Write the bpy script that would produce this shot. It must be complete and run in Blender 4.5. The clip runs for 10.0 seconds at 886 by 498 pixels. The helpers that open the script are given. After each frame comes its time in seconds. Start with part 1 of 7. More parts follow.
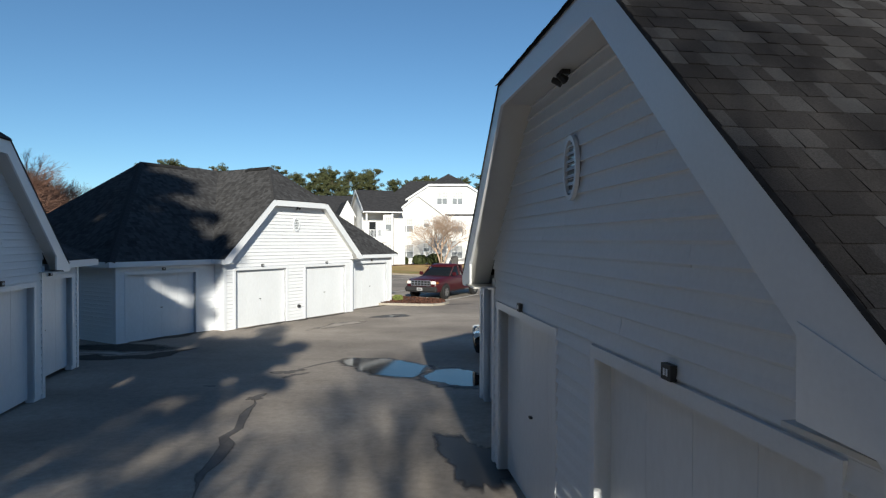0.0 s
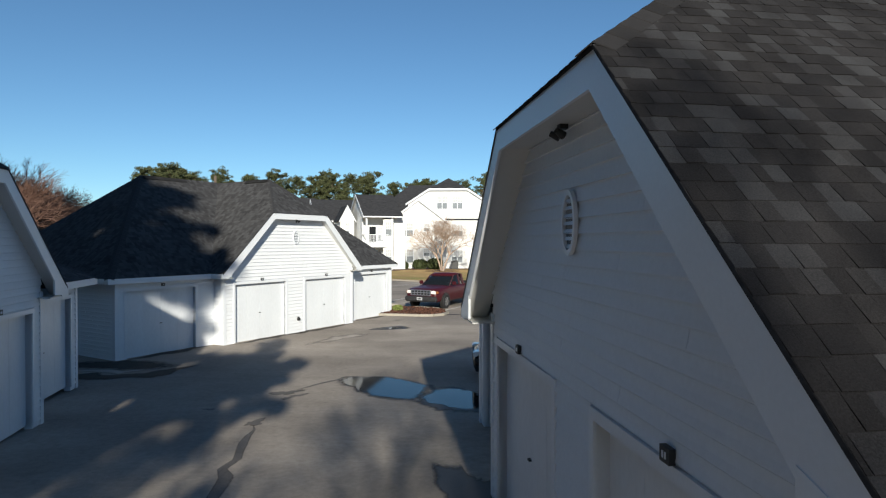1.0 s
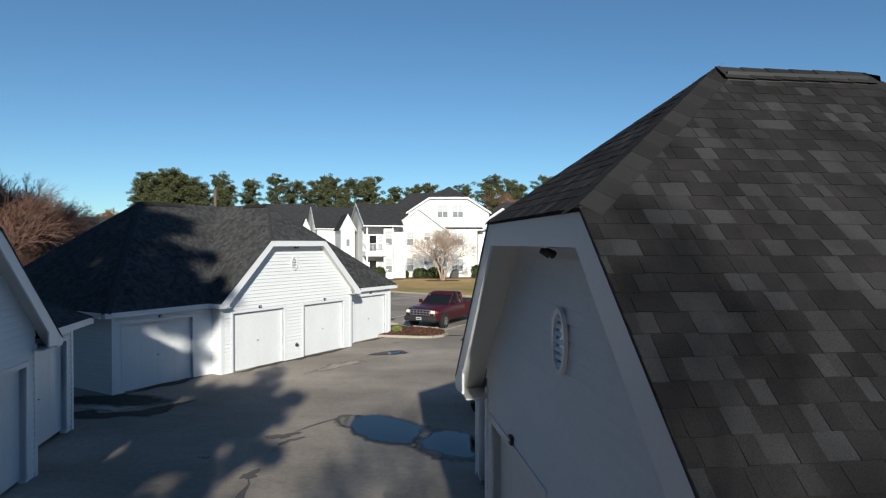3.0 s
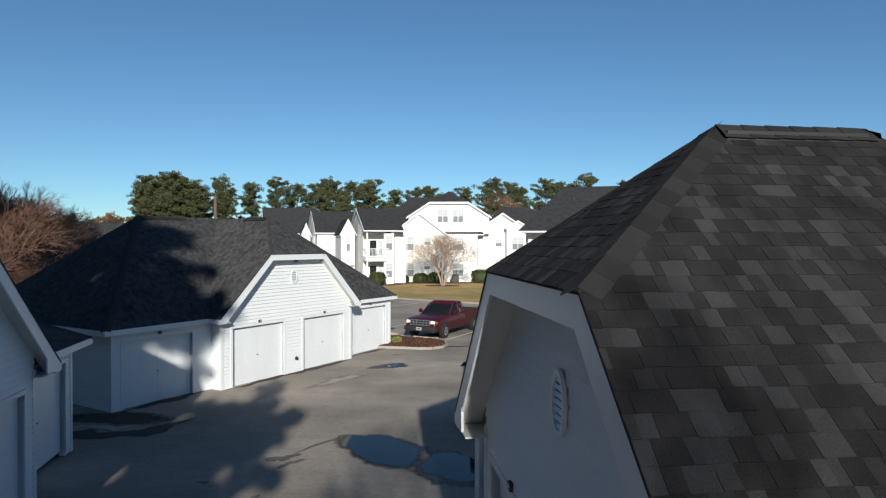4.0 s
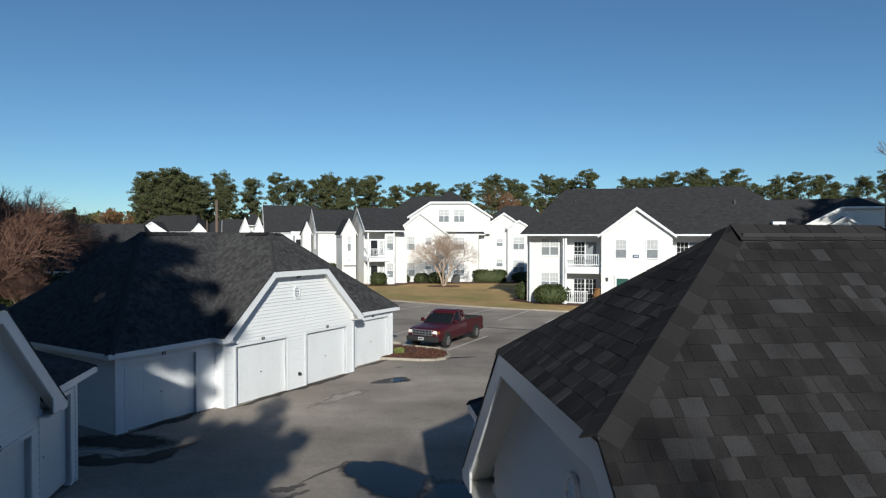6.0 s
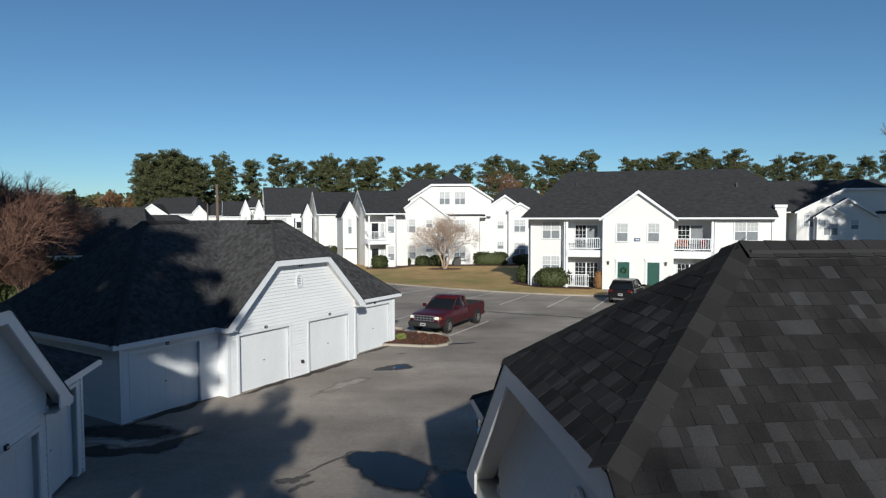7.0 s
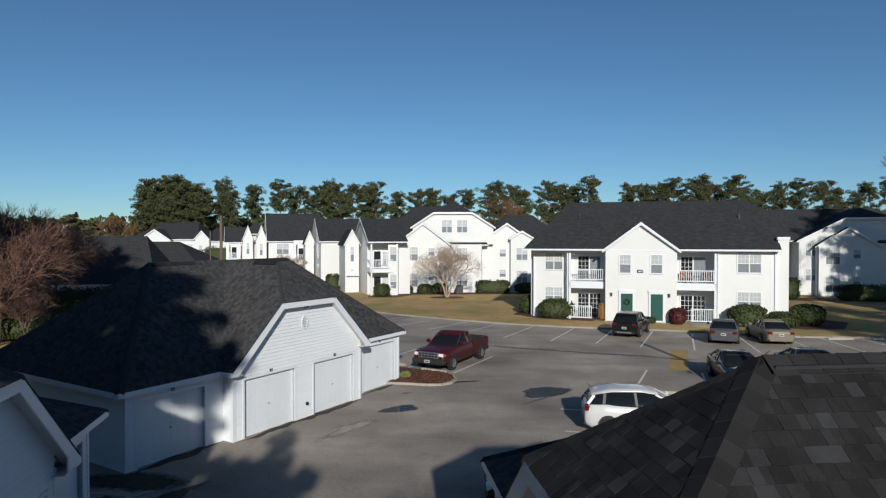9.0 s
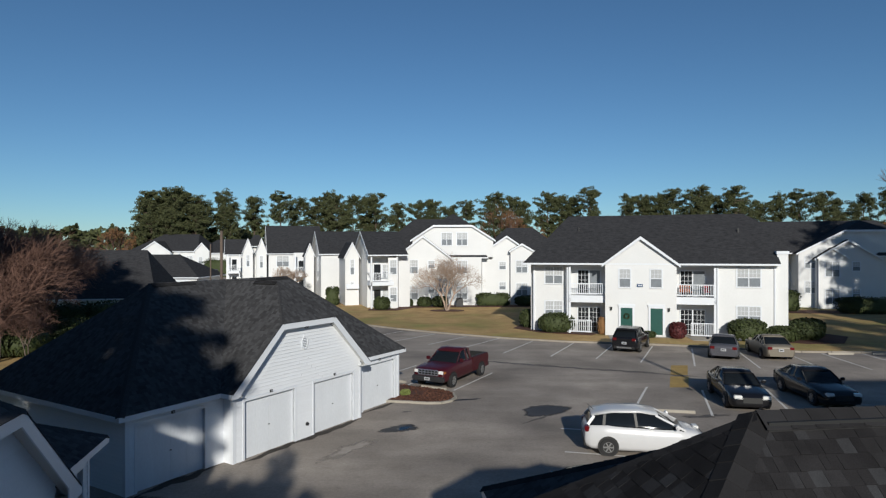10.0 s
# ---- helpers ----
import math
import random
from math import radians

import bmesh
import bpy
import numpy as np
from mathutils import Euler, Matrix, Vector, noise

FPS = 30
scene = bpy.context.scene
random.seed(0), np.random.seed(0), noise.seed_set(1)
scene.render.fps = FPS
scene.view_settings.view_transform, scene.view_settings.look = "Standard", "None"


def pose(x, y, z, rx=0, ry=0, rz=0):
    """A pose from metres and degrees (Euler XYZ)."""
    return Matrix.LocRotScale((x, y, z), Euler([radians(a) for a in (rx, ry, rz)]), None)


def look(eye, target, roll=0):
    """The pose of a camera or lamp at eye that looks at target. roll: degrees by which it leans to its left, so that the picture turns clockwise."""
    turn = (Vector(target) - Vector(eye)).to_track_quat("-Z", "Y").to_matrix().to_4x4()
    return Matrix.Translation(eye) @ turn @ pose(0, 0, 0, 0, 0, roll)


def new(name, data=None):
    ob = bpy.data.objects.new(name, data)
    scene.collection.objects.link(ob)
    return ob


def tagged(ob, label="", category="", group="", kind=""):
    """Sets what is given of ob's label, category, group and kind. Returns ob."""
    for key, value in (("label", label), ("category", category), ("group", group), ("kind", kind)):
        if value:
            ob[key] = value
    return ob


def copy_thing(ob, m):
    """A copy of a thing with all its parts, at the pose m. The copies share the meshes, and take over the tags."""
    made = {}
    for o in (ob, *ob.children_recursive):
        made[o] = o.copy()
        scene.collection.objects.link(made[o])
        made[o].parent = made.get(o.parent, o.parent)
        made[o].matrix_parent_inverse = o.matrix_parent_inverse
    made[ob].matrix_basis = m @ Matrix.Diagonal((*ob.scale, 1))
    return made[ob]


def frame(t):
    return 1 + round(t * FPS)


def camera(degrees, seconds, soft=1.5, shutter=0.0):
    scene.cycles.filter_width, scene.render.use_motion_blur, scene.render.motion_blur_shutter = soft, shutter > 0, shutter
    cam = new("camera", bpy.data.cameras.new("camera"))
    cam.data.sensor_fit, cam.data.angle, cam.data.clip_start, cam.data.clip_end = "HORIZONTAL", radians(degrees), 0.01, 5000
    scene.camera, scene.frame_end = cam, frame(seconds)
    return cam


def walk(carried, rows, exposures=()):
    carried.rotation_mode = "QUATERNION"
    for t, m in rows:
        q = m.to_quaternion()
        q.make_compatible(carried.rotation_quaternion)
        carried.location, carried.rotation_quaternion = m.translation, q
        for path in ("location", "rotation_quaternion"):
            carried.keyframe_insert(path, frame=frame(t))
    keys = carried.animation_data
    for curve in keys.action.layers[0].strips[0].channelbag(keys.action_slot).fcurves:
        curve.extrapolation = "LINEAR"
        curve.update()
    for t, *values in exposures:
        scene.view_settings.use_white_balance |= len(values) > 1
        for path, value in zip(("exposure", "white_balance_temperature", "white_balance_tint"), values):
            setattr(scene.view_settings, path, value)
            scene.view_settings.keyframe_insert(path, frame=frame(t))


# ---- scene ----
cam = camera(71.0, 10.0, soft=1.25)
PATH = [
    (0, (0.204, 0.17, 3.082), (0.146, 2.169, 3.055), 0.1),
    (0.5, (0.208, 0.195, 3.249), (0.149, 2.194, 3.223), 0.0),
    (1, (0.225, 0.204, 3.53), (0.166, 2.203, 3.506), 0.0),
    (1.5, (0.261, 0.213, 3.777), (0.2, 2.212, 3.754), 0.1),
    (2, (0.28, 0.228, 4.019), (0.219, 2.227, 3.997), 0.0),
    (2.5, (0.304, 0.251, 4.251), (0.242, 2.25, 4.23), 0.0),
    (4, (0.338, 0.308, 4.966), (0.274, 2.306, 4.949), -0.0),
    (4.5, (0.327, 0.313, 5.204), (0.263, 2.312, 5.189), -0.0),
    (5, (0.326, 0.335, 5.449), (0.261, 2.334, 5.434), -0.1),
    (5.5, (0.279, 0.328, 5.681), (0.215, 2.327, 5.664), 0.1),
    (7, (0.174, 0.368, 6.158), (0.108, 2.364, 6.054), -0.1),
    (7.5, (0.137, 0.344, 6.337), (0.069, 2.34, 6.23), -0.0),
    (8, (0.054, 0.402, 6.447), (-0.013, 2.398, 6.348), -0.1),
    (8.5, (0.041, 0.349, 6.642), (-0.027, 2.347, 6.574), -0.1),
    (9, (-0.023, 0.352, 6.913), (-0.091, 2.35, 6.88), 0.0),
    (9.5, (-0.053, 0.33, 7.153), (-0.121, 2.328, 7.146), 0.1),
    (10, (-0.008, 0.255, 7.317), (-0.076, 2.254, 7.315), -0.1),
]
walk(cam, [(t, look(eye, target, roll)) for t, eye, target, roll in PATH],
     exposures=[(0, 0.43, 6200, 6), (2.5, 0.33, 6150, 6), (4.5, 0.20, 6050, 6), (5.5, 0.12, 6000, 6), (7.5, -0.04, 5950, 7), (10, -0.22, 5900, 8)])

# ---- light ----
SUN_AZ, SUN_EL = radians(-7.5), radians(21.0)   # shadows fall towards +y, a little to -x
world = bpy.data.worlds.new("sky")
scene.world = world
world.use_nodes = True
wn = world.node_tree
sky = wn.nodes.new("ShaderNodeTexSky")
sky.sky_type = "NISHITA"
sky.sun_disc = False
sky.sun_elevation = SUN_EL
sky.sun_rotation = math.pi + SUN_AZ
sky.air_density, sky.dust_density, sky.ozone_density = 0.80, 0.10, 2.2
tint = wn.nodes.new("ShaderNodeVectorMath")          # clear winter air: a deep blue with little red
tint.operation = "MULTIPLY"
tint.inputs[1].default_value = (0.80, 1.0, 1.07)
wn.links.new(sky.outputs[0], tint.inputs[0])
wn.links.new(tint.outputs[0], wn.nodes["Background"].inputs[0])
wn.nodes["Background"].inputs[1].default_value = 0.075
sun_data = bpy.data.lights.new("sun", "SUN")
sun_data.energy, sun_data.angle, sun_data.color = 5.0, radians(0.8), (1.0, 0.90, 0.75)
sun = new("sun", sun_data)
to_sun = Vector((-math.sin(SUN_AZ) * math.cos(SUN_EL), -math.cos(SUN_AZ) * math.cos(SUN_EL), math.sin(SUN_EL)))
sun.matrix_world = look(to_sun * 60, (0, 0, 0))


# ---- materials ----
def material(name, colour, rough=0.6, metal=0.0, scale=3.0, vary=0.12, fine=60.0, bump=0.0, random_obj=0.0, island=0.0,
             spec=0.5, emit=0.0, stretch=(1, 1, 1), boost=1.0):
    """A surface with broad stains, fine grain and relief; colour may differ from piece to piece."""
    m = bpy.data.materials.new(name)
    m.use_nodes = True
    t = m.node_tree
    b = t.nodes["Principled BSDF"]
    b.inputs["Roughness"].default_value = rough
    b.inputs["Metallic"].default_value = metal
    b.inputs["Specular IOR Level"].default_value = spec
    tc = t.nodes.new("ShaderNodeTexCoord")
    mp = t.nodes.new("ShaderNodeMapping")
    mp.inputs["Scale"].default_value = stretch
    t.links.new(tc.outputs["Object"], mp.inputs[0])
    n1, n2 = t.nodes.new("ShaderNodeTexNoise"), t.nodes.new("ShaderNodeTexNoise")
    n1.inputs["Scale"].default_value, n2.inputs["Scale"].default_value = scale, fine
    n1.inputs["Detail"].default_value, n2.inputs["Detail"].default_value = 5, 3
    for n in (n1, n2):
        t.links.new(mp.outputs[0], n.inputs[0])
    add = t.nodes.new("ShaderNodeMath")
    add.operation = "ADD"
    t.links.new(n1.outputs[0], add.inputs[0])
    t.links.new(n2.outputs[0], add.inputs[1])
    last = add
    if boost != 1:
        last = t.nodes.new("ShaderNodeMath")
        last.operation = "MULTIPLY"
        last.inputs[1].default_value = boost
        t.links.new(add.outputs[0], last.inputs[0])
    if random_obj or island:
        src = t.nodes.new("ShaderNodeObjectInfo").outputs["Random"] if random_obj else t.nodes.new("ShaderNodeNewGeometry").outputs["Random Per Island"]
        k = t.nodes.new("ShaderNodeMath")
        k.operation = "MULTIPLY_ADD"
        t.links.new(src, k.inputs[0])
        k.inputs[1].default_value = (random_obj or island)
        t.links.new(last.outputs[0], k.inputs[2])
        last = k
    span = random_obj or island
    ramp = t.nodes.new("ShaderNodeMapRange")
    ramp.inputs["From Min"].default_value, ramp.inputs["From Max"].default_value = 0.6 * boost, 1.4 * boost + span
    ramp.inputs["To Min"].default_value, ramp.inputs["To Max"].default_value = 1 - vary, 1 + vary
    t.links.new(last.outputs[0], ramp.inputs[0])
    mul = t.nodes.new("ShaderNodeVectorMath")
    mul.operation = "SCALE"
    mul.inputs[0].default_value = colour
    t.links.new(ramp.outputs[0], mul.inputs["Scale"])
    t.links.new(mul.outputs[0], b.inputs["Base Color"])
    if bump:
        bp = t.nodes.new("ShaderNodeBump")
        bp.inputs["Strength"].default_value, bp.inputs["Distance"].default_value = 0.6, bump
        t.links.new(n2.outputs[0], bp.inputs["Height"])
        t.links.new(bp.outputs[0], b.inputs["Normal"])
    if emit:
        b.inputs["Emission Strength"].default_value = emit
        b.inputs["Emission Color"].default_value = (*colour, 1)
    return m


def two_tone(name, a, b, scale, rough=0.95, fine=12.0, bump=0.02, low=0.42, high=0.60, vary=0.3):
    """A ground cover that drifts between two colours, with fine grain."""
    m = material(name, (1, 1, 1), rough, vary=vary, scale=scale * 4, fine=fine, bump=bump, spec=0.12)
    t = m.node_tree
    mul = next(n for n in t.nodes if n.type == "VECT_MATH")
    tc = next(n for n in t.nodes if n.type == "TEX_COORD")
    n = t.nodes.new("ShaderNodeTexNoise")
    n.inputs["Scale"].default_value, n.inputs["Detail"].default_value = scale, 6
    t.links.new(tc.outputs["Object"], n.inputs[0])
    r = t.nodes.new("ShaderNodeValToRGB")
    r.color_ramp.elements[0].position, r.color_ramp.elements[1].position = low, high
    r.color_ramp.elements[0].color, r.color_ramp.elements[1].color = (*a, 1), (*b, 1)
    t.links.new(n.outputs[0], r.inputs[0])
    t.links.new(r.outputs[0], mul.inputs[0])
    return m


def shingle_tones(name, island):
    """Granular laminated shingle: purple-brown and blue-grey tabs, told apart piece by piece."""
    m = material(name, (1, 1, 1), 0.95, vary=0.50, scale=2.5, fine=140, bump=0.008, spec=0.08)
    t = m.node_tree
    mul = next(n for n in t.nodes if n.type == "VECT_MATH")
    src = t.nodes.new("ShaderNodeNewGeometry").outputs["Random Per Island"] if island else t.nodes.new("ShaderNodeObjectInfo").outputs["Random"]
    r = t.nodes.new("ShaderNodeValToRGB")
    e = r.color_ramp.elements
    e[0].position, e[0].color = 0.0, (0.0185, 0.0178, 0.0190, 1)
    e[1].position, e[1].color = 1.0, (0.041, 0.0415, 0.0445, 1)
    for p, c in ((0.45, (0.0235, 0.0225, 0.0238, 1)), (0.70, (0.0268, 0.0258, 0.0272, 1)), (0.82, (0.034, 0.0335, 0.036, 1))):
        k = e.new(p)
        k.color = c
    t.links.new(src, r.inputs[0])
    t.links.new(r.outputs[0], mul.inputs[0])
    return m


M = {
    "siding": material("white_vinyl_siding", (0.735, 0.755, 0.785), 0.55, vary=0.06, scale=0.8, fine=25, bump=0.002, random_obj=0.25, spec=0.2),
    "trim": material("white_trim_paint", (0.72, 0.745, 0.785), 0.4, vary=0.04, scale=1.5, fine=40),
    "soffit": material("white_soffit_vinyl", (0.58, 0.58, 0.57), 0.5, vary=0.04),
    "door": material("white_steel_door", (0.715, 0.74, 0.775), 0.4, vary=0.06, scale=1.2, fine=18, stretch=(1, 1, 0.4)),
    "roof": material("dark_asphalt_shingle_roof", (0.040, 0.040, 0.043), 0.95, vary=0.5, scale=2.5, fine=12, bump=0.01, stretch=(1, 1, 3), spec=0.1),
    "shingle": shingle_tones("grey_asphalt_shingle", False),
    "shingles": shingle_tones("grey_asphalt_shingles", True),
    "roofshingles": material("dark_asphalt_shingles", (0.057, 0.057, 0.060), 0.95, vary=0.6, scale=0.5, fine=60, island=0.9, spec=0.1),
    "farcap": material("grey_cap_shingle", (0.050, 0.050, 0.053), 0.95, vary=0.4, scale=2, fine=40, spec=0.1),
    "roofcap": material("dark_cap_shingle", (0.027, 0.0262, 0.0278), 0.95, vary=0.45, scale=3, fine=90, bump=0.005, random_obj=0.8, spec=0.08),
    "asphalt": two_tone("worn_asphalt", (0.345, 0.303, 0.262), (0.205, 0.181, 0.160), 0.22, 0.85, 75, 0.006, 0.40, 0.66, 0.30),
    "lawn": two_tone("dormant_lawn", (0.43, 0.295, 0.135), (0.24, 0.225, 0.080), 0.16, low=0.46, high=0.68, vary=0.42),
    "concrete": material("pale_concrete", (0.34, 0.31, 0.26), 0.9, vary=0.2, scale=1.2, fine=30, bump=0.003),
    "dark": material("black_metal", (0.02, 0.02, 0.02), 0.5),
    "white": material("white_painted_siding_far", (0.69, 0.692, 0.69), 0.5, vary=0.05, scale=0.6, fine=12),
    "farfield": material("far_grass", (0.10, 0.09, 0.045), 0.95, vary=0.3, scale=0.02, fine=0.6),
    "blind": material("window_with_white_blind", (0.46, 0.47, 0.48), 0.12, vary=0.06, scale=2, fine=9),
    "pane": material("grey_window_pane", (0.22, 0.24, 0.26), 0.08, vary=0.15, scale=1.5, fine=5),
    "darkpane": material("dark_glass_pane", (0.02, 0.022, 0.025), 0.06, vary=0.3),
    "green_door": material("dark_green_door_paint", (0.012, 0.075, 0.060), 0.4, vary=0.1),
    "blue": material("blue_sign", (0.02, 0.06, 0.16), 0.4),
    "orange": material("orange_cloth", (0.30, 0.10, 0.05), 0.8),
    "redcloth": material("dark_red_cloth", (0.25, 0.02, 0.04), 0.8),
    "bush": material("clipped_evergreen_leaves", (0.034, 0.046, 0.010), 0.75, vary=0.6, scale=3, fine=20, island=1.2),
    "paint": material("worn_white_road_paint", (0.62, 0.60, 0.57), 0.8, vary=0.35, scale=3, fine=20),
    "yellow": material("faded_yellow_road_paint", (0.36, 0.24, 0.07), 0.8, vary=0.35, scale=2, fine=20),
    "wet": material("wet_asphalt", (0.034, 0.031, 0.030), 0.55, vary=0.3, scale=1.5, fine=30, bump=0.002),
    "water": material("puddle_water", (0.012, 0.013, 0.014), 0.06, vary=0.1, spec=0.12),
    "tar": material("tar_and_silt", (0.095, 0.084, 0.076), 0.7, vary=0.4, scale=3, fine=30),
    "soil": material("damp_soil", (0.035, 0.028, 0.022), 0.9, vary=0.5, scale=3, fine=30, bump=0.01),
    "asphalt_pale": material("pale_worn_asphalt", (0.33, 0.292, 0.255), 0.9, vary=0.3, scale=1.5, fine=30),
    "kerb": material("weathered_kerb_concrete", (0.30, 0.265, 0.22), 0.9, vary=0.3, scale=1.0, fine=25, bump=0.004, random_obj=0.4),
    "mulch": material("brown_bark_mulch", (0.075, 0.030, 0.018), 0.95, vary=0.6, scale=3, fine=25, island=0.8),
    "tyre": material("tyre_rubber", (0.015, 0.015, 0.016), 0.8),
    "alloy": material("alloy_wheel", (0.55, 0.55, 0.56), 0.3, metal=0.9),
    "chrome": material("chrome", (0.85, 0.85, 0.85), 0.38, metal=1.0),
    "bumper": material("dark_grey_bumper", (0.028, 0.028, 0.030), 0.5),
    "lampglass": material("headlight_glass", (0.72, 0.72, 0.70), 0.08),
    "redlamp": material("red_lamp_lens", (0.11, 0.006, 0.008), 0.15),
    "platewhite": material("number_plate_white", (0.42, 0.43, 0.45), 0.4),
    "carglass": material("tinted_car_glass", (0.010, 0.012, 0.014), 0.05, vary=0.1, spec=0.35),
    "carwhite": material("white_car_paint", (0.58, 0.58, 0.59), 0.18, vary=0.02, spec=0.6),
    "carblack": material("black_car_paint", (0.008, 0.008, 0.010), 0.2, vary=0.1, spec=0.6),
    "carsilver": material("grey_metallic_paint", (0.11, 0.11, 0.125), 0.32, metal=0.35, vary=0.05),
    "cargold": material("pale_gold_metallic_paint", (0.17, 0.148, 0.115), 0.5, metal=0.2, vary=0.05),
    "bark": material("grey_brown_bark", (0.13, 0.10, 0.08), 0.95, vary=0.4, scale=3, fine=25, bump=0.02, stretch=(1, 1, 0.3)),
    "pinebark": material("pine_bark", (0.12, 0.085, 0.065), 0.95, vary=0.4, scale=2, fine=15, bump=0.02, stretch=(1, 1, 0.3)),
    "needles": material("pine_needles", (0.062, 0.070, 0.024), 0.8, vary=0.6, scale=0.4, fine=6, island=1.2),
    "twigs": material("pale_tan_twigs", (0.40, 0.30, 0.23), 0.9, vary=0.3, island=0.8),
    "redtwigs": material("reddish_brown_twigs", (0.165, 0.092, 0.068), 0.95, vary=0.45, scale=0.6, island=0.9),
    "brownleaf": material("dry_brown_leaves", (0.20, 0.105, 0.040), 0.9, vary=0.5, scale=0.6, island=1.0),
    "redleaf": material("dark_red_leaves", (0.075, 0.012, 0.014), 0.7, vary=0.5, island=1.0),
    "wood": material("weathered_pole_wood", (0.12, 0.09, 0.07), 0.9, vary=0.3, scale=2, fine=30, stretch=(1, 1, 0.15)),
    "tuft": material("yellow_green_grass", (0.16, 0.19, 0.05), 0.8, vary=0.4, island=0.8),
    "amber": material("amber_lamp_lens", (0.30, 0.11, 0.03), 0.2),
    "red": material("dark_red_car_paint", (0.050, 0.005, 0.009), 0.36, vary=0.08),
}


def weather_asphalt(m):
    """Long wear streaks across the lot and small dark drips over the two tones."""
    t = m.node_tree
    mul = next(n for n in t.nodes if n.type == "VECT_MATH")
    tc = next(n for n in t.nodes if n.type == "TEX_COORD")
    out = mul.outputs[0]
    for turn, stretch, scale, low, high, a, b in ((0.42, (0.22, 1.0, 1.0), 0.55, 0.34, 0.66, 0.93, 1.07), (1.2, (1.0, 1.0, 1.0), 1.9, 0.58, 0.76, 1.0, 0.80), (1.6, (0.3, 1.0, 1.0), 0.9, 0.36, 0.66, 0.93, 1.07), (0.0, (1.0, 1.0, 1.0), 9.0, 0.35, 0.65, 0.90, 1.10), (0.3, (1.0, 1.0, 1.0), 0.35, 0.40, 0.64, 0.94, 1.10)):
        mp = t.nodes.new("ShaderNodeMapping")
        mp.inputs["Rotation"].default_value = (0, 0, turn)
        mp.inputs["Scale"].default_value = stretch
        n = t.nodes.new("ShaderNodeTexNoise")
        n.inputs["Scale"].default_value, n.inputs["Detail"].default_value, n.inputs["Roughness"].default_value = scale, 8, 0.65
        r = t.nodes.new("ShaderNodeMapRange")
        for k, v in zip(("From Min", "From Max", "To Min", "To Max"), (low, high, a, b)):
            r.inputs[k].default_value = v
        s = t.nodes.new("ShaderNodeVectorMath")
        s.operation = "SCALE"
        t.links.new(tc.outputs["Object"], mp.inputs[0])
        t.links.new(mp.outputs[0], n.inputs[0])
        t.links.new(n.outputs[0], r.inputs[0])
        t.links.new(out, s.inputs[0])
        t.links.new(r.outputs[0], s.inputs["Scale"])
        out = s.outputs[0]
    t.links.new(out, t.nodes["Principled BSDF"].inputs["Base Color"])


weather_asphalt(M["asphalt"])


def ragged_rim(m, width, scale):
    """Lets a stain thin out towards its rim, where the mesh's fade attribute falls to nought, in ragged flecks."""
    t = m.node_tree
    out, b = t.nodes["Material Output"], t.nodes["Principled BSDF"]
    at = t.nodes.new("ShaderNodeAttribute")
    at.attribute_name = "fade"
    tc = t.nodes.new("ShaderNodeTexCoord")
    n = t.nodes.new("ShaderNodeTexNoise")
    n.inputs["Scale"].default_value, n.inputs["Detail"].default_value, n.inputs["Roughness"].default_value = scale, 8, 0.7
    t.links.new(tc.outputs["Object"], n.inputs[0])
    k = t.nodes.new("ShaderNodeMath")
    k.operation = "MULTIPLY_ADD"
    k.inputs[1].default_value = width * 2.2
    t.links.new(n.outputs[0], k.inputs[0])
    t.links.new(at.outputs["Fac"], k.inputs[2])
    r = t.nodes.new("ShaderNodeMapRange")
    r.inputs["From Min"].default_value, r.inputs["From Max"].default_value = width * 1.1, width * 2.1
    t.links.new(k.outputs[0], r.inputs[0])
    clear = t.nodes.new("ShaderNodeBsdfTransparent")
    mix = t.nodes.new("ShaderNodeMixShader")
    t.links.new(r.outputs[0], mix.inputs[0])
    t.links.new(clear.outputs[0], mix.inputs[1])
    t.links.new(b.outputs[0], mix.inputs[2])
    t.links.new(mix.outputs[0], out.inputs["Surface"])


for key, width, scale in (("wet", 0.22, 3.0), ("tar", 0.32, 4.0), ("soil", 0.40, 3.0), ("asphalt_pale", 0.55, 2.0), ("water", 0.10, 3.0)):
    ragged_rim(M[key], width, scale)


# ---- mesh helpers ----
def part(name, bm, mat, parent=None, label="", smooth=False):
    me = bpy.data.meshes.new(name)
    bm.normal_update()
    bm.to_mesh(me)
    bm.free()
    me.materials.append(M[mat] if isinstance(mat, str) else mat)
    if smooth:
        for p in me.polygons:
            p.use_smooth = True
    ob = new(name, me)
    ob.parent = parent
    if label:
        ob["label"] = label
    return ob


def thing(name, m, label, category, group="", kind=""):
    e = new(name)
    e.empty_display_size = 0.2
    e.matrix_world = m
    return tagged(e, label, category, group, kind)


def box(bm, x0, y0, z0, x1, y1, z1):
    v = [bm.verts.new(p) for p in ((x0, y0, z0), (x1, y0, z0), (x1, y1, z0), (x0, y1, z0), (x0, y0, z1), (x1, y0, z1), (x1, y1, z1), (x0, y1, z1))]
    for f in ((3, 2, 1, 0), (4, 5, 6, 7), (0, 1, 5, 4), (1, 2, 6, 5), (2, 3, 7, 6), (3, 0, 4, 7)):
        bm.faces.new([v[i] for i in f])
    return v


def boxes(*dims):
    bm = bmesh.new()
    for d in dims:
        box(bm, *d)
    return bm


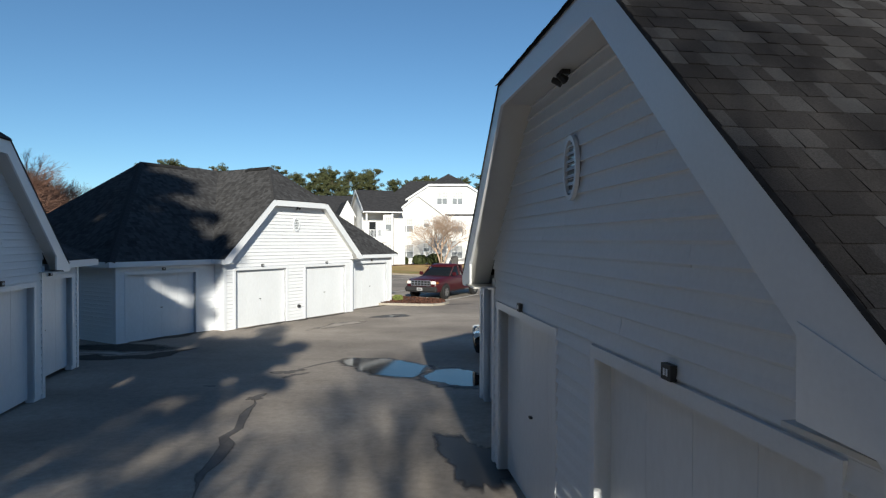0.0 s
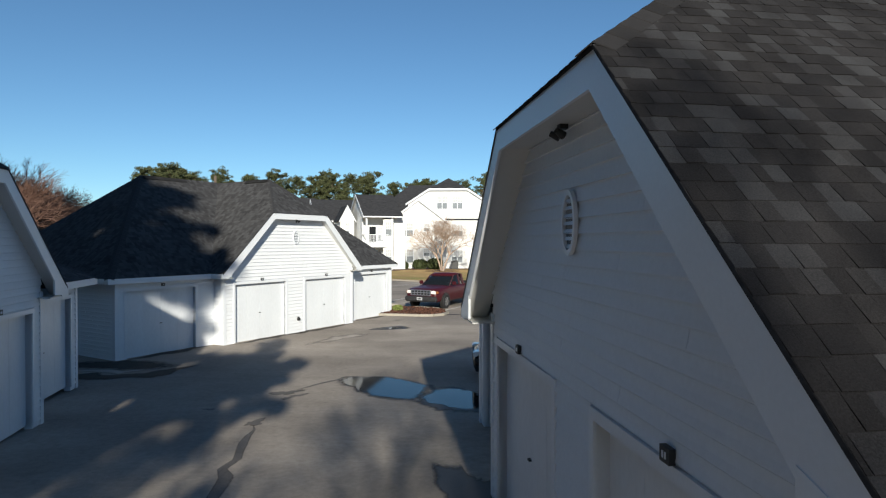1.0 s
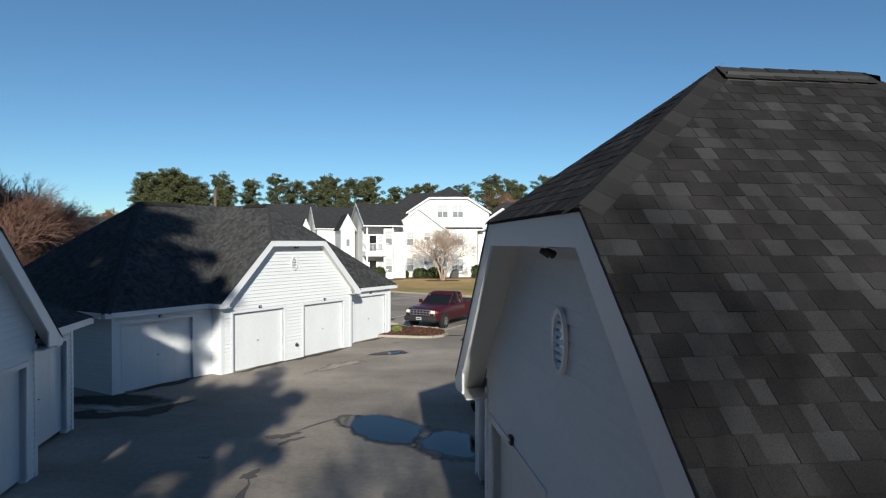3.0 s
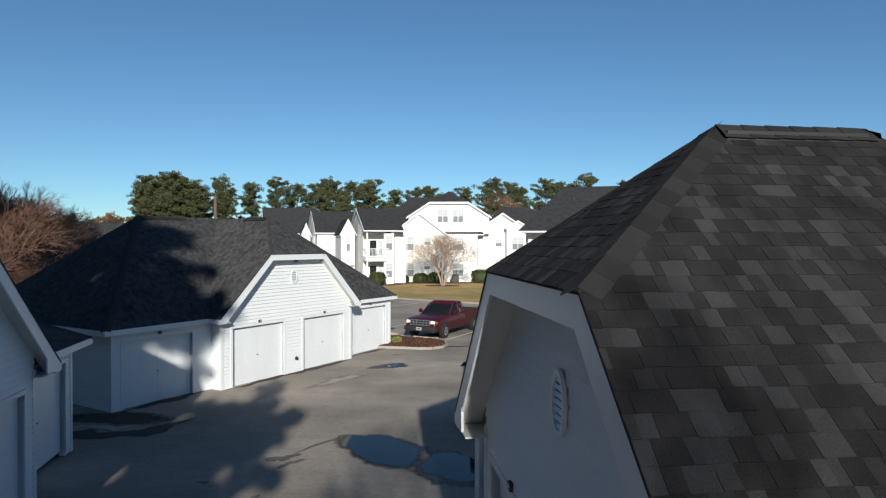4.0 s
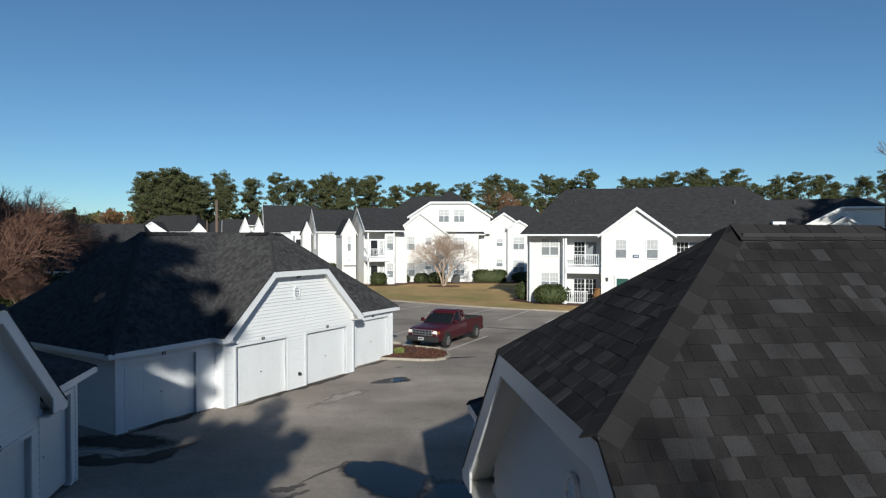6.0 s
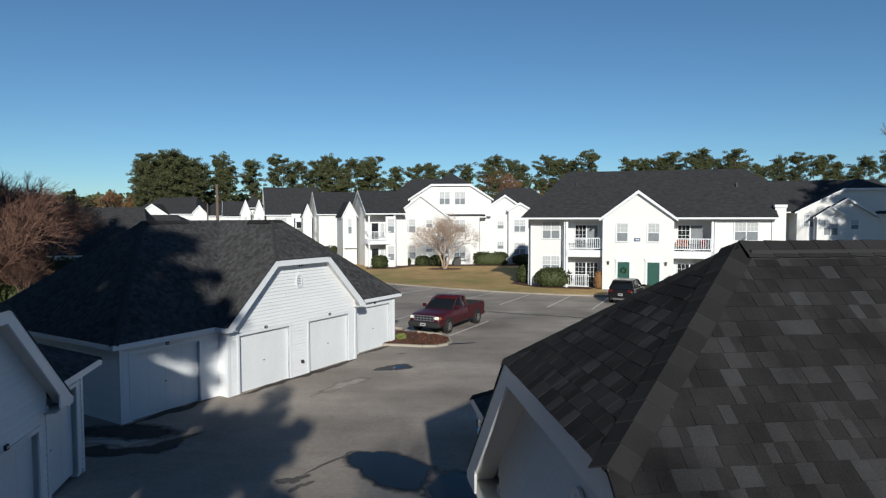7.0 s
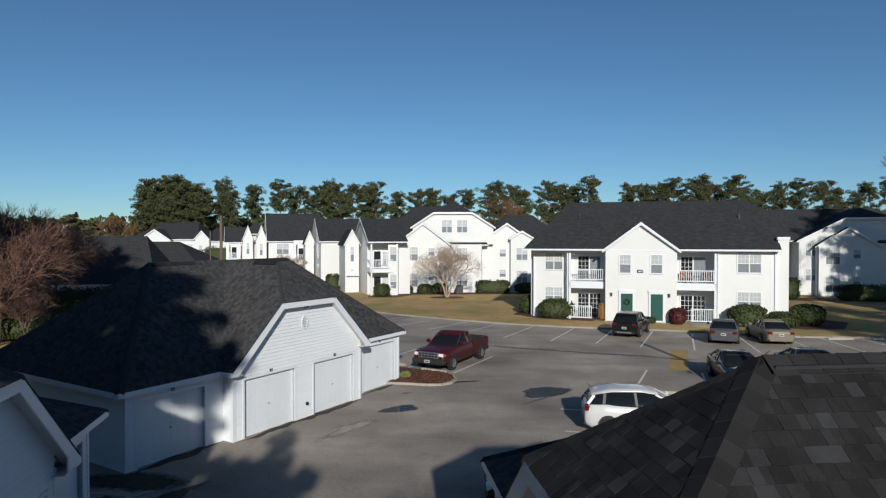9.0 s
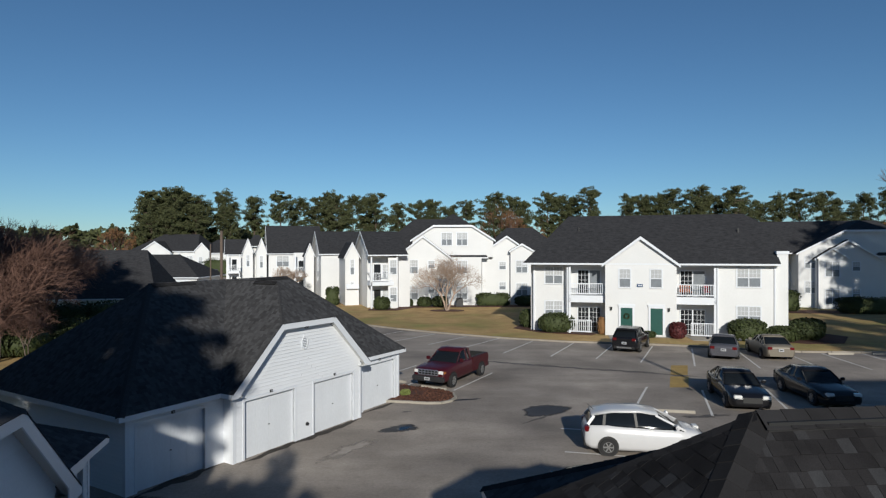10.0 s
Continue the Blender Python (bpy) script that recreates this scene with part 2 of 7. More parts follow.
def slab(bm, pts, down):
    """A plate with the outline pts, thickened by the vector down."""
    d = Vector(down)
    a = [bm.verts.new(p) for p in pts]
    b = [bm.verts.new(Vector(p) + d) for p in pts]
    bm.faces.new(a)
    bm.faces.new(b[::-1])
    n = len(a)
    for i in range(n):
        bm.faces.new((a[i], b[i], b[(i + 1) % n], a[(i + 1) % n]))


def finish(bm):
    bmesh.ops.recalc_face_normals(bm, faces=bm.faces[:])
    return bm


def plate(pts, down):
    bm = bmesh.new()
    slab(bm, pts, down)
    return finish(bm)


def bar(bm, a, b, w, h, up=(0, 0, 1)):
    """A rectangular bar from a to b, w wide and h high."""
    a, b, up = Vector(a), Vector(b), Vector(up)
    d = (b - a).normalized()
    s = d.cross(up).normalized() * (w / 2)
    u = s.cross(d).normalized() * (h / 2)
    v = [bm.verts.new(p + i * s + j * u) for p in (a, b) for i, j in ((-1, -1), (1, -1), (1, 1), (-1, 1))]
    for f in ((0, 1, 2, 3), (7, 6, 5, 4), (0, 4, 5, 1), (1, 5, 6, 2), (2, 6, 7, 3), (3, 7, 4, 0)):
        bm.faces.new([v[i] for i in f])


# ---- the garages ----
EAVE, DH = 2.44, 2.02


class Shape:
    """Sizes of one garage: eave and wall half widths of its gable, clipped top, ridge, rake plane, half length and wing recess."""
    def __init__(self, go, gw, clipz, ridge, rstart, front, length, over, recess, d0, d1, vent):
        self.GO, self.GW, self.CLIPZ, self.RIDGE, self.RSTART, self.FRONT = go, gw, clipz, ridge, rstart, front
        self.L, self.LO, self.REC, self.D0, self.D1, self.VENT = length, over, recess, d0, d1, vent
        self.GS = (ridge - EAVE) / go
        self.CLIP = go - (clipz - EAVE) / self.GS

    def half(self, z):
        """Half width of the gable wall at a height."""
        return self.GW if z <= EAVE else max(0.2, min(self.GW, self.GO - 0.14 - (z - EAVE) / self.GS))


COURSE = 0.127


def lap_boards(parent, m_local, z_top, span, holes, seams, rng):
    """Lapped boards on a wall that lies in the local xz plane; span(z) gives the wall's ends."""
    z, n = -0.04, 0
    while z < z_top - 0.02:
        z1 = min(z + COURSE, z_top)
        a0, b0 = span(z)
        a1, b1 = span(z1)
        cuts = [(a0, a1, b0, b1)]
        for h0, h1, hz in holes:
            nxt = []
            for (p0, p1, q0, q1) in cuts:
                if z + 0.03 >= hz or h1 <= min(p0, p1) or h0 >= max(q0, q1):
                    nxt.append((p0, p1, q0, q1))
                    continue
                if h0 - p0 > 0.03:
                    nxt.append((p0, p1, h0, h0))
                if q0 - h1 > 0.03:
                    nxt.append((h1, h1, q0, q1))
            cuts = nxt
        for (p0, p1, q0, q1) in cuts:
            runs = [(p0, p1, q0, q1)]
            if seams and q0 - p0 > 2.5:
                s = p0 + (q0 - p0) * rng.uniform(0.2, 0.8)
                runs = [(p0, p1, s - 0.002, s - 0.002), (s + 0.002, s + 0.002, q0, q1)]
            for (e0, e1, f0, f1) in runs:
                k = rng.uniform(-0.002, 0.002)
                bm = bmesh.new()
                h = z1 - z
                prof = [(0.0, 0.0), (0.0, -0.002), (0.15, -0.002), (0.15, -0.026 + k * 0.5), (0.5, -0.015), (1.0, -0.004), (1.0, 0.0)]
                a = [bm.verts.new(m_local @ Vector((e0 + (e1 - e0) * f, y, z + h * f))) for f, y in prof]
                b = [bm.verts.new(m_local @ Vector((f0 + (f1 - f0) * f, y, z + h * f))) for f, y in prof]
                for j in range(6):
                    bm.faces.new((a[j], a[j + 1], b[j + 1], b[j]))
                bm.faces.new(a[::-1])
                bm.faces.new(b)
                part("siding_board", finish(bm), "siding", parent)
        z = z1


def wall_with_doors(x0, x1, top, doors, y, thick=0.14):
    """The solid wall behind the boards: piers and headers round the door openings."""
    bm = bmesh.new()
    edge = x0
    for d0, d1 in doors:
        box(bm, edge, y, -0.15, d0, y + thick, top)
        box(bm, d0, y, DH, d1, y + thick, top)
        edge = d1
    box(bm, edge, y, -0.15, x1, y + thick, top)
    return bm


def garage_door(parent, x0, x1, y, detail=True):
    """A roll-up door of four sections in a deep jamb, with its casing and handle."""
    bm = bmesh.new()
    w = (x1 - x0) / 4
    box(bm, x0, y + 0.112, -0.06, x1, y + 0.145, DH)
    d = part("garage_door", bm, "door", parent)
    for j in range(4):
        part("door_panel", boxes((x0 + j * w + 0.002, y + 0.104, -0.05, x0 + (j + 1) * w - 0.002, y + 0.112, DH - 0.006)), "door", d)
    part("handle", boxes((x0 + (x1 - x0) / 2 - 0.03, y + 0.07, 0.935, x0 + (x1 - x0) / 2 + 0.03, y + 0.103, 0.957)), "dark", d, "small black lift handle")
    part("door_jamb", boxes((x0 - 0.09, y - 0.027, -0.06, x0, y + 0.10, DH + 0.09)), "trim", parent)
    part("door_jamb", boxes((x1, y - 0.027, -0.06, x1 + 0.09, y + 0.10, DH + 0.09)), "trim", parent)
    part("door_header", boxes((x0, y - 0.027, DH, x1, y + 0.10, DH + 0.09)), "trim", parent)
    c = (x0 + x1) / 2
    p = part("number_plaque", boxes((c - 0.055, y - 0.06, DH + 0.10, c + 0.055, y - 0.02, DH + 0.19)), "dark", parent, "small black number plaque")
    part("number_bar", boxes((c - 0.024, y - 0.064, DH + 0.125, c - 0.007, y - 0.061, DH + 0.165), (c + 0.008, y - 0.064, DH + 0.125, c + 0.025, y - 0.061, DH + 0.165)), "trim", p)


def shingle(parent, pts, along, rng, singles):
    """Courses of tabs on a roof plane, from its eave up; the first ones single pieces, the rest one mesh."""
    P = [Vector(p) for p in pts]
    u = Vector(along).normalized()
    nrm = (P[1] - P[0]).cross(P[2] - P[0]).normalized()
    if nrm.z < 0:
        nrm = -nrm
    v = nrm.cross(u).normalized()
    if v.z < 0:
        v = -v
    o = min(P, key=lambda p: p.z)
    q = [((p - o).dot(u), (p - o).dot(v)) for p in P]
    top = max(b for a, b in q)
    EXP, count = 0.135, 0
    verts, polys, k = [], [], 0
    rows = int(top / EXP) + 1
    for k in range(rows):
        v0 = k * EXP - (0.02 if k == 0 else 0)
        def cut(vm):
            vm = min(max(vm, 0.004), top - 0.004)
            xs = [a0 + (a1 - a0) * (vm - b0) / (b1 - b0) for (a0, b0), (a1, b1) in zip(q, q[1:] + q[:1]) if (b0 - vm) * (b1 - vm) < 0]
            return (min(xs), max(xs)) if len(xs) > 1 else None
        low, upp = cut(k * EXP), cut((k + 1) * EXP)
        if not low or not upp:
            continue
        lo, hi = min(low[0], upp[0]), max(low[1], upp[1])
        x = lo + (0 if rng.random() < 0.3 else -rng.uniform(0, 0.2))
        high = rng.random() < 0.5
        while x < hi - 0.01:
            w = rng.uniform(0.06, 0.17)
            a, b = max(lo, x), min(hi, x + w)
            x += w
            high = not high
            if b - a < 0.015:
                continue
            a0, b0, a1, b1 = max(a, low[0]), min(b, low[1]), max(a, upp[0]), min(b, upp[1])
            if b0 - a0 < 0.004 and b1 - a1 < 0.004:
                continue
            a0, a1 = min(a0, low[1] - 0.003), min(a1, upp[1] - 0.003)
            b0, b1 = max(a0 + 0.003, b0), max(a1 + 0.003, b1)
            lift = (0.0085 if high else 0.0055) + rng.uniform(-0.0008, 0.0012)
            d0 = rng.uniform(-0.004, 0.004)
            c = [o + u * (a0 + 0.001) + v * (v0 + d0) + nrm * lift, o + u * (b0 - 0.001) + v * (v0 + d0) + nrm * lift,
                 o + u * (b1 - 0.001) + v * (k * EXP + EXP + 0.006) + nrm * 0.003, o + u * (a1 + 0.001) + v * (k * EXP + EXP + 0.006) + nrm * 0.003]
            f = [o + u * (a0 + 0.001) + v * (v0 + d0), o + u * (b0 - 0.001) + v * (v0 + d0)]
            if count < singles:
                me = bpy.data.meshes.new("shingle")
                me.from_pydata([tuple(p) for p in c + f], [], [(0, 1, 2, 3), (4, 5, 1, 0), (4, 0, 3), (1, 5, 2)])
                me.materials.append(M["shingle"])
                new("shingle", me).parent = parent
                count += 1
            else:
                n = len(verts)
                verts += [tuple(p) for p in c + f]
                polys += [(n, n + 1, n + 2, n + 3), (n + 4, n + 5, n + 1, n), (n + 4, n, n + 3), (n + 1, n + 5, n + 2)]
    if verts:
        me = bpy.data.meshes.new("shingles")
        me.from_pydata(verts, [], polys)
        me.materials.append(M["shingles" if singles else "roofshingles"])
        ob = new("shingles", me)
        ob.parent = parent
        tagged(ob, kind="stuff")


def garage(m, label, seams, shape):
    GO, GW, CLIP, CLIPZ, RIDGE, RSTART, FRONT = shape.GO, shape.GW, shape.CLIP, shape.CLIPZ, shape.RIDGE, shape.RSTART, shape.FRONT
    L, LO, REC, GS, gable_half = shape.L, shape.LO, shape.REC, shape.GS, shape.half
    EY, RMID, DW = REC - 0.20, 4.45, shape.D1 - shape.D0     # wing eave, main ridge, door width
    g = thing("garage_building", m, label, "garage", "row of white garages")
    rng = random.Random(int(abs(m.translation.x) * 100))
    BACK, ROOFBACK = (8.65, 9.05) if seams == "corner" else (6.46, 6.86)
    top = CLIPZ - 0.18
    d1, d2 = (-shape.D1, -shape.D0), (shape.D0, shape.D1)
    w1, w2 = (-L + 0.35, -L + 0.35 + DW), (L - 0.35 - DW, L - 0.35)
    # structural walls
    wall = part("front_wall", wall_with_doors(-GW, GW, EAVE, [d1, d2], 0.0), "trim", g)
    part("gable_wall", plate([(-GW, 0.0, EAVE), (GW, 0.0, EAVE), (gable_half(top), 0.0, top), (-gable_half(top), 0.0, top)], (0, 0.14, 0)), "trim", g)
    wl = part("wing_wall", wall_with_doors(-L, -GW, EAVE, [w1], REC), "trim", g)
    wr = part("wing_wall", wall_with_doors(GW, L, EAVE, [w2], REC), "trim", g)
    part("return_wall", boxes((-GW, 0.14, 0, -GW + 0.14, REC, EAVE)), "trim", g)
    part("return_wall", boxes((GW - 0.14, 0.14, 0, GW, REC, EAVE)), "trim", g)
    el = part("end_wall", boxes((-L, REC + 0.14, -0.15, -L + 0.14, BACK, EAVE)), "trim", g)
    er = part("end_wall", boxes((L - 0.14, REC + 0.14, -0.15, L, BACK, EAVE)), "trim", g)
    part("rear_wall", boxes((-L + 0.14, BACK - 0.14, 0, L - 0.14, BACK, EAVE)), "siding", g)
    # doors
    for d, y in ((d1, 0.0), (d2, 0.0), (w1, REC), (w2, REC)):
        garage_door(g, d[0], d[1], y)
    # siding
    half = lambda z: (-gable_half(z) + (0.09 if z < EAVE else 0), gable_half(z) - (0.09 if z < EAVE else 0))
    hole = lambda d: (d[0] - 0.09, d[1] + 0.09, DH + 0.09)
    lap_boards(wall, pose(0, 0, 0), top, half, [hole(d1), hole(d2)], seams, rng)
    lap_boards(wl, pose(0, REC, 0), EAVE - 0.12, lambda z: (-L + 0.09, -GW), [hole(w1)], False, rng)
    lap_boards(wr, pose(0, REC, 0), EAVE - 0.12, lambda z: (GW, L - 0.09), [hole(w2)], False, rng)
    lap_boards(el, pose(-L, BACK, 0, 0, 0, -90), EAVE - 0.12, lambda z: (0, BACK - REC - 0.09), [], False, rng)
    lap_boards(er, pose(L, REC, 0, 0, 0, 90), EAVE - 0.12, lambda z: (0.09, BACK - REC), [], False, rng)
    lap_boards(wall, pose(-GW, REC, 0, 0, 0, -90), EAVE - 0.12, lambda z: (0, REC - 0.09), [], False, rng)
    lap_boards(wall, pose(GW, 0, 0, 0, 0, 90), EAVE - 0.12, lambda z: (0.09, REC), [], False, rng)
    # corner boards
    for x, y, s in ((-GW, 0, -1), (GW, 0, 1), (-L, REC, -1), (L, REC, 1)):
        bm = bmesh.new()
        xa, xb = sorted((x + s * 0.03, x - s * 0.09))
        box(bm, xa, y - 0.03, -0.15, xb, y, EAVE - 0.05)
        xa, xb = sorted((x + s * 0.03, x + s * 0.002))
        box(bm, xa, y, -0.15, xb, y + 0.09, EAVE - 0.05)
        part("corner_board", bm, "trim", g)
    # roof planes, each with its own thickness
    e, t = EAVE, RIDGE
    D = (0, 0, -0.03)
    near = seams == "near"
    if seams == "corner":
        faces = [("front", [(-LO, EY, e), (-GO, EY, e), (0, RMID, t), (-3.55, RMID, t)], (1, 0, 0)),
                 ("front", [(GO, EY, e), (LO, EY, e), (3.55, RMID, t), (0, RMID, t)], (1, 0, 0)),
                 ("end", [(-LO, 9.05, e), (-LO, EY, e), (-3.55, RMID, t)], (0, -1, 0)),
                 ("end", [(LO, EY, e), (LO, 9.05, e), (3.55, RMID, t)], (0, 1, 0)),
                 ("rear", [(LO, 9.05, e), (-LO, 9.05, e), (-3.55, RMID, t), (3.55, RMID, t)], (-1, 0, 0)),
                 ("gable", [(-GO, FRONT - 0.04, e), (-CLIP, FRONT - 0.04, CLIPZ), (0, RSTART, t), (0, RMID, t), (-GO, EY, e)], (0, -1, 0)),
                 ("near", [(GO, FRONT - 0.04, e), (GO, EY, e), (0, RMID, t), (0, RSTART, t), (CLIP, FRONT - 0.04, CLIPZ)], (0, 1, 0))]
        vents = ((0, RSTART + 0.02, 0, 2.62), (-1.6, RMID, -3.4, RMID), (1.6, RMID, 3.4, RMID))
        rear = 9.05
    else:
        wz, wy = 4.35, 3.57                     # lower hipped wings
        wi, wo = GO - (wz - e) / GS, LO - 3.29
        rear = 6.86
        faces = [("gable", [(-GO, FRONT - 0.04, e), (-CLIP, FRONT - 0.04, CLIPZ), (0, RSTART, t), (0, 2.64, t), (-GO, rear, e)], (0, -1, 0)),
                 ("near", [(GO, FRONT - 0.04, e), (GO, rear, e), (0, 2.64, t), (0, RSTART, t), (CLIP, FRONT - 0.04, CLIPZ)], (0, 1, 0)),
                 ("rear", [(GO, rear, e), (-GO, rear, e), (0, 2.64, t)], (-1, 0, 0))]
        for s in (-1, 1):
            faces += [("front", [(s * GO, EY, e), (s * LO, EY, e), (s * wo, wy, wz), (s * wi, wy, wz)], (1, 0, 0)),
                      ("end", [(s * LO, EY, e), (s * LO, rear, e), (s * wo, wy, wz)], (0, 1, 0)),
                      ("rear", [(s * LO, rear, e), (s * GO, rear, e), (s * wi, wy, wz), (s * wo, wy, wz)], (-1, 0, 0))]
        vents = ((0, RSTART + 0.02, 0, 2.62),)
    faces.append(("clip", [(-CLIP, FRONT - 0.04, CLIPZ), (CLIP, FRONT - 0.04, CLIPZ), (0, RSTART, t)], (1, 0, 0)))
    for which, pts, along in faces:
        slope = part("roof_slope", plate(pts, D), "roof", g)
        if which != "rear":
            shingle(slope, pts, along, rng, 300 if near and which in ("near", "clip") else 0)
    def caps(a, b, n, p1, p2, w=0.15):
        """Overlapping bent cap pieces from a up to b, resting on the slopes through p1 and p2."""
        a, b = Vector(a), Vector(b)
        d = (b - a) / n
        u = d.normalized()
        wing = []
        for p in (p1, p2):
            q = Vector(p) - a
            wing.append((q - u * q.dot(u)).normalized() * w)
        up = Vector((0, 0, 0.016 if w > 0.12 else 0.008))
        bm = bmesh.new()
        v = [p + q for p in (up, d * 1.12 + up * 0.5) for q in (wing[0], Vector((0, 0, 0.006)), wing[1])]
        low = [p - Vector((0, 0, 0.010)) for p in v]
        v, low = [bm.verts.new(p) for p in v], [bm.verts.new(p) for p in low]
        for f in ((0, 1, 4, 3), (1, 2, 5, 4)):
            bm.faces.new([v[i] for i in f])
        for i, j in ((0, 1), (1, 2), (0, 3), (2, 5)):
            bm.faces.new((v[i], v[j], low[j], low[i]))
        first = part("cap_shingle", finish(bm), "roofcap" if near else "farcap", slope)
        first.location = a
        for i in range(1, n):
            o = new("cap_shingle", first.data)
            o.parent, o.location = slope, a + d * i
    c0 = FRONT - 0.04
    caps((CLIP, c0, CLIPZ), (0, RSTART, t), 13, (-CLIP, c0, CLIPZ), (GO, c0, e))
    caps((-CLIP, c0, CLIPZ), (0, RSTART, t), 13, (CLIP, c0, CLIPZ), (-GO, c0, e), 0.10)
    if seams == "corner":
        for s in (-1, 1):
            caps((s * LO, EY, e), (s * 3.55, RMID, t), 30, (s * GO, EY, e), (s * LO, 9.05, e))
    else:
        for s in (-1, 1):
            caps((s * LO, EY, e), (s * wo, wy, wz), 24, (s * GO, EY, e), (s * LO, rear, e))
            caps((s * GO, rear, e), (0, 2.64, t), 30, (s * GO, FRONT, e), (-s * GO, rear, e))
    # raised ridge vents with a slotted dark underside
    for x0, y0, x1, y1 in vents:
        d = Vector((x1 - x0, y1 - y0, 0))
        n = max(3, round(d.length / 0.24))
        d.normalize()
        sd = Vector((-d.y, d.x, 0))
        a, b = Vector((x0, y0, t)), Vector((x1, y1, t))
        step = (b - a) / n
        vent = None
        for k in range(n):
            bm = bmesh.new()
            p, q = a + step * k, a + step * (k + 1.25)
            for sgn in (-1, 1):
                slab(bm, [p + Vector((0, 0, 0.040)), q + Vector((0, 0, 0.032)), q + sd * sgn * 0.15 + Vector((0, 0, -0.083)), p + sd * sgn * 0.15 + Vector((0, 0, -0.075))], (0, 0, -0.014))
            if vent is None:
                vent = part("ridge_vent", finish(bm), "roofcap", g)
            else:
                part("vent_cap", finish(bm), "roofcap", vent)
        bm = bmesh.new()
        bar(bm, a + d * 0.03 - Vector((0, 0, 0.085)), b - d * 0.03 - Vector((0, 0, 0.085)), 0.26, 0.10)
        part("vent_slot", bm, "dark", vent)
    # fascias, soffits and rakes
    F = 0.17
    for x0, x1 in ((-LO, -GO), (GO, LO)):
        part("fascia", boxes((x0, EY - 0.02, e - F, x1, EY + 0.01, e - 0.012)), "trim", g)
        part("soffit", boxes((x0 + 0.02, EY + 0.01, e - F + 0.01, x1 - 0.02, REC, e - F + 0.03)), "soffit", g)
    for s in (-1, 1):
        xa, xb = sorted((s * LO, s * (LO + 0.025)))
        part("fascia", boxes((xa, EY - 0.02, e - F, xb, ROOFBACK, e - 0.012)), "trim", g)
        xa, xb = sorted((s * L, s * LO))
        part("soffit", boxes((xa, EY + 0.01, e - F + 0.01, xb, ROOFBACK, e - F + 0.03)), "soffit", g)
        xa, xb = sorted((s * GO, s * (GO + 0.025)))
        part("fascia", boxes((xa, FRONT, e - F, xb, EY, e - 0.012)), "trim", g)
        # rake board: a sloping plank in front of the roof's edge
        w = 0.24
        part("rake_board", plate([(s * (GO + 0.025), FRONT - 0.03, e - 0.045), (s * CLIP, FRONT - 0.03, CLIPZ - 0.02),
                                  (s * (CLIP - 0.10), FRONT - 0.03, CLIPZ - w), (s * (GO - 0.24), FRONT - 0.03, e - F), (s * (GO + 0.025), FRONT - 0.03, e - F)], (0, 0.03, 0)), "trim", g)
        part("rake_soffit", plate([(s * (GO - 0.10), FRONT, e - F + 0.02), (s * (CLIP - 0.05), FRONT, CLIPZ - w + 0.03),
                                   (s * (CLIP - 0.05), 0.0, CLIPZ - w + 0.03), (s * (GO - 0.10), 0.0, e - F + 0.02)], (0, 0, 0.015)), "soffit", g)
        xa, xb = sorted((s * (GW - 0.2), s * (GO + 0.02)))
        part("cornice_return", plate([(s * (GW - 0.08), FRONT - 0.034, e - F + 0.05), (s * (GO + 0.03), FRONT - 0.034, e - F + 0.02), (s * (GO + 0.03), FRONT - 0.034, e), (s * (GO - 0.05), FRONT - 0.034, e + 0.02), (s * (GW - 0.08), FRONT - 0.034, e + 0.20)], (0, 0.03, 0)), "trim", g)
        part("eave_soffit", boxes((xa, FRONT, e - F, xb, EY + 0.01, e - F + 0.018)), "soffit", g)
    part("rake_board", plate([(-CLIP, FRONT - 0.03, CLIPZ - 0.012), (CLIP, FRONT - 0.03, CLIPZ - 0.012), (CLIP - 0.10, FRONT - 0.03, CLIPZ - w), (-CLIP + 0.10, FRONT - 0.03, CLIPZ - w)], (0, 0.03, 0)), "trim", g)
    part("rake_soffit", boxes((-CLIP + 0.03, FRONT, CLIPZ - w + 0.03, CLIP - 0.03, 0.0, CLIPZ - w + 0.045)), "soffit", g)
    # oval louvred vent
    bm = bmesh.new()
    zc, n = shape.VENT, 28
    rings = []
    for r, y in ((1.0, -0.02), (1.0, -0.055), (0.78, -0.055), (0.78, -0.02)):
        rings.append([bm.verts.new((0.17 * r * math.cos(k * 2 * math.pi / n), y, zc + 0.27 * (r if r == 1 else 0.84) * math.sin(k * 2 * math.pi / n))) for k in range(n)])
    for a, b in zip(rings, rings[1:]):
        for k in range(n):
            bm.faces.new((a[k], b[k], b[(k + 1) % n], a[(k + 1) % n]))
    vent = part("gable_vent", finish(bm), "trim", g, "oval white louvred vent")
    bm = bmesh.new()
    bm.faces.new([bm.verts.new((0.135 * math.cos(k * 2 * math.pi / n), -0.024, zc + 0.228 * math.sin(k * 2 * math.pi / n))) for k in range(n)])
    part("vent_back", finish(bm), "pane", vent)
    for k in range(7):
        z = zc - 0.19 + k * 0.063
        hw = 0.132 * math.sqrt(max(0.05, 1 - ((z - zc) / 0.228) ** 2))
        part("louvre", plate([(-hw, -0.05, z - 0.018), (hw, -0.05, z - 0.018), (hw, -0.030, z + 0.012), (-hw, -0.030, z + 0.012)], (0, 0.005, 0)), "trim", vent)
    if seams == "corner":
        bm = bmesh.new()
        bmesh.ops.create_cone(bm, cap_ends=True, segments=16, radius1=0.075, radius2=0.06, depth=0.06, matrix=pose(0.12, -0.05, 0.52, 90))
        part("wall_socket", bm, "bumper", g, "small dark round wall fitting")
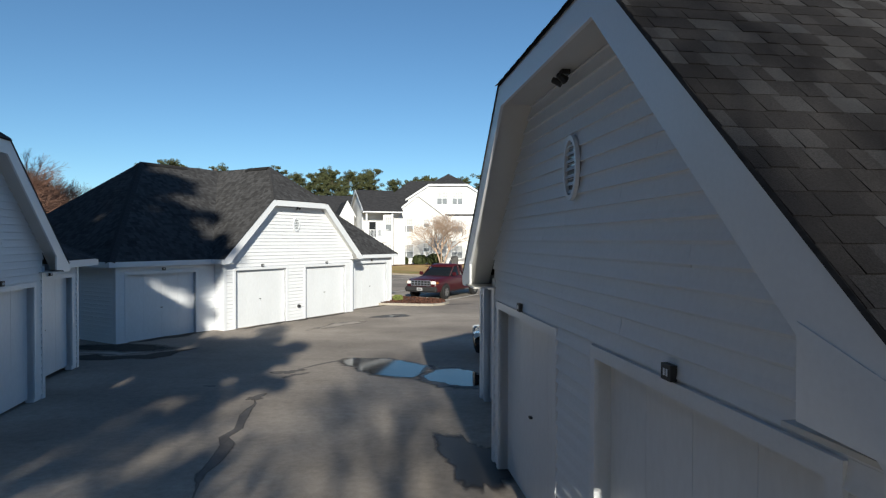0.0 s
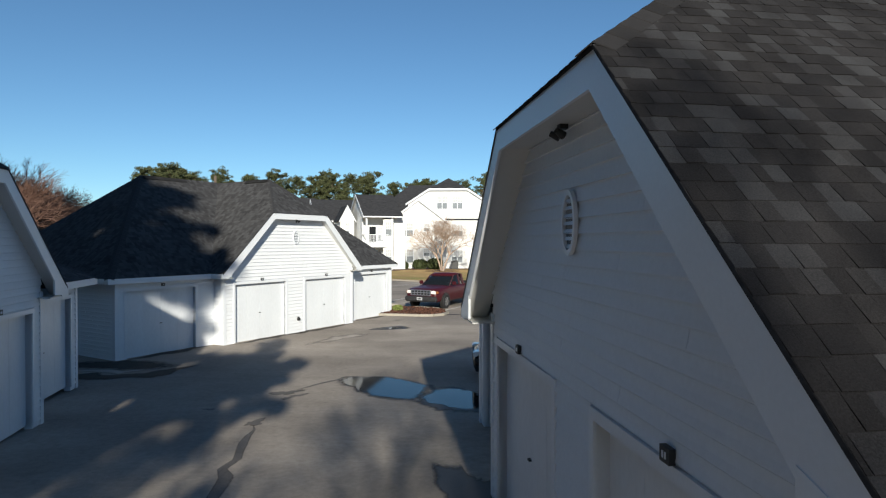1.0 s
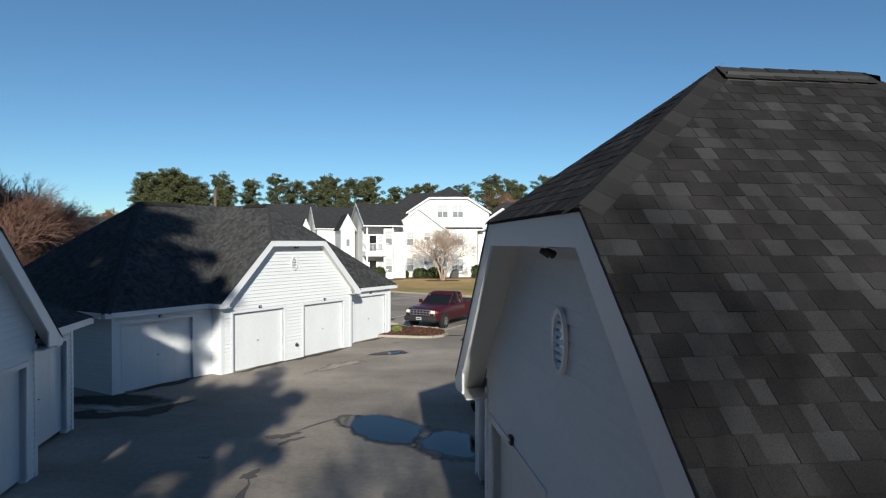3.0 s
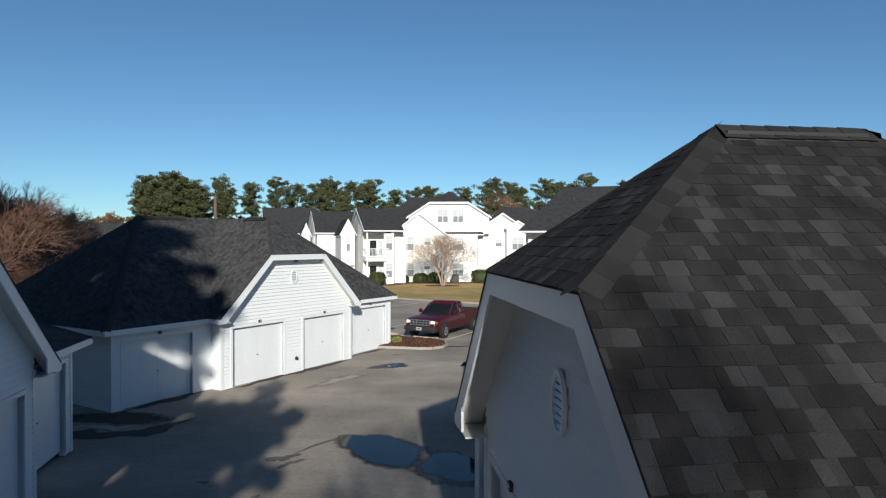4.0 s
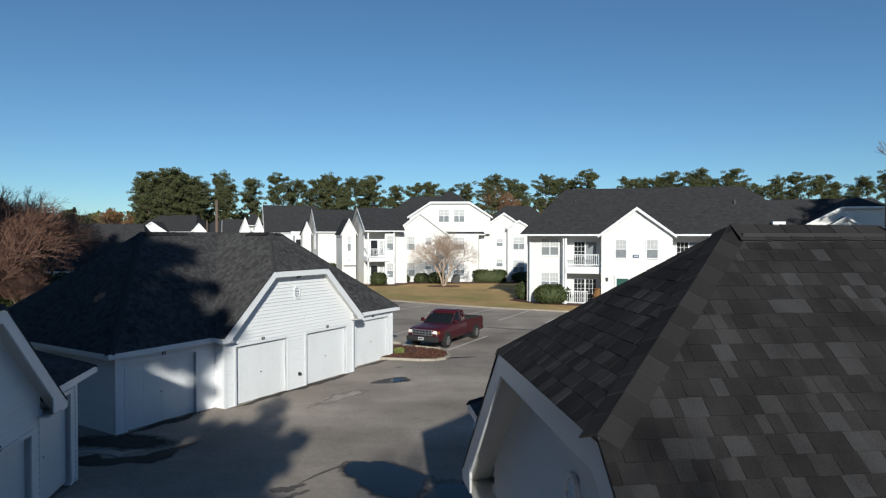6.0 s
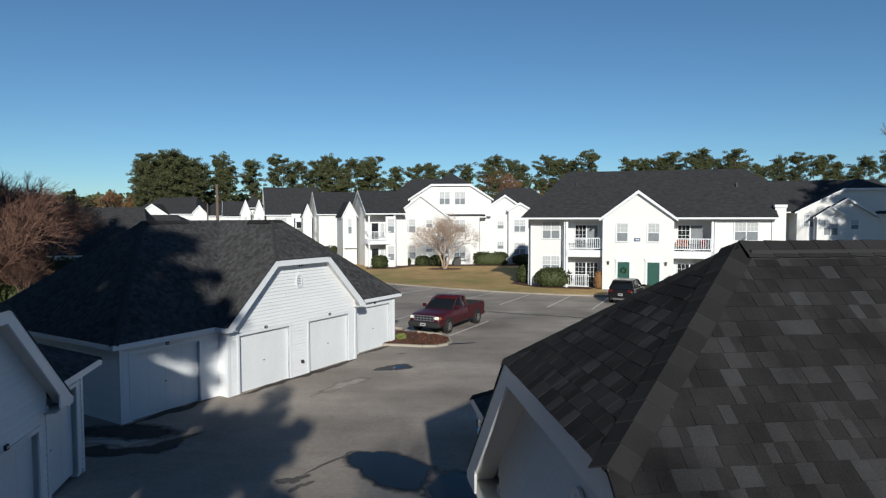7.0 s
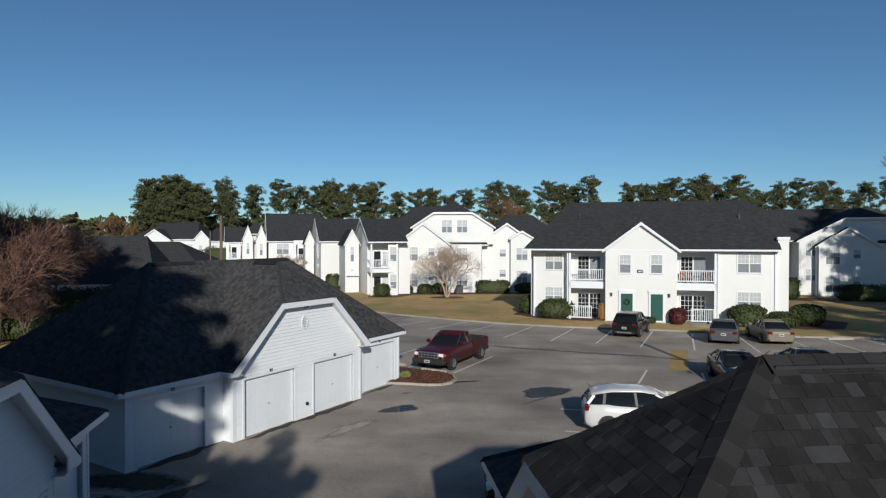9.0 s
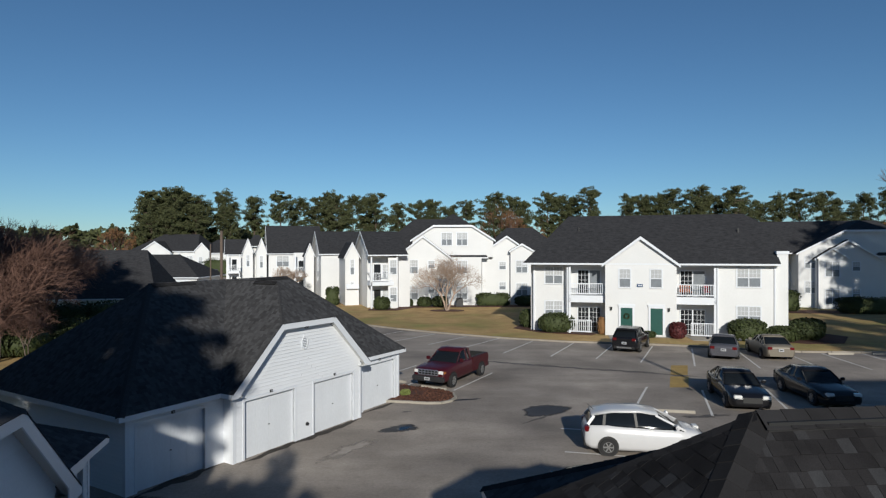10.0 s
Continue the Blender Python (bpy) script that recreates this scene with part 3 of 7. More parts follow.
    # flood light under the clipped peak
    lamp = part("flood_light", boxes((-0.04, -0.13, CLIPZ - w - 0.01, 0.04, -0.06, CLIPZ - w + 0.03)), "dark", g, "black twin flood light")
    for s in (-1, 1):
        bm = bmesh.new()
        bmesh.ops.create_cone(bm, cap_ends=True, segments=12, radius1=0.036, radius2=0.024, depth=0.085, matrix=pose(s * 0.065, -0.14, CLIPZ - w - 0.05, 65, 0, s * 25))
        part("lamp_head", bm, "dark", lamp)
    return g


garage(pose(-7.045, 8.505, 0.19, 0, 0, 102.6), "white garage building with clipped gable standing in shade", "far",
       Shape(3.86, 3.355, 4.518, 5.888, 1.40, -0.25, 6.53, 7.30, 0.53, 0.54, 2.96, 3.62))
garage(pose(1.148, 5.344, 0.185, 0, 0, -81.2), "white garage building with clipped gable and grey shingle roof", "near",
       Shape(3.73, 3.22, 4.513, 5.735, 1.28, -0.32, 6.80, 7.15, 0.50, 0.52, 2.86, 3.50))
garage(pose(-6.188, 24.044, 0.008, 0, 0, 60.8), "sunlit white garage building with tree shadow on its dark roof", "corner",
       Shape(3.70, 3.42, 4.586, 5.974, 1.40, -0.30, 6.94, 7.25, 0.47, 0.526, 2.928, 3.686))

# ---- ground ----
def gz(x, y):
    """The court falls a little towards the far lot."""
    k = min(1.0, max(0.0, (17.5 - y) / 12.5))
    return 0.15 * k * k * (3 - 2 * k)


tagged(part("ground", plate([(-900, -400, -0.25), (900, -400, -0.25), (900, 1500, -0.25), (-900, 1500, -0.25)], (0, 0, -0.5)), "farfield"),
       "tan and green ground reaching the horizon", "ground", kind="structure")
xs = [-60 + 3 * i for i in range(14)] + [-18 + 1.0 * i for i in range(45)] + [30 + 4 * i for i in range(14)]
ys = [-45 + 5 * i for i in range(8)] + [-5 + 1.0 * i for i in range(45)] + [42 + 6 * i for i in range(14)]
bm = bmesh.new()
grid = [[bm.verts.new((x, y, gz(x, y))) for y in ys] for x in xs]
for i in range(len(xs) - 1):
    for j in range(len(ys) - 1):
        bm.faces.new((grid[i][j], grid[i + 1][j], grid[i + 1][j + 1], grid[i][j + 1]))
road = tagged(part("road", bm, "asphalt", smooth=True), "worn grey asphalt court and parking lot", "pavement", kind="structure")

# raised lawns beyond the parking lot
EDGE = [(-21, 68.5), (-15, 63.2), (-9.8, 59.4), (-6.0, 56.2), (-0.9, 52.9), (3.7, 50.4), (7.9, 48.8), (12.1, 48.0), (16.1, 47.0), (20.6, 45.4), (23.5, 44.4), (29.5, 44.2), (70, 44.2)]


def lawn_sheet(name, pts, z, label):
    ob = part(name, plate([(x, y, z) for x, y in pts], (0, 0, -0.3)), "lawn")
    return tagged(ob, label, "lawn", kind="structure")


lawn_sheet("lawn", EDGE + [(110, 60), (110, 230), (-40, 230), (-40, 118), (-30, 95), (-24.5, 78)], 0.10, "tan dormant lawn with green patches round the apartments")
lawn_sheet("lawn", [(-16.5, 30), (-19, 45), (-30, 62), (-45, 78), (-70, 100), (-140, 120), (-140, -45), (-30, -45), (-19.5, 5), (-17.5, 22)], 0.09, "dark green grass verge beside the garages")
tagged(part("road", plate([(-95, 94, -0.2), (-38.5, 94, -0.2), (-39.5, 100, 1.6), (-43, 127, 1.6), (-60, 150, 1.6), (-95, 150, 1.6), (-95, 100, 1.6)], (0, 0, -0.3)), "asphalt"), "raised asphalt lot before the far apartments", "pavement", kind="structure")
EDGE_W = [(-21, 68.5), (-24.5, 78), (-30, 95), (-40, 118)]
for path in (EDGE, EDGE_W):
    for (x0, y0), (x1, y1) in zip(path, path[1:]):
        d = Vector((x1 - x0, y1 - y0, 0))
        n = max(1, round(d.length / 1.83))
        for k in range(n):
            a, b = Vector((x0, y0, 0)) + d * (k / n), Vector((x0, y0, 0)) + d * ((k + 1) / n - 0.006)
            bm = bmesh.new()
            bar(bm, a + Vector((0, 0, 0.055)), b + Vector((0, 0, 0.055)), 0.16, 0.14)
            tagged(part("kerb", bm, "kerb"), "pale concrete kerb beside the lawn", "kerb", "lot kerbs", "structure")


# ---- apartments ----
def window(parent, x0, x1, z0, z1, y, sashes=1, name="window"):
    """A sash window: frame, upper pane with bars, lower pane."""
    f = 0.07
    w = part(name, boxes((x0 - f, y - 0.05, z0 - f, x0, y + 0.02, z1 + f), (x1, y - 0.05, z0 - f, x1 + f, y + 0.02, z1 + f), (x0, y - 0.05, z1, x1, y + 0.02, z1 + f),
                         (x0, y - 0.07, z0 - f, x1, y + 0.02, z0)), "trim", parent)
    ww = (x1 - x0) / sashes
    zm = (z0 + z1) / 2
    for k in range(sashes):
        a, b = x0 + k * ww + 0.04, x0 + (k + 1) * ww - 0.04
        part("upper_pane", boxes((a, y - 0.02, zm + 0.03, b, y - 0.012, z1 - 0.03)), "blind", w)
        part("lower_pane", boxes((a, y - 0.012, z0 + 0.03, b, y - 0.004, zm - 0.03)), "pane", w)
        bm = boxes((a - 0.04, y - 0.04, zm - 0.03, b + 0.04, y - 0.005, zm + 0.03), (a - 0.04, y - 0.04, z0, a, y - 0.005, z1), (b, y - 0.04, z0, b + 0.04, y - 0.005, z1))
        for i in (1, 2):
            x = a + (b - a) * i / 3
            box(bm, x - 0.012, y - 0.032, zm + 0.03, x + 0.012, y - 0.02, z1 - 0.03)
        zz = zm + (z1 - zm) / 2
        box(bm, a, y - 0.033, zz - 0.012, b, y - 0.021, zz + 0.012)
        part("sash_frame", bm, "trim", w)
    return w


def entry_door(parent, x0, x1, y, wreath=False):
    z0, z1 = 0.19, 2.33
    part("door_surround", boxes((x0 - 0.16, y - 0.08, z0, x0, y + 0.02, z1 + 0.12), (x1, y - 0.08, z0, x1 + 0.16, y + 0.02, z1 + 0.12), (x0, y - 0.08, z1, x1, y + 0.02, z1 + 0.12),
                                (x0 - 0.20, y - 0.10, z1 + 0.12, x1 + 0.20, y + 0.02, z1 + 0.30)), "trim", parent)
    d = boxes((x0, y - 0.035, z0, x1, y - 0.004, z1))
    w, panels = x1 - x0, []
    for a, b in ((0.1, 0.46), (0.54, 0.9)):
        for c, e in ((0.08, 0.36), (0.42, 0.72), (0.78, 0.93)):
            panels.append(boxes((x0 + a * w, y - 0.047, z0 + c * (z1 - z0), x0 + b * w, y - 0.036, z0 + e * (z1 - z0))))
    door = part("entry_door", d, "green_door", parent, "dark green panelled entry door")
    for p in panels:
        part("door_panel", p, "green_door", door)
    part("door_handle", boxes((x1 - 0.12, y - 0.10, 1.15, x1 - 0.06, y - 0.048, 1.22)), "dark", door)
    if wreath:
        bm = bmesh.new()
        rng = random.Random(4)
        for k in range(90):
            a, r = rng.uniform(0, 6.28), rng.uniform(0.14, 0.26)
            p = Vector(((x0 + x1) / 2 + r * math.cos(a), y - 0.05 - rng.uniform(0, 0.05), 1.65 + r * math.sin(a)))
            leaf_quad(bm, p, 0.09, rng)
        part("wreath", bm, "bush", door, "dark green round wreath")


def leaf_quad(bm, p, s, rng):
    a = Vector((rng.gauss(0, 1), rng.gauss(0, 1), rng.gauss(0, 1))).normalized()
    b = a.orthogonal().normalized()
    c = a.cross(b)
    th = rng.uniform(0, 3.14)
    b, c = b * math.cos(th) + c * math.sin(th), c * math.cos(th) - b * math.sin(th)
    b, c = b * s * 0.5, c * s * rng.uniform(0.3, 0.6)
    bm.faces.new([bm.verts.new(p + q) for q in (-b - c * 0.4, -c, b - c * 0.2, b * 0.7 + c, -b * 0.6 + c)])


def railing(parent, x0, x1, z0, z1, y, name="railing"):
    r = part(name, boxes((x0, y - 0.05, z1 - 0.07, x1, y + 0.05, z1), (x0, y - 0.04, z0, x1, y + 0.04, z0 + 0.08)), "trim", parent)
    n = max(3, round((x1 - x0) / 0.17))
    first = None
    for k in range(n + 1):
        x = x0 + 0.03 + (x1 - x0 - 0.06) * k / n
        if first is None:
            first = part("baluster", boxes((-0.022, y - 0.022, z0 + 0.08, 0.022, y + 0.022, z1 - 0.07)), "trim", r)
            first.location.x = x
        else:
            o = new("baluster", first.data)
            o.parent, o.location.x = r, x
    return r


def hip_roof(parent, x0, y0, x1, y1, e, t, hx0, hx1, ridge_y=None, o=0.4, name="roof"):
    """A hipped roof with a thin eave; hx0, hx1: how far the ridge stays from the ends."""
    my = ridge_y if ridge_y is not None else (y0 + y1) / 2
    a = [(x0 - o, y0 - o, e), (x1 + o, y0 - o, e), (x1 + o, y1 + o, e), (x0 - o, y1 + o, e)]
    b = [(x0 + hx0, my, t), (x1 - hx1, my, t)]
    bm = bmesh.new()
    lo = [bm.verts.new((p[0], p[1], e - 0.06)) for p in a]
    v = [bm.verts.new(p) for p in a + b]
    for f in ((0, 1, 5, 4), (1, 2, 5), (2, 3, 4, 5), (3, 0, 4)):
        bm.faces.new([v[i] for i in f])
    for i in range(4):
        bm.faces.new((v[i], lo[i], lo[(i + 1) % 4], v[(i + 1) % 4]))
    bm.faces.new(lo[::-1])
    r = part(name, finish(bm), "roof", parent)
    part("gutter", boxes((x0 - o - 0.05, y0 - o - 0.06, e - 0.16, x1 + o + 0.05, y0 - o + 0.02, e - 0.02), (x0 - o - 0.06, y0 - o + 0.02, e - 0.16, x0 - o + 0.01, y1 + o, e - 0.02),
                         (x1 + o - 0.01, y0 - o + 0.02, e - 0.16, x1 + o + 0.06, y1 + o, e - 0.02)), "trim", r)
    part("soffit", boxes((x0 - o + 0.02, y0 - o + 0.03, e - 0.12, x1 + o - 0.02, y1 + o - 0.02, e - 0.09)), "soffit", r)
    return r


def clipped_end_roof(parent, x0, y0, x1, y1, e, t, hip, back, clip, my, o=0.4):
    """A roof hipped at x0 and clipped at x1: a gable up to the height clip, and a small hip above it up to the ridge's end."""
    xr = x1 + 0.26
    f = (clip - e) / (t - e)
    ya, yb = y0 - o + (my - y0 + o) * f, y1 + o + (my - y1 - o) * f
    bm = bmesh.new()
    pts = [(x0 - o, y0 - o, e), (xr, y0 - o, e), (xr, ya, clip), (x1 - back, my, t), (x0 + hip, my, t), (x0 - o, y1 + o, e), (xr, yb, clip), (xr, y1 + o, e)]
    v = [bm.verts.new(p) for p in pts]
    low = [bm.verts.new((p[0], p[1], p[2] - 0.07)) for p in pts]
    for q in ((0, 1, 2, 3, 4), (5, 0, 4), (2, 6, 3), (7, 5, 4, 3, 6)):
        bm.faces.new([v[i] for i in q])
        bm.faces.new([low[i] for i in q[::-1]])
    ring = (0, 1, 2, 6, 7, 5)
    for a, b in zip(ring, ring[1:] + ring[:1]):
        bm.faces.new((v[a], low[a], low[b], v[b]))
    r = part("roof", finish(bm), "roof", parent)
    part("gutter", boxes((x0 - o - 0.05, y0 - o - 0.06, e - 0.16, xr, y0 - o + 0.02, e - 0.02), (x0 - o - 0.06, y0 - o + 0.02, e - 0.16, x0 - o + 0.01, y1 + o, e - 0.02)), "trim", r)
    part("soffit", boxes((x0 - o + 0.02, y0 - o + 0.03, e - 0.12, xr - 0.02, y1 + o - 0.02, e - 0.09)), "soffit", r)
    part("gable_wall", plate([(x1 - 0.2, y0 + 0.4, e - 0.08), (x1 - 0.2, ya + 0.1, clip - 0.12), (x1 - 0.2, yb - 0.1, clip - 0.12), (x1 - 0.2, y1 - 0.4, e - 0.08)], (0.2, 0, 0)), "white", parent)
    for a, b in (((xr, y0 - o, e), (xr, ya, clip)), ((xr, ya, clip), (xr, yb, clip)), ((xr, yb, clip), (xr, y1 + o, e))):
        part("rake_board", plate([(p[0] - 0.05, p[1], p[2] - k) for p, k in ((a, 0.075), (b, 0.075), (b, 0.26), (a, 0.26))], (0.035, 0, 0)), "trim", parent)
    return r


def gable_front(parent, x0, x1, y0, depth, z0, e, peak, o=0.28, clip=0.0):
    """A gabled bay: wall with peak, roof slopes running back, rake boards. clip: half width of a clipped top."""
    xm = (x0 + x1) / 2
    g = (peak - e) / ((x1 - x0) / 2)
    top = [(xm, y0, peak)] if not clip else [(xm + clip, y0, peak - g * clip), (xm - clip, y0, peak - g * clip)]
    part("gable_wall", plate([(x0, y0, z0), (x1, y0, z0), (x1, y0, e)] + top + [(x0, y0, e)], (0, 0.2, 0)), "white", parent)
    part("gable_side", boxes((x0, y0 + 0.2, z0, x0 + 0.15, y0 + depth, e)), "white", parent)
    part("gable_side", boxes((x1 - 0.15, y0 + 0.2, z0, x1, y0 + depth, e)), "white", parent)
    for s, x in ((-1, x0), (1, x1)):
        xe, ze = x + s * o, e - g * o + 0.10
        k = clip
        a = [(xe, y0 - o, ze), (xm + s * k, y0 - o, peak - g * k + 0.10), (xm, y0 - o + (k * 1.2 if k else 0), peak + 0.10), (xm, y0 + depth, peak + 0.10), (xe, y0 + depth, ze)]
        if not k:
            a = [a[0], a[1], a[3], a[4]]
        r = part("gable_roof", plate(a, (0, 0, -0.09)), "roof", parent)
        part("rake_board", plate([(xe, y0 - o - 0.04, ze + 0.0), (xm + s * k, y0 - o - 0.04, peak - g * k + 0.10), (xm + s * k, y0 - o - 0.04, peak - g * k - 0.16), (xe, y0 - o - 0.04, ze - 0.22)], (0, 0.05, 0)), "trim", parent)
        part("rake_soffit", plate([(xe, y0 - o, ze - 0.12), (xm + s * k, y0 - o, peak - g * k - 0.04), (xm + s * k, y0, peak - g * k - 0.04), (xe, y0, ze - 0.12)], (0, 0, 0.02)), "soffit", parent)
    if clip:
        part("gable_roof", plate([(xm - clip, y0 - o, peak - g * clip + 0.1), (xm + clip, y0 - o, peak - g * clip + 0.1), (xm, y0 - o + clip * 1.2, peak + 0.1)], (0, 0, -0.06)), "roof", parent)
        part("rake_board", boxes((xm - clip, y0 - o - 0.045, peak - g * clip - 0.16, xm + clip, y0 - o, peak - g * clip + 0.09)), "trim", parent)


def downspout(parent, x, y, z0, z1):
    part("downspout", boxes((x - 0.05, y - 0.10, z0, x + 0.05, y, z1)), "trim", parent)


def siding_lines(parent, x0, x1, y, z0, z1, holes=()):
    """Lapped courses on a far wall, one mesh of kind stuff."""
    bm = bmesh.new()
    z = z0
    while z < z1 - 0.05:
        runs = [(x0, x1)]
        for a, b, c, d in holes:
            if z + 0.2 > c and z < d:
                runs = [r for p, q in runs for r in ((p, min(q, a)), (max(p, b), q)) if r[1] - r[0] > 0.05]
        for p, q in runs:
            v = [bm.verts.new(k) for k in ((p, y - 0.014, z), (q, y - 0.014, z), (q, y - 0.003, z + 0.2), (p, y - 0.003, z + 0.2), (p, y, z), (q, y, z))]
            bm.faces.new(v[:4])
            bm.faces.new((v[4], v[5], v[1], v[0]))
        z += 0.2
    tagged(part("siding", bm, "white", parent), kind="stuff")


def apartment_main():
    g = thing("apartment_building", pose(14.5, 52.0, 0.08, 0, 0, -14), "white two-storey apartment building with green doors and balconies", "apartment building")
    e, z0 = 6.0, 0.0
    # body behind, ends and bays
    part("wall", boxes((-9.2, 1.4, z0, 10.26, 12.5, e)), "white", g)
    part("end_bay", boxes((-8.95, 0.9, z0, -5.85, 1.4, e)), "white", g)
    part("end_bay", boxes((5.85, 0.15, z0, 10.25, 1.4, e)), "white", g)
    siding_lines(g, -8.95, -5.85, 0.9, z0 + 0.2, e, [(-7.97, -6.33, 4.1, 5.7), (-7.97, -6.33, 1.1, 2.7)])
    siding_lines(g, 5.85, 10.25, 0.15, z0 + 0.2, e, [(7.26, 9.12, 4.08, 5.66), (7.26, 9.12, 1.06, 2.66)])
    clipped_end_roof(g, -9.2, -0.05, 10.1, 12.5, e, 10.25, 2.9, 1.25, 9.2, 6.3)
    GY = -0.5
    gable_front(g, -2.78, 2.78, GY, 6.0, z0, e, 8.1)
    siding_lines(g, -2.78, 2.78, GY, z0 + 0.2, e, [(-1.74, -0.7, 3.95, 5.6), (0.7, 1.74, 3.95, 5.6), (-2.0, -0.4, 0, 2.8), (0.4, 2.0, 0, 2.8)])
    for x0, x1 in ((-1.67, -0.77), (0.77, 1.67)):
        window(g, x0, x1, 4.02, 5.48, GY)
    entry_door(g, -1.55, -0.62, GY, True)
    entry_door(g, 0.78, 1.72, GY)
    sign = part("house_sign", boxes((-0.27, GY - 0.06, 4.05, 0.19, GY - 0.033, 4.30)), "blue", g, "small blue number sign")
    part("sign_bar", boxes((-0.17, GY - 0.066, 4.12, -0.07, GY - 0.061, 4.23), (-0.03, GY - 0.066, 4.12, 0.03, GY - 0.061, 4.23), (0.06, GY - 0.066, 4.12, 0.12, GY - 0.061, 4.23)), "trim", sign)
    for x in (-2.3, 2.2):
        lamp = part("wall_lamp", boxes((x - 0.07, GY - 0.16, 2.12, x + 0.07, GY - 0.03, 2.34)), "dark", g, "small black wall lantern")
        part("lamp_cap", boxes((x - 0.10, GY - 0.19, 2.34, x + 0.10, GY - 0.03, 2.38)), "dark", lamp)
    for x0, x1, z in ((7.33, 9.05, 4.14), (7.33, 9.05, 1.12)):
        window(g, x0, x1, z, z + 1.46, 0.15, 2)
    for x0, x1, z in ((-7.9, -6.4, 4.16), (-7.9, -6.4, 1.16)):
        window(g, x0, x1, z, z + 1.46, 0.9, 2)
    # balconies between the gable and the ends
    for s in (-1, 1):
        x0, x1 = sorted((s * 2.80, s * 5.80))
        deck = part("balcony", boxes((x0, 0.0, 2.66, x1, 1.4, 3.24)), "trim", g)
        railing(deck, x0 + 0.02, x1 - 0.02, 3.36, 4.28, 0.08)
        part("balcony_beam", boxes((x0, -0.02, 5.72, x1, 0.22, 6.0)), "trim", g)
        xp = s * 5.72
        part("post", boxes((xp - 0.09, 0.0, 0.0, xp + 0.09, 0.18, 5.72)), "trim", g)
        part("patio", boxes((x0, 0.0, -0.1, x1, 1.4, 0.04)), "concrete", g)
        xa, xb = sorted((s * 3.9, s * 5.76))
        railing(g, xa, xb, 0.14, 1.18, 0.06, "patio_railing")
        for z in (0.06, 3.26):
            xa, xb = sorted((s * 3.25, s * 5.1))
            d = part("sliding_door", boxes((xa - 0.08, 1.32, z, xa, 1.4, z + 2.15), (xb, 1.32, z, xb + 0.08, 1.4, z + 2.15), (xa, 1.32, z + 2.05, xb, 1.4, z + 2.15), ((xa + xb) / 2 - 0.05, 1.33, z, (xa + xb) / 2 + 0.05, 1.39, z + 2.05)), "trim", g)
            xm = (xa + xb) / 2
            part("glass_pane", boxes((xa, 1.37, z + 0.02, xm - 0.05, 1.385, z + 2.05)), "darkpane", d)
            part("glass_pane", boxes((xm + 0.05, 1.37, z + 0.02, xb, 1.385, z + 2.05)), "pane" if z > 1 else "darkpane", d)
            for pa, pb in ((xa, xm - 0.05), (xm + 0.05, xb))[:1 if z > 1 else 2]:
                for k in (1, 2):
                    x = pa + (pb - pa) * k / 3
                    part("muntin", boxes((x - 0.012, 1.355, z + 0.02, x + 0.012, 1.368, z + 2.05)), "trim", d)
                for k in range(1, 5):
                    part("muntin", boxes((pa, 1.352, z + 0.41 * k - 0.012, pb, 1.366, z + 0.41 * k + 0.012)), "trim", d)
        x0, x1 = sorted((s * 5.80, s * 5.85))
        part("party_wall", boxes((x0, 0.16, 0, x1, 1.4, 5.9)), "white", g)
        downspout(g, s * 5.92, 0.13, 0.1, 5.8)
    downspout(g, 10.05, 0.15, 0.1, 5.85)
    downspout(g, -8.85, 0.9, 0.1, 5.85)
    ch = part("chimney", boxes((10.28, 0.4, 0, 11.06, 2.0, 6.75)), "white", g, "white sided chimney chase")
    part("chimney_cap", boxes((10.22, 0.33, 6.75, 11.12, 2.07, 6.97)), "trim", ch)
    for x, y in ((-5.2, 4.0), (8.0, 3.6)):
        k = e + (10.25 - e) * (y + 0.45) / 6.75
        part("roof_vent", boxes((x - 0.05, y - 0.05, k - 0.2, x + 0.05, y + 0.05, k + 0.35)), "dark", g)
    return g


apartment_main()
bc = thing("balcony_chair", pose(14.5, 52.0, 0.08, 0, 0, -14) @ pose(3.3, 0.6, 3.24), "orange folding chair on the balcony deck", "chair")
part("seat", boxes((-0.25, -0.22, 0.38, 0.25, 0.22, 0.44)), "orange", bc)
part("backrest", boxes((-0.25, 0.20, 0.44, 0.25, 0.25, 0.92)), "orange", bc)
for x, y in ((-0.22, -0.18), (0.22, -0.18), (-0.22, 0.18), (0.22, 0.18)):
    part("leg", boxes((x - 0.02, y - 0.02, 0, x + 0.02, y + 0.02, 0.38)), "dark", bc)
copy_thing(bc, pose(14.5, 52.0, 0.08, 0, 0, -14) @ pose(3.75, 0.55, 3.24, 0, 0, 15))
b2 = thing("balcony_chair", pose(14.5, 52.0, 0.08, 0, 0, -14) @ pose(5.2, 0.7, 3.24), "dark red folding chair on the balcony deck", "chair")
part("seat", boxes((-0.25, -0.22, 0.38, 0.25, 0.22, 0.44)), "redcloth", b2)
part("backrest", boxes((-0.25, 0.20, 0.44, 0.25, 0.25, 0.95)), "redcloth", b2)
for x, y in ((-0.22, -0.18), (0.22, -0.18), (-0.22, 0.18), (0.22, 0.18)):
    part("leg", boxes((x - 0.02, y - 0.02, 0, x + 0.02, y + 0.02, 0.38)), "dark", b2)


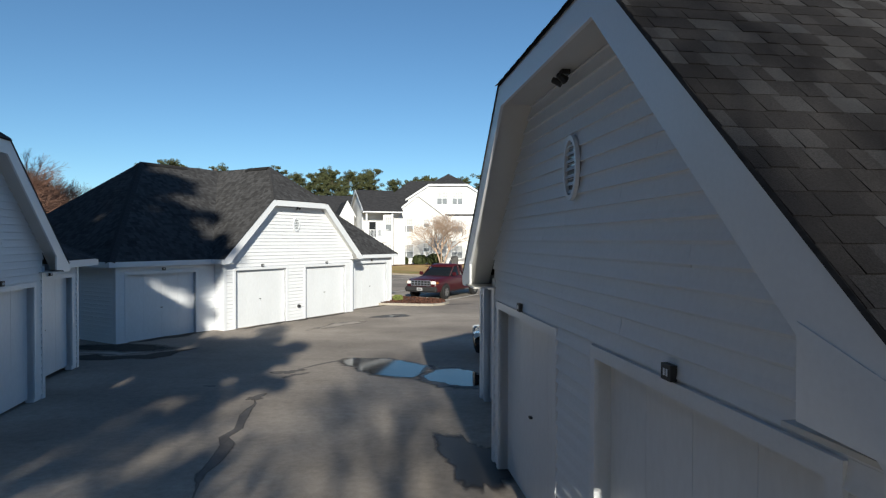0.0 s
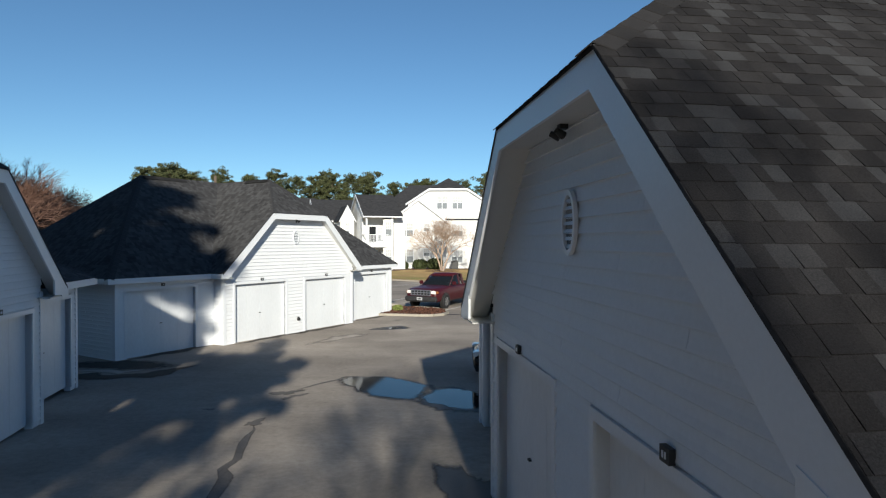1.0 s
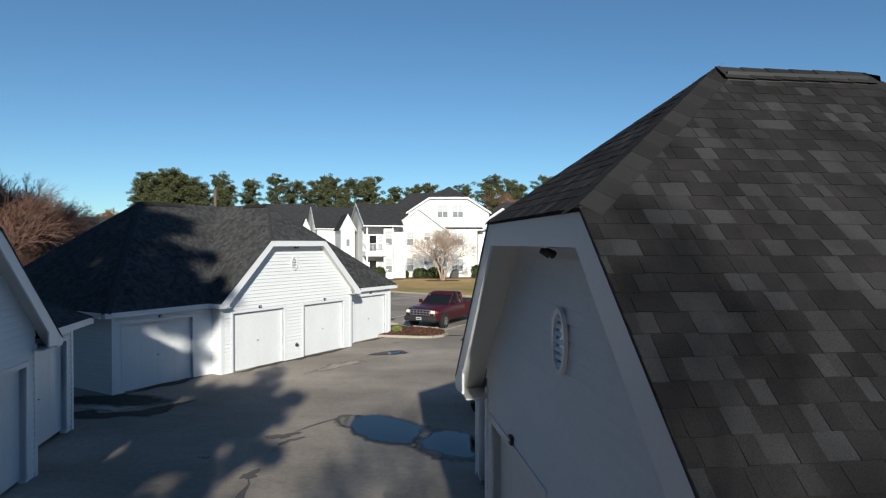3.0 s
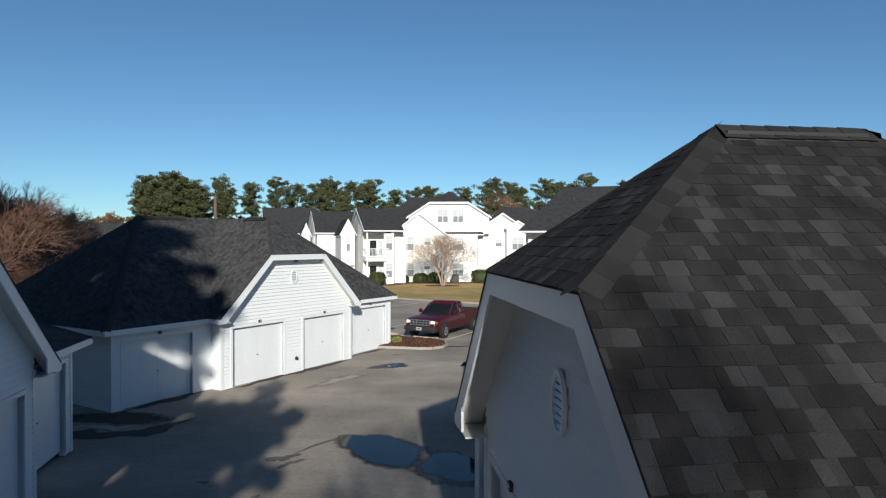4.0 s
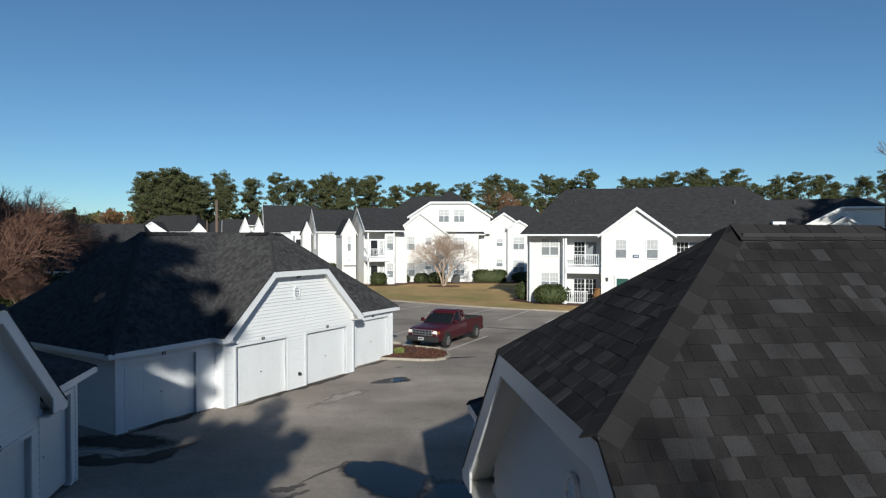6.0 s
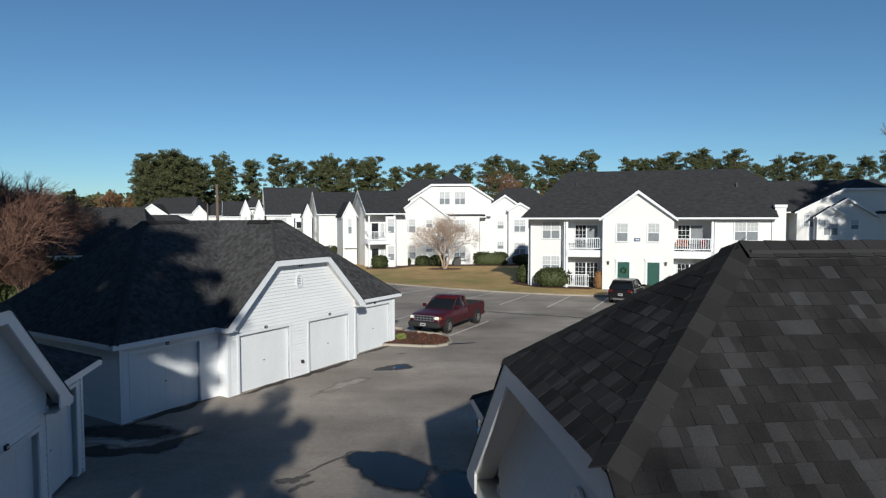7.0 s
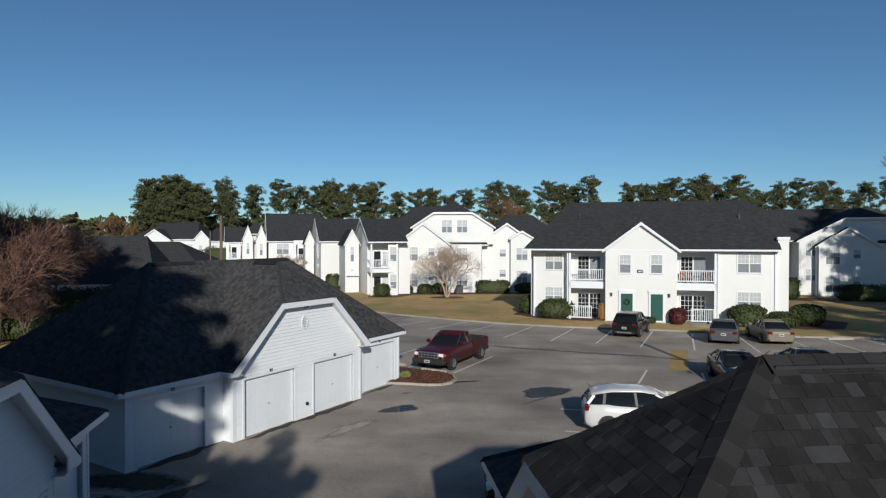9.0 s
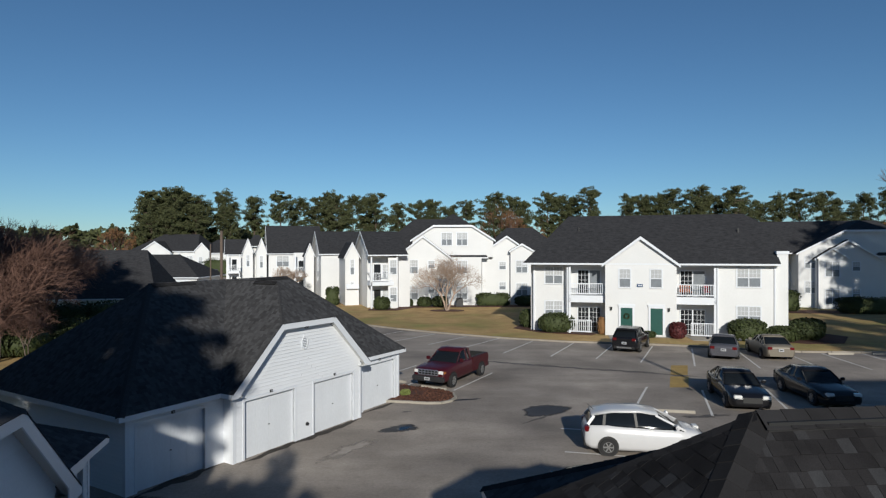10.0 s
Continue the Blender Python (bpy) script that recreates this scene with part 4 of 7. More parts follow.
def balcony_stack(g, x0, x1, y, back, e, rail=True):
    """Two open storeys with decks, posts and railings."""
    part("balcony_back", boxes((x0, back - 0.1, 0, x1, back, e)), "white", g)
    deck = part("balcony", boxes((x0, y, 2.75, x1, back, 3.2)), "trim", g)
    railing(deck, x0 + 0.05, x1 - 0.05, 3.32, 4.3, y + 0.08)
    railing(g, x0 + 0.05, x1 - 0.05, 0.2, 1.2, y + 0.08, "patio_railing")
    for x in (x0 + 0.1, x1 - 0.1):
        part("post", boxes((x - 0.09, y, 0, x + 0.09, y + 0.18, e)), "trim", g)
    for z in (0.15, 3.25):
        d = part("sliding_door", boxes((x0 + 0.7, back - 0.16, z, x0 + 1.7, back - 0.1, z + 2.1)), "trim", g)
        if x1 - x0 > 3:
            window(g, x1 - 1.5, x1 - 0.4, z + 0.35, z + 1.95, back - 0.1, 2)
        part("glass_pane", boxes((x0 + 0.78, back - 0.18, z + 0.05, x0 + 1.6, back - 0.162, z + 2.02)), "darkpane", d)


def apartment_second():
    g = thing("apartment_building", pose(0, 0, 0.1), "white apartment building with clipped gables beyond the lawn", "apartment building")
    e = 6.1
    part("wall", boxes((-8.7, 79.0, 0, 2.2, 92, e)), "white", g)
    hip_roof(g, -12.0, 79.6, 2.6, 95, e, 11.3, 5.0, 3.0, 87)
    # upper clipped gable with the third-storey windows
    gable_front(g, -6.6, 3.7, 79.6, 8, e, 8.35, 11.7, clip=2.45)
    for x0, x1 in ((-2.9, -1.55), (-0.95, 0.4)):
        window(g, x0, x1, 7.6, 9.2, 79.6, 2)
    # front gabled bay
    gable_front(g, -8.7, -1.7, 78.6, 3, 0, 6.05, 8.75)
    for x0, x1, z in ((-7.6, -5.85, 4.05), (-7.6, -5.85, 0.75)):
        window(g, x0, x1, z, z + 1.7, 78.6, 2)
    for z in (4.7, 1.6):
        window(g, -4.55, -3.75, z, z + 0.95, 78.6)
    for z in (4.05, 0.75):
        window(g, -1.0, 0.4, z, z + 1.6, 79.0, 2)
    siding_lines(g, -8.7, -1.7, 78.6, 0.2, 6.0, [(-7.67, -5.78, 3.98, 5.82), (-7.67, -5.78, 0.68, 2.52), (-4.62, -3.68, 4.63, 5.72), (-4.62, -3.68, 1.53, 2.62)])
    # bay to the right of it
    gable_front(g, 2.3, 8.6, 80.4, 6, 0, 6.6, 8.75)
    gable_front(g, 5.9, 8.75, 79.6, 3, 0, 6.9, 7.75, o=0.2)
    for z in (4.5, 1.9):
        window(g, 4.5, 5.35, z, z + 0.95, 80.4)
    for z in (4.1, 1.2):
        window(g, 6.6, 8.05, z, z + 1.55, 79.6, 2)
    part("wall", boxes((2.2, 86.4, 0, 12, 96, 6.4)), "white", g)
    hip_roof(g, 2.2, 86.4, 14.0, 96, 6.4, 10.2, 4, 4)
    part("wall", boxes((-9.2, 75.0, 0, -8.05, 79.0, 6.1)), "white", g)
    for z in (4.1, 0.8):
        window(g, -8.95, -8.15, z, z + 1.7, 75.0)
    downspout(g, -8.75, 78.6, 0.1, 6.0)
    return g


apartment_second()


def end_window(parent, x, y0, y1, z0, z1):
    """A narrow sash window on an end wall that faces local -x."""
    f = 0.07
    w = part("window", boxes((x - 0.05, y0 - f, z0 - f, x + 0.01, y0, z1 + f), (x - 0.05, y1, z0 - f, x + 0.01, y1 + f, z1 + f), (x - 0.05, y0, z1, x + 0.01, y1, z1 + f),
                             (x - 0.06, y0, z0 - f, x + 0.01, y1, z0), (x - 0.04, y0, (z0 + z1) / 2 - 0.03, x + 0.01, y1, (z0 + z1) / 2 + 0.03)), "trim", parent)
    part("upper_pane", boxes((x - 0.022, y0, (z0 + z1) / 2 + 0.03, x - 0.006, y1, z1)), "pane", w)
    part("lower_pane", boxes((x - 0.022, y0, z0, x - 0.006, y1, (z0 + z1) / 2 - 0.03)), "pane", w)


def end_gabled_wing(g, x0, x1, y0, depth, e, peak, ridge_to, front=0.0, o=0.3):
    """A wing whose gable end faces local -x: walls, two roof slopes along x, rake boards, gutter. front: depth of an open corner left at the front."""
    ym = y0 + depth / 2
    part("wall", boxes((x0 + 0.2, y0 + front, 0, x1, y0 + depth, e)), "white", g)
    part("end_wall", plate([(x0, y0 + front, 0), (x0, y0 + depth, 0), (x0, y0 + depth, e), (x0, ym, peak), (x0, y0, e), (x0, y0 + front, e)], (0.2, 0, 0)), "white", g)
    k = (peak - e) / (depth / 2)
    for s in (-1, 1):
        ye = ym + s * (depth / 2 + o)
        ze = e - k * o + 0.10
        part("roof", plate([(x0 - o, ye, ze), (ridge_to, ye, ze), (ridge_to, ym, peak + 0.10), (x0 - o, ym, peak + 0.10)], (0, 0, -0.09)), "roof", g)
        part("rake_board", plate([(x0 - o - 0.04, ye, ze), (x0 - o - 0.04, ym, peak + 0.10), (x0 - o - 0.04, ym, peak - 0.16), (x0 - o - 0.04, ye, ze - 0.22)], (0.05, 0, 0)), "trim", g)
        part("rake_soffit", plate([(x0 - o, ye, ze - 0.12), (x0 - o, ym, peak - 0.02), (x0, ym, peak - 0.02), (x0, ye, ze - 0.12)], (0, 0, -0.02)), "soffit", g)
    part("gutter", boxes((x0 - o, y0 - o - 0.07, e - k * o - 0.06, ridge_to, y0 - o, e - k * o + 0.08)), "trim", g)
    part("soffit", boxes((x0 - o + 0.05, y0 - o + 0.01, e - k * o - 0.04, x1, y0 + front, e - k * o - 0.01)), "soffit", g)


def apartment_wings():
    g = thing("apartment_building", pose(-11.2, 74.0, 0.1, 0, 0, 20), "white apartment wings stepping back with gable ends and balconies", "apartment building")
    e = 6.55
    # nearest wing, with the open balconies at its corner
    end_gabled_wing(g, 0.0, 4.2, 0.0, 10.0, e, 9.30, 4.6, 2.0)
    balcony_stack(g, 0.05, 3.4, 0.0, 2.0, e)
    part("balcony_side", boxes((0.0, 0.2, 2.75, 0.12, 2.0, 3.35), (0.0, 0.2, 4.2, 0.08, 2.0, 4.3)), "trim", g)
    part("wall", boxes((3.4, 1.2, 0, 5.2, 2.0, e)), "white", g)
    # stair bay before the nearest gable end
    gable_front(g, -2.1, -0.35, 5.6, 5.0, 0, 6.3, 7.95, o=0.2)
    window(g, -1.45, -0.95, 3.9, 5.8, 5.6)
    window(g, -1.40, -1.00, 2.6, 3.0, 5.6)
    part("stair_roof", plate([(-2.0, 5.1, 2.2), (-0.4, 5.1, 2.2), (-0.4, 5.6, 2.7), (-2.0, 5.6, 2.7)], (0, 0, -0.08)), "trim", g)
    # middle wing
    end_gabled_wing(g, -3.7, 0.3, 17.3, 10.5, e, 9.75, 3.0)
    end_window(g, -3.7, 20.6, 21.5, 3.9, 6.0)
    end_window(g, -3.7, 20.8, 21.3, 2.5, 3.0)
    siding_lines(g, -3.5, 0.3, 17.3, 0.2, e)
    gable_front(g, -5.3, -4.0, 23.6, 3.0, 0, 6.4, 8.0, o=0.2)
    balcony_stack(g, -6.6, -4.3, 27.4, 29.4, e)
    # far wing
    end_gabled_wing(g, -10.2, -2.0, 35.4, 12.0, e, 11.2, -1.0)
    for z in (4.2, 1.0):
        window(g, -8.9, -6.9, z, z + 1.75, 35.4, 2)
    siding_lines(g, -10.0, -2.0, 35.4, 0.2, e, [(-8.97, -6.83, 4.13, 6.02), (-8.97, -6.83, 0.93, 2.82)])
    gable_front(g, -12.2, -10.5, 36.6, 5.0, 0, 6.7, 9.0, o=0.2)
    window(g, -11.6, -11.1, 4.0, 6.0, 36.6)
    window(g, -11.6, -11.1, 0.9, 2.6, 36.6)
    gable_front(g, -14.3, -12.7, 38.8, 5.0, 0, 6.9, 9.0, o=0.2)
    window(g, -13.75, -13.25, 4.2, 6.1, 38.8)
    part("wall", boxes((-13.6, 40.4, 0, -10.2, 46.5, 7.6)), "white", g)
    hip_roof(g, -13.4, 40.2, -10.6, 45.0, 7.7, 9.7, 1.0, 1.0)
    end_gabled_wing(g, -17.2, -13.5, 47.0, 7.0, 6.3, 8.9, -12.5)
    balcony_stack(g, -17.0, -14.8, 45.2, 47.0, 6.2)
    return g


apartment_wings()


def apartment_left():
    g = thing("apartment_building", pose(0, 0, -0.25), "far white apartment building with dark roof among pines", "apartment building")
    part("wall", boxes((-71, 130, 0, -57, 142, 7.0)), "white", g)
    hip_roof(g, -71, 130, -56.6, 142, 7.1, 10.8, 4.5, 2.0)
    gable_front(g, -68.2, -61.8, 128.8, 5, 0, 7.0, 9.1)
    for x in (-60.6, -58.8):
        window(g, x, x + 1.3, 4.4, 6.0, 130, 2)
        window(g, x, x + 1.3, 1.2, 2.8, 130, 2)
    gable_front(g, -56.4, -53.4, 128.6, 6, 0, 7.2, 8.8, o=0.2)
    window(g, -55.6, -54.8, 4.2, 5.8, 128.6)
    part("wall", boxes((-56.4, 129.5, 0, -48.5, 142, 6.6)), "white", g)
    hip_roof(g, -56.4, 129.5, -48.0, 142, 6.7, 9.6, 2.0, 2.0)
    balcony_stack(g, -61.8, -60.0, 129.0, 130.0, 6.8)
    return g


apartment_left()


def apartment_right():
    g = thing("apartment_building", pose(42.2, 75.7, 0.1, 0, 0, -15), "white apartment building with its near gable shaded by trees", "apartment building")
    # sunlit clipped gable behind
    part("wall", boxes((-1.9, 1.2, 0, 11.6, 12, 6.6)), "white", g)
    part("wall", boxes((-9.5, 5.0, 0, -1.9, 12, 6.4)), "white", g)
    window(g, -4.4, -3.0, 4.5, 6.0, 5.0, 2)
    window(g, -4.4, -3.0, 1.4, 2.9, 5.0, 2)
    hip_roof(g, -9.7, 3.0, 12.5, 13.5, 6.6, 10.7, 5.0, 4.0)
    gable_front(g, -1.95, 12.35, 0.9, 7, 0, 6.6, 10.5, clip=2.3)
    for z in (4.75, 1.75):
        window(g, -1.25, 0.0, z, z + 1.4, 0.9, 2)
    siding_lines(g, -1.95, 0.3, 0.9, 0.2, 6.5, [(-1.32, 0.07, 4.68, 6.22), (-1.32, 0.07, 1.68, 3.22)])
    # shaded gables in front
    gable_front(g, -0.2, 6.3, 0.0, 3.0, 0, 6.0, 8.1)
    gable_front(g, -0.1, 2.9, -0.3, 3, 0, 6.1, 7.15, o=0.2)
    siding_lines(g, -0.1, 2.9, -0.3, 0.2, 6.0, [(0.53, 2.17, 3.73, 5.62), (0.53, 2.17, 0.43, 2.32)])
    siding_lines(g, 2.9, 6.3, 0.0, 0.2, 5.9, [(3.43, 4.37, 4.43, 5.62), (3.43, 4.37, 1.23, 2.42)])
    for z0, z1, z2 in ((3.8, 5.55, 4.5), (0.5, 2.25, 1.3)):
        window(g, 0.6, 2.1, z0, z1, -0.3, 2)
        window(g, 3.5, 4.3, z2, z2 + 1.05, 0.0)
    part("wall", boxes((6.3, 0.5, 0, 14, 10, 6.2)), "white", g)
    hip_roof(g, 6.3, 0.5, 14, 10, 6.3, 8.6, 3, 3)
    return g


apartment_right()


def garage_far(m, label, w, d, t, ha=None, hb=None):
    g = thing("garage_building", m, label, "garage", "row of white garages")
    part("wall", boxes((-w, 0, -1.2, w, d, 2.5)), "white", g)
    hip_roof(g, -w, 0, w, d, 2.5, t, ha or d / 2, hb or d / 2)
    for x in (-w + 1.0, -w + 5.0, w - 7.8, w - 3.8):
        dr = part("garage_door", boxes((x, -0.03, 0, x + 2.7, 0.0, 2.05)), "door", g)
        part("door_casing", boxes((x - 0.1, -0.05, 0, x, 0, 2.15), (x + 2.7, -0.05, 0, x + 2.8, 0, 2.15), (x, -0.05, 2.05, x + 2.7, 0, 2.15)), "trim", dr)


garage_far(pose(-38.6, 59.0, 0, 0, 0, 12), "white garage building with dark hipped roof behind bare shrubs", 8.0, 11, 7.2, 4.0, 2.0)
garage_far(pose(-44.0, 85.0, 0.9, 0, 0, 0), "low white garage with dark hipped roof beside parked cars", 7.0, 9, 5.6)

# an unseen apartment house, added so that its shadow falls across the near parking row
def unseen_apartment():
    g = thing("apartment_building", pose(17.5, 3.0, 0.0), "unseen white two-storey apartment building added to shade the parking row", "apartment building")
    part("wall", boxes((0, 0, -0.2, 20, 12, 6.0)), "white", g)
    hip_roof(g, 0, 0, 20, 12, 6.0, 10.2, 3.0, 3.0)
    for k in range(5):
        for z in (1.2, 4.2):
            window(g, 1.5 + 3.7 * k, 3.2 + 3.7 * k, z, z + 1.45, 0.0, 2)


unseen_apartment()


# ---- painted lines, puddles and patches on the asphalt ----
def stripe(a, b, w=0.11, mat="paint", z=0.006):
    a, b = Vector((*a, 0)), Vector((*b, 0))
    s = (b - a).cross(Vector((0, 0, 1))).normalized() * w / 2
    bm = bmesh.new()
    n = max(2, int((b - a).length / 0.8))
    rng = random.Random(int(a.x * 31 + a.y * 7))
    L0 = [a + (b - a) * (k / n) for k in range(n + 1)]
    up = [Vector((p.x, p.y, gz(p.x, p.y) + z)) for p in L0]
    va = [bm.verts.new(p + s * rng.uniform(0.85, 1.1)) for p in up]
    vb = [bm.verts.new(p - s * rng.uniform(0.85, 1.1)) for p in up]
    for k in range(n):
        bm.faces.new((va[k], vb[k], vb[k + 1], va[k + 1]))
    ob = part("parking_line", finish(bm), mat)
    return tagged(ob, "worn white painted parking line", "road marking", "parking lines", "structure")


for a, b in (((-0.06, 46.0), (2.9, 51.0)), ((-2.73, 47.4), (0.17, 51.9)), ((-5.63, 48.9), (-2.49, 53.3)), ((2.72, 43.7), (5.4, 49.4)), ((5.82, 42.45), (8.41, 48.4)),
             ((8.69, 41.6), (11.2, 47.6)), ((11.28, 40.4), (14.0, 47.0)), ((14.25, 39.2), (16.5, 45.9)), ((17.97, 38.6), (19.4, 45.2)), ((21.6, 38.2), (22.3, 44.0)),
             ((24.4, 38.3), (24.7, 44.1)), ((27.3, 38.2), (27.4, 44.0)), ((30.3, 38.2), (30.4, 44.0)), ((-8.5, 50.2), (-5.4, 55.1)), ((-11.3, 51.6), (-8.2, 57.4)),
             ((-0.57, 32.2), (1.65, 36.8)), ((-3.4, 32.7), (-1.2, 37.2)), ((-4.9, 35.3), (-3.0, 39.0)), ((8.1, 29.7), (9.6, 33.3)), ((10.8, 27.7), (12.2, 32.6)), ((14.4, 28.0), (15.6, 33.0)),
             ((3.6, 22.7), (6.4, 22.1)), ((3.9, 25.6), (6.6, 25.1))):
    stripe(a, b)

for k, (y0, y1) in enumerate(((33.2, 36.05), (36.4, 39.4))):
    x0, x1 = 10.75 + (y0 - 33.2) * 0.34, 10.75 + (y1 - 33.2) * 0.34
    bm = bmesh.new()
    v = [bm.verts.new(p) for p in ((x0, y0, 0.005), (x0 + 1.0, y0 + 0.03, 0.005), (x1 + 1.05, y1 + 0.05, 0.005), (x1, y1, 0.005))]
    bm.faces.new(v)
    tagged(part("painted_patch", bm, "yellow"), "faded yellow painted patch on the asphalt", "road marking", "yellow patches", "structure")


def blob(name, cx, cy, rx, ry, turn, mat, z, seed, label, rough=0.28, bite=0.0, flow=0.0):
    """A flat patch with an uneven rim, lying on the asphalt."""
    rng = random.Random(seed)
    ph = [rng.uniform(0, 6.28) for _ in range(6)]
    n = 72
    bm = bmesh.new()
    fade = bm.verts.layers.float.new("fade")
    c, s = math.cos(turn), math.sin(turn)
    rim = []
    for k in range(n):
        a = 2 * math.pi * k / n
        r = 1 + rough * (0.5 * math.sin(2 * a + ph[0]) + 0.35 * math.sin(3 * a + ph[1]) + 0.22 * math.sin(5 * a + ph[2]) + 0.13 * math.sin(9 * a + ph[3]) + 0.10 * math.sin(15 * a + ph[4]) + 0.07 * math.sin(23 * a + ph[5]))
        x, y = rx * r * math.cos(a), ry * r * math.sin(a)
        X, Y = cx + c * x - s * y + flow * y, cy + s * x + c * y
        rim.append(bm.verts.new((X, Y, gz(X, Y) + z)))
    mid = bm.verts.new((cx, cy, gz(cx, cy) + z))
    mid[fade] = 1.0
    for k in range(n):
        bm.faces.new((mid, rim[k], rim[(k + 1) % n]))
    return tagged(part(name, bm, mat, smooth=True), label, name.replace("_", " "), kind="structure")


blob("wet_patch", -1.58, 15.15, 1.40, 1.05, -0.9, "wet", 0.004, 3, "dark wet asphalt round the puddle", 0.26)
blob("puddle", -1.62, 15.2, 1.26, 0.90, -0.9, "water", 0.008, 3, "shallow puddle reflecting the sky", 0.26)
blob("wet_patch", 0.10, 13.9, 0.85, 1.30, 0.1, "wet", 0.006, 11, "dark wet asphalt beside the garage wall", 0.25)
blob("puddle", 0.12, 14.0, 0.68, 1.0, 0.1, "water", 0.010, 12, "shallow puddle in the building's shade", 0.25)
blob("wet_patch", -2.62, 25.4, 0.75, 0.55, 0.4, "wet", 0.004, 21, "dark wet asphalt patch", 0.35)
blob("puddle", -2.48, 25.45, 0.30, 0.20, 0.4, "water", 0.008, 22, "small puddle on the asphalt", 0.4)
blob("wet_patch", 3.65, 28.4, 1.35, 0.85, 0.9, "wet", 0.004, 33, "dark wet asphalt patch", 0.22)
blob("wet_patch", 0.38, 8.5, 0.42, 1.35, 0.15, "wet", 0.004, 41, "dark wet strip at the foot of the garage wall", 0.45)
blob("wet_patch", -0.2, 30.2, 0.9, 0.18, 0.35, "wet", 0.004, 45, "dark wet streak beside the planting island", 0.4)
for k, (x, y, rx, ry, tn) in enumerate(((-3.82, 14.45, 0.38, 0.20, 0.9), (-3.55, 14.1, 0.3, 0.12, 0.9), (-3.72, 11.95, 0.26, 0.15, 1.0), 
                                       (-5.0, 12.9, 0.16, 0.06, 0.2), (-2.6, 28.0, 0.25, 0.08, 0.2), (10.4, 27.6, 0.9, 0.25, 0.1))):
    blob("tar_patch", x, y, rx, ry, tn, "tar", 0.005, 50 + k, "dark tar and silt stain on asphalt", 0.7)
blob("pale_patch", -4.2, 22.8, 1.2, 0.5, 1.1, "asphalt_pale", 0.003, 71, "pale worn patch of asphalt", 0.6)

def ribbon(name, pts, w, mat, z, seed, label):
    """A long thin stain along the points, of uneven width."""
    rng = random.Random(seed)
    bm = bmesh.new()
    fade = bm.verts.layers.float.new("fade")
    P = [Vector((x, y, 0)) for x, y in pts]
    line = []
    for a, b in zip(P, P[1:]):
        n = max(2, int((b - a).length / 0.35))
        line += [a.lerp(b, k / n) for k in range(n)]
    line.append(P[-1])
    rows = []
    for k, p in enumerate(line):
        d = (line[min(k + 1, len(line) - 1)] - line[max(k - 1, 0)]).normalized()
        s = Vector((-d.y, d.x, 0))
        f = min(1.0, k / 4 + 0.1, (len(line) - 1 - k) / 4 + 0.1)
        c = p + s * rng.gauss(0, w * 0.12)
        u, v = w * f * rng.uniform(0.25, 0.65), w * f * rng.uniform(0.25, 0.65)
        rows.append([bm.verts.new((q.x, q.y, gz(q.x, q.y) + z)) for q in (c - s * u, c, c + s * v)])
        rows[-1][1][fade] = f
    for a, b in zip(rows, rows[1:]):
        for i in (0, 1):
            bm.faces.new((a[i], b[i], b[i + 1], a[i + 1]))
    return tagged(part(name, finish(bm), mat, smooth=True), label, name.replace("_", " "), kind="structure")


ribbon("tar_line", [(1.28, 40.65), (4.58, 39.15), (7.97, 37.97), (11.94, 36.59), (13.43, 35.92)], 0.50, "tar", 0.005, 5, "dark worn tar line across the parking lot")
ribbon("tar_line", [(4.1, 28.0), (2.4, 26.2)], 0.22, "tar", 0.005, 6, "thin dark crack running from a wet patch")

ribbon("tar_line", [(-3.75, 14.6), (-3.3, 15.3), (-2.9, 16.0), (-2.7, 16.4)], 0.26, "tar", 0.005, 7, "dark silt trail beside the puddle")
ribbon("tar_line", [(-3.72, 11.8), (-3.5, 10.7), (-3.3, 9.4), (-3.1, 8.3), (-2.85, 7.0)], 0.25, "tar", 0.005, 8, "long dark drip stain down the court")

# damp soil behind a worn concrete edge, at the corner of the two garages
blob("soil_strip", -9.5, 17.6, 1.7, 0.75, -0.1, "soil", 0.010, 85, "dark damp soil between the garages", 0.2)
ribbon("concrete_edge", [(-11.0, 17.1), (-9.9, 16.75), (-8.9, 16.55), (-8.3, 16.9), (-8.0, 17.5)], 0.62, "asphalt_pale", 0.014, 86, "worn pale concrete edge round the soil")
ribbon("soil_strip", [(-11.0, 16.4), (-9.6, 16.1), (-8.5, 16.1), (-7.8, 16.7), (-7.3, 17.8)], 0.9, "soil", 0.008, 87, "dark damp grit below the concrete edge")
# narrow dark strips along the foot of the corner garage's front walls
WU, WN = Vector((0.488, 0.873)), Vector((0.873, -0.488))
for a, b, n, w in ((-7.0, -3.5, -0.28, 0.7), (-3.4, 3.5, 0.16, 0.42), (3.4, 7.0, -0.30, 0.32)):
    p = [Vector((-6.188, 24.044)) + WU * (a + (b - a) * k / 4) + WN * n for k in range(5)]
    ribbon("soil_strip", [tuple(q) for q in p], w, "soil", 0.006, int(90 + a), "narrow dark strip along the garage wall")


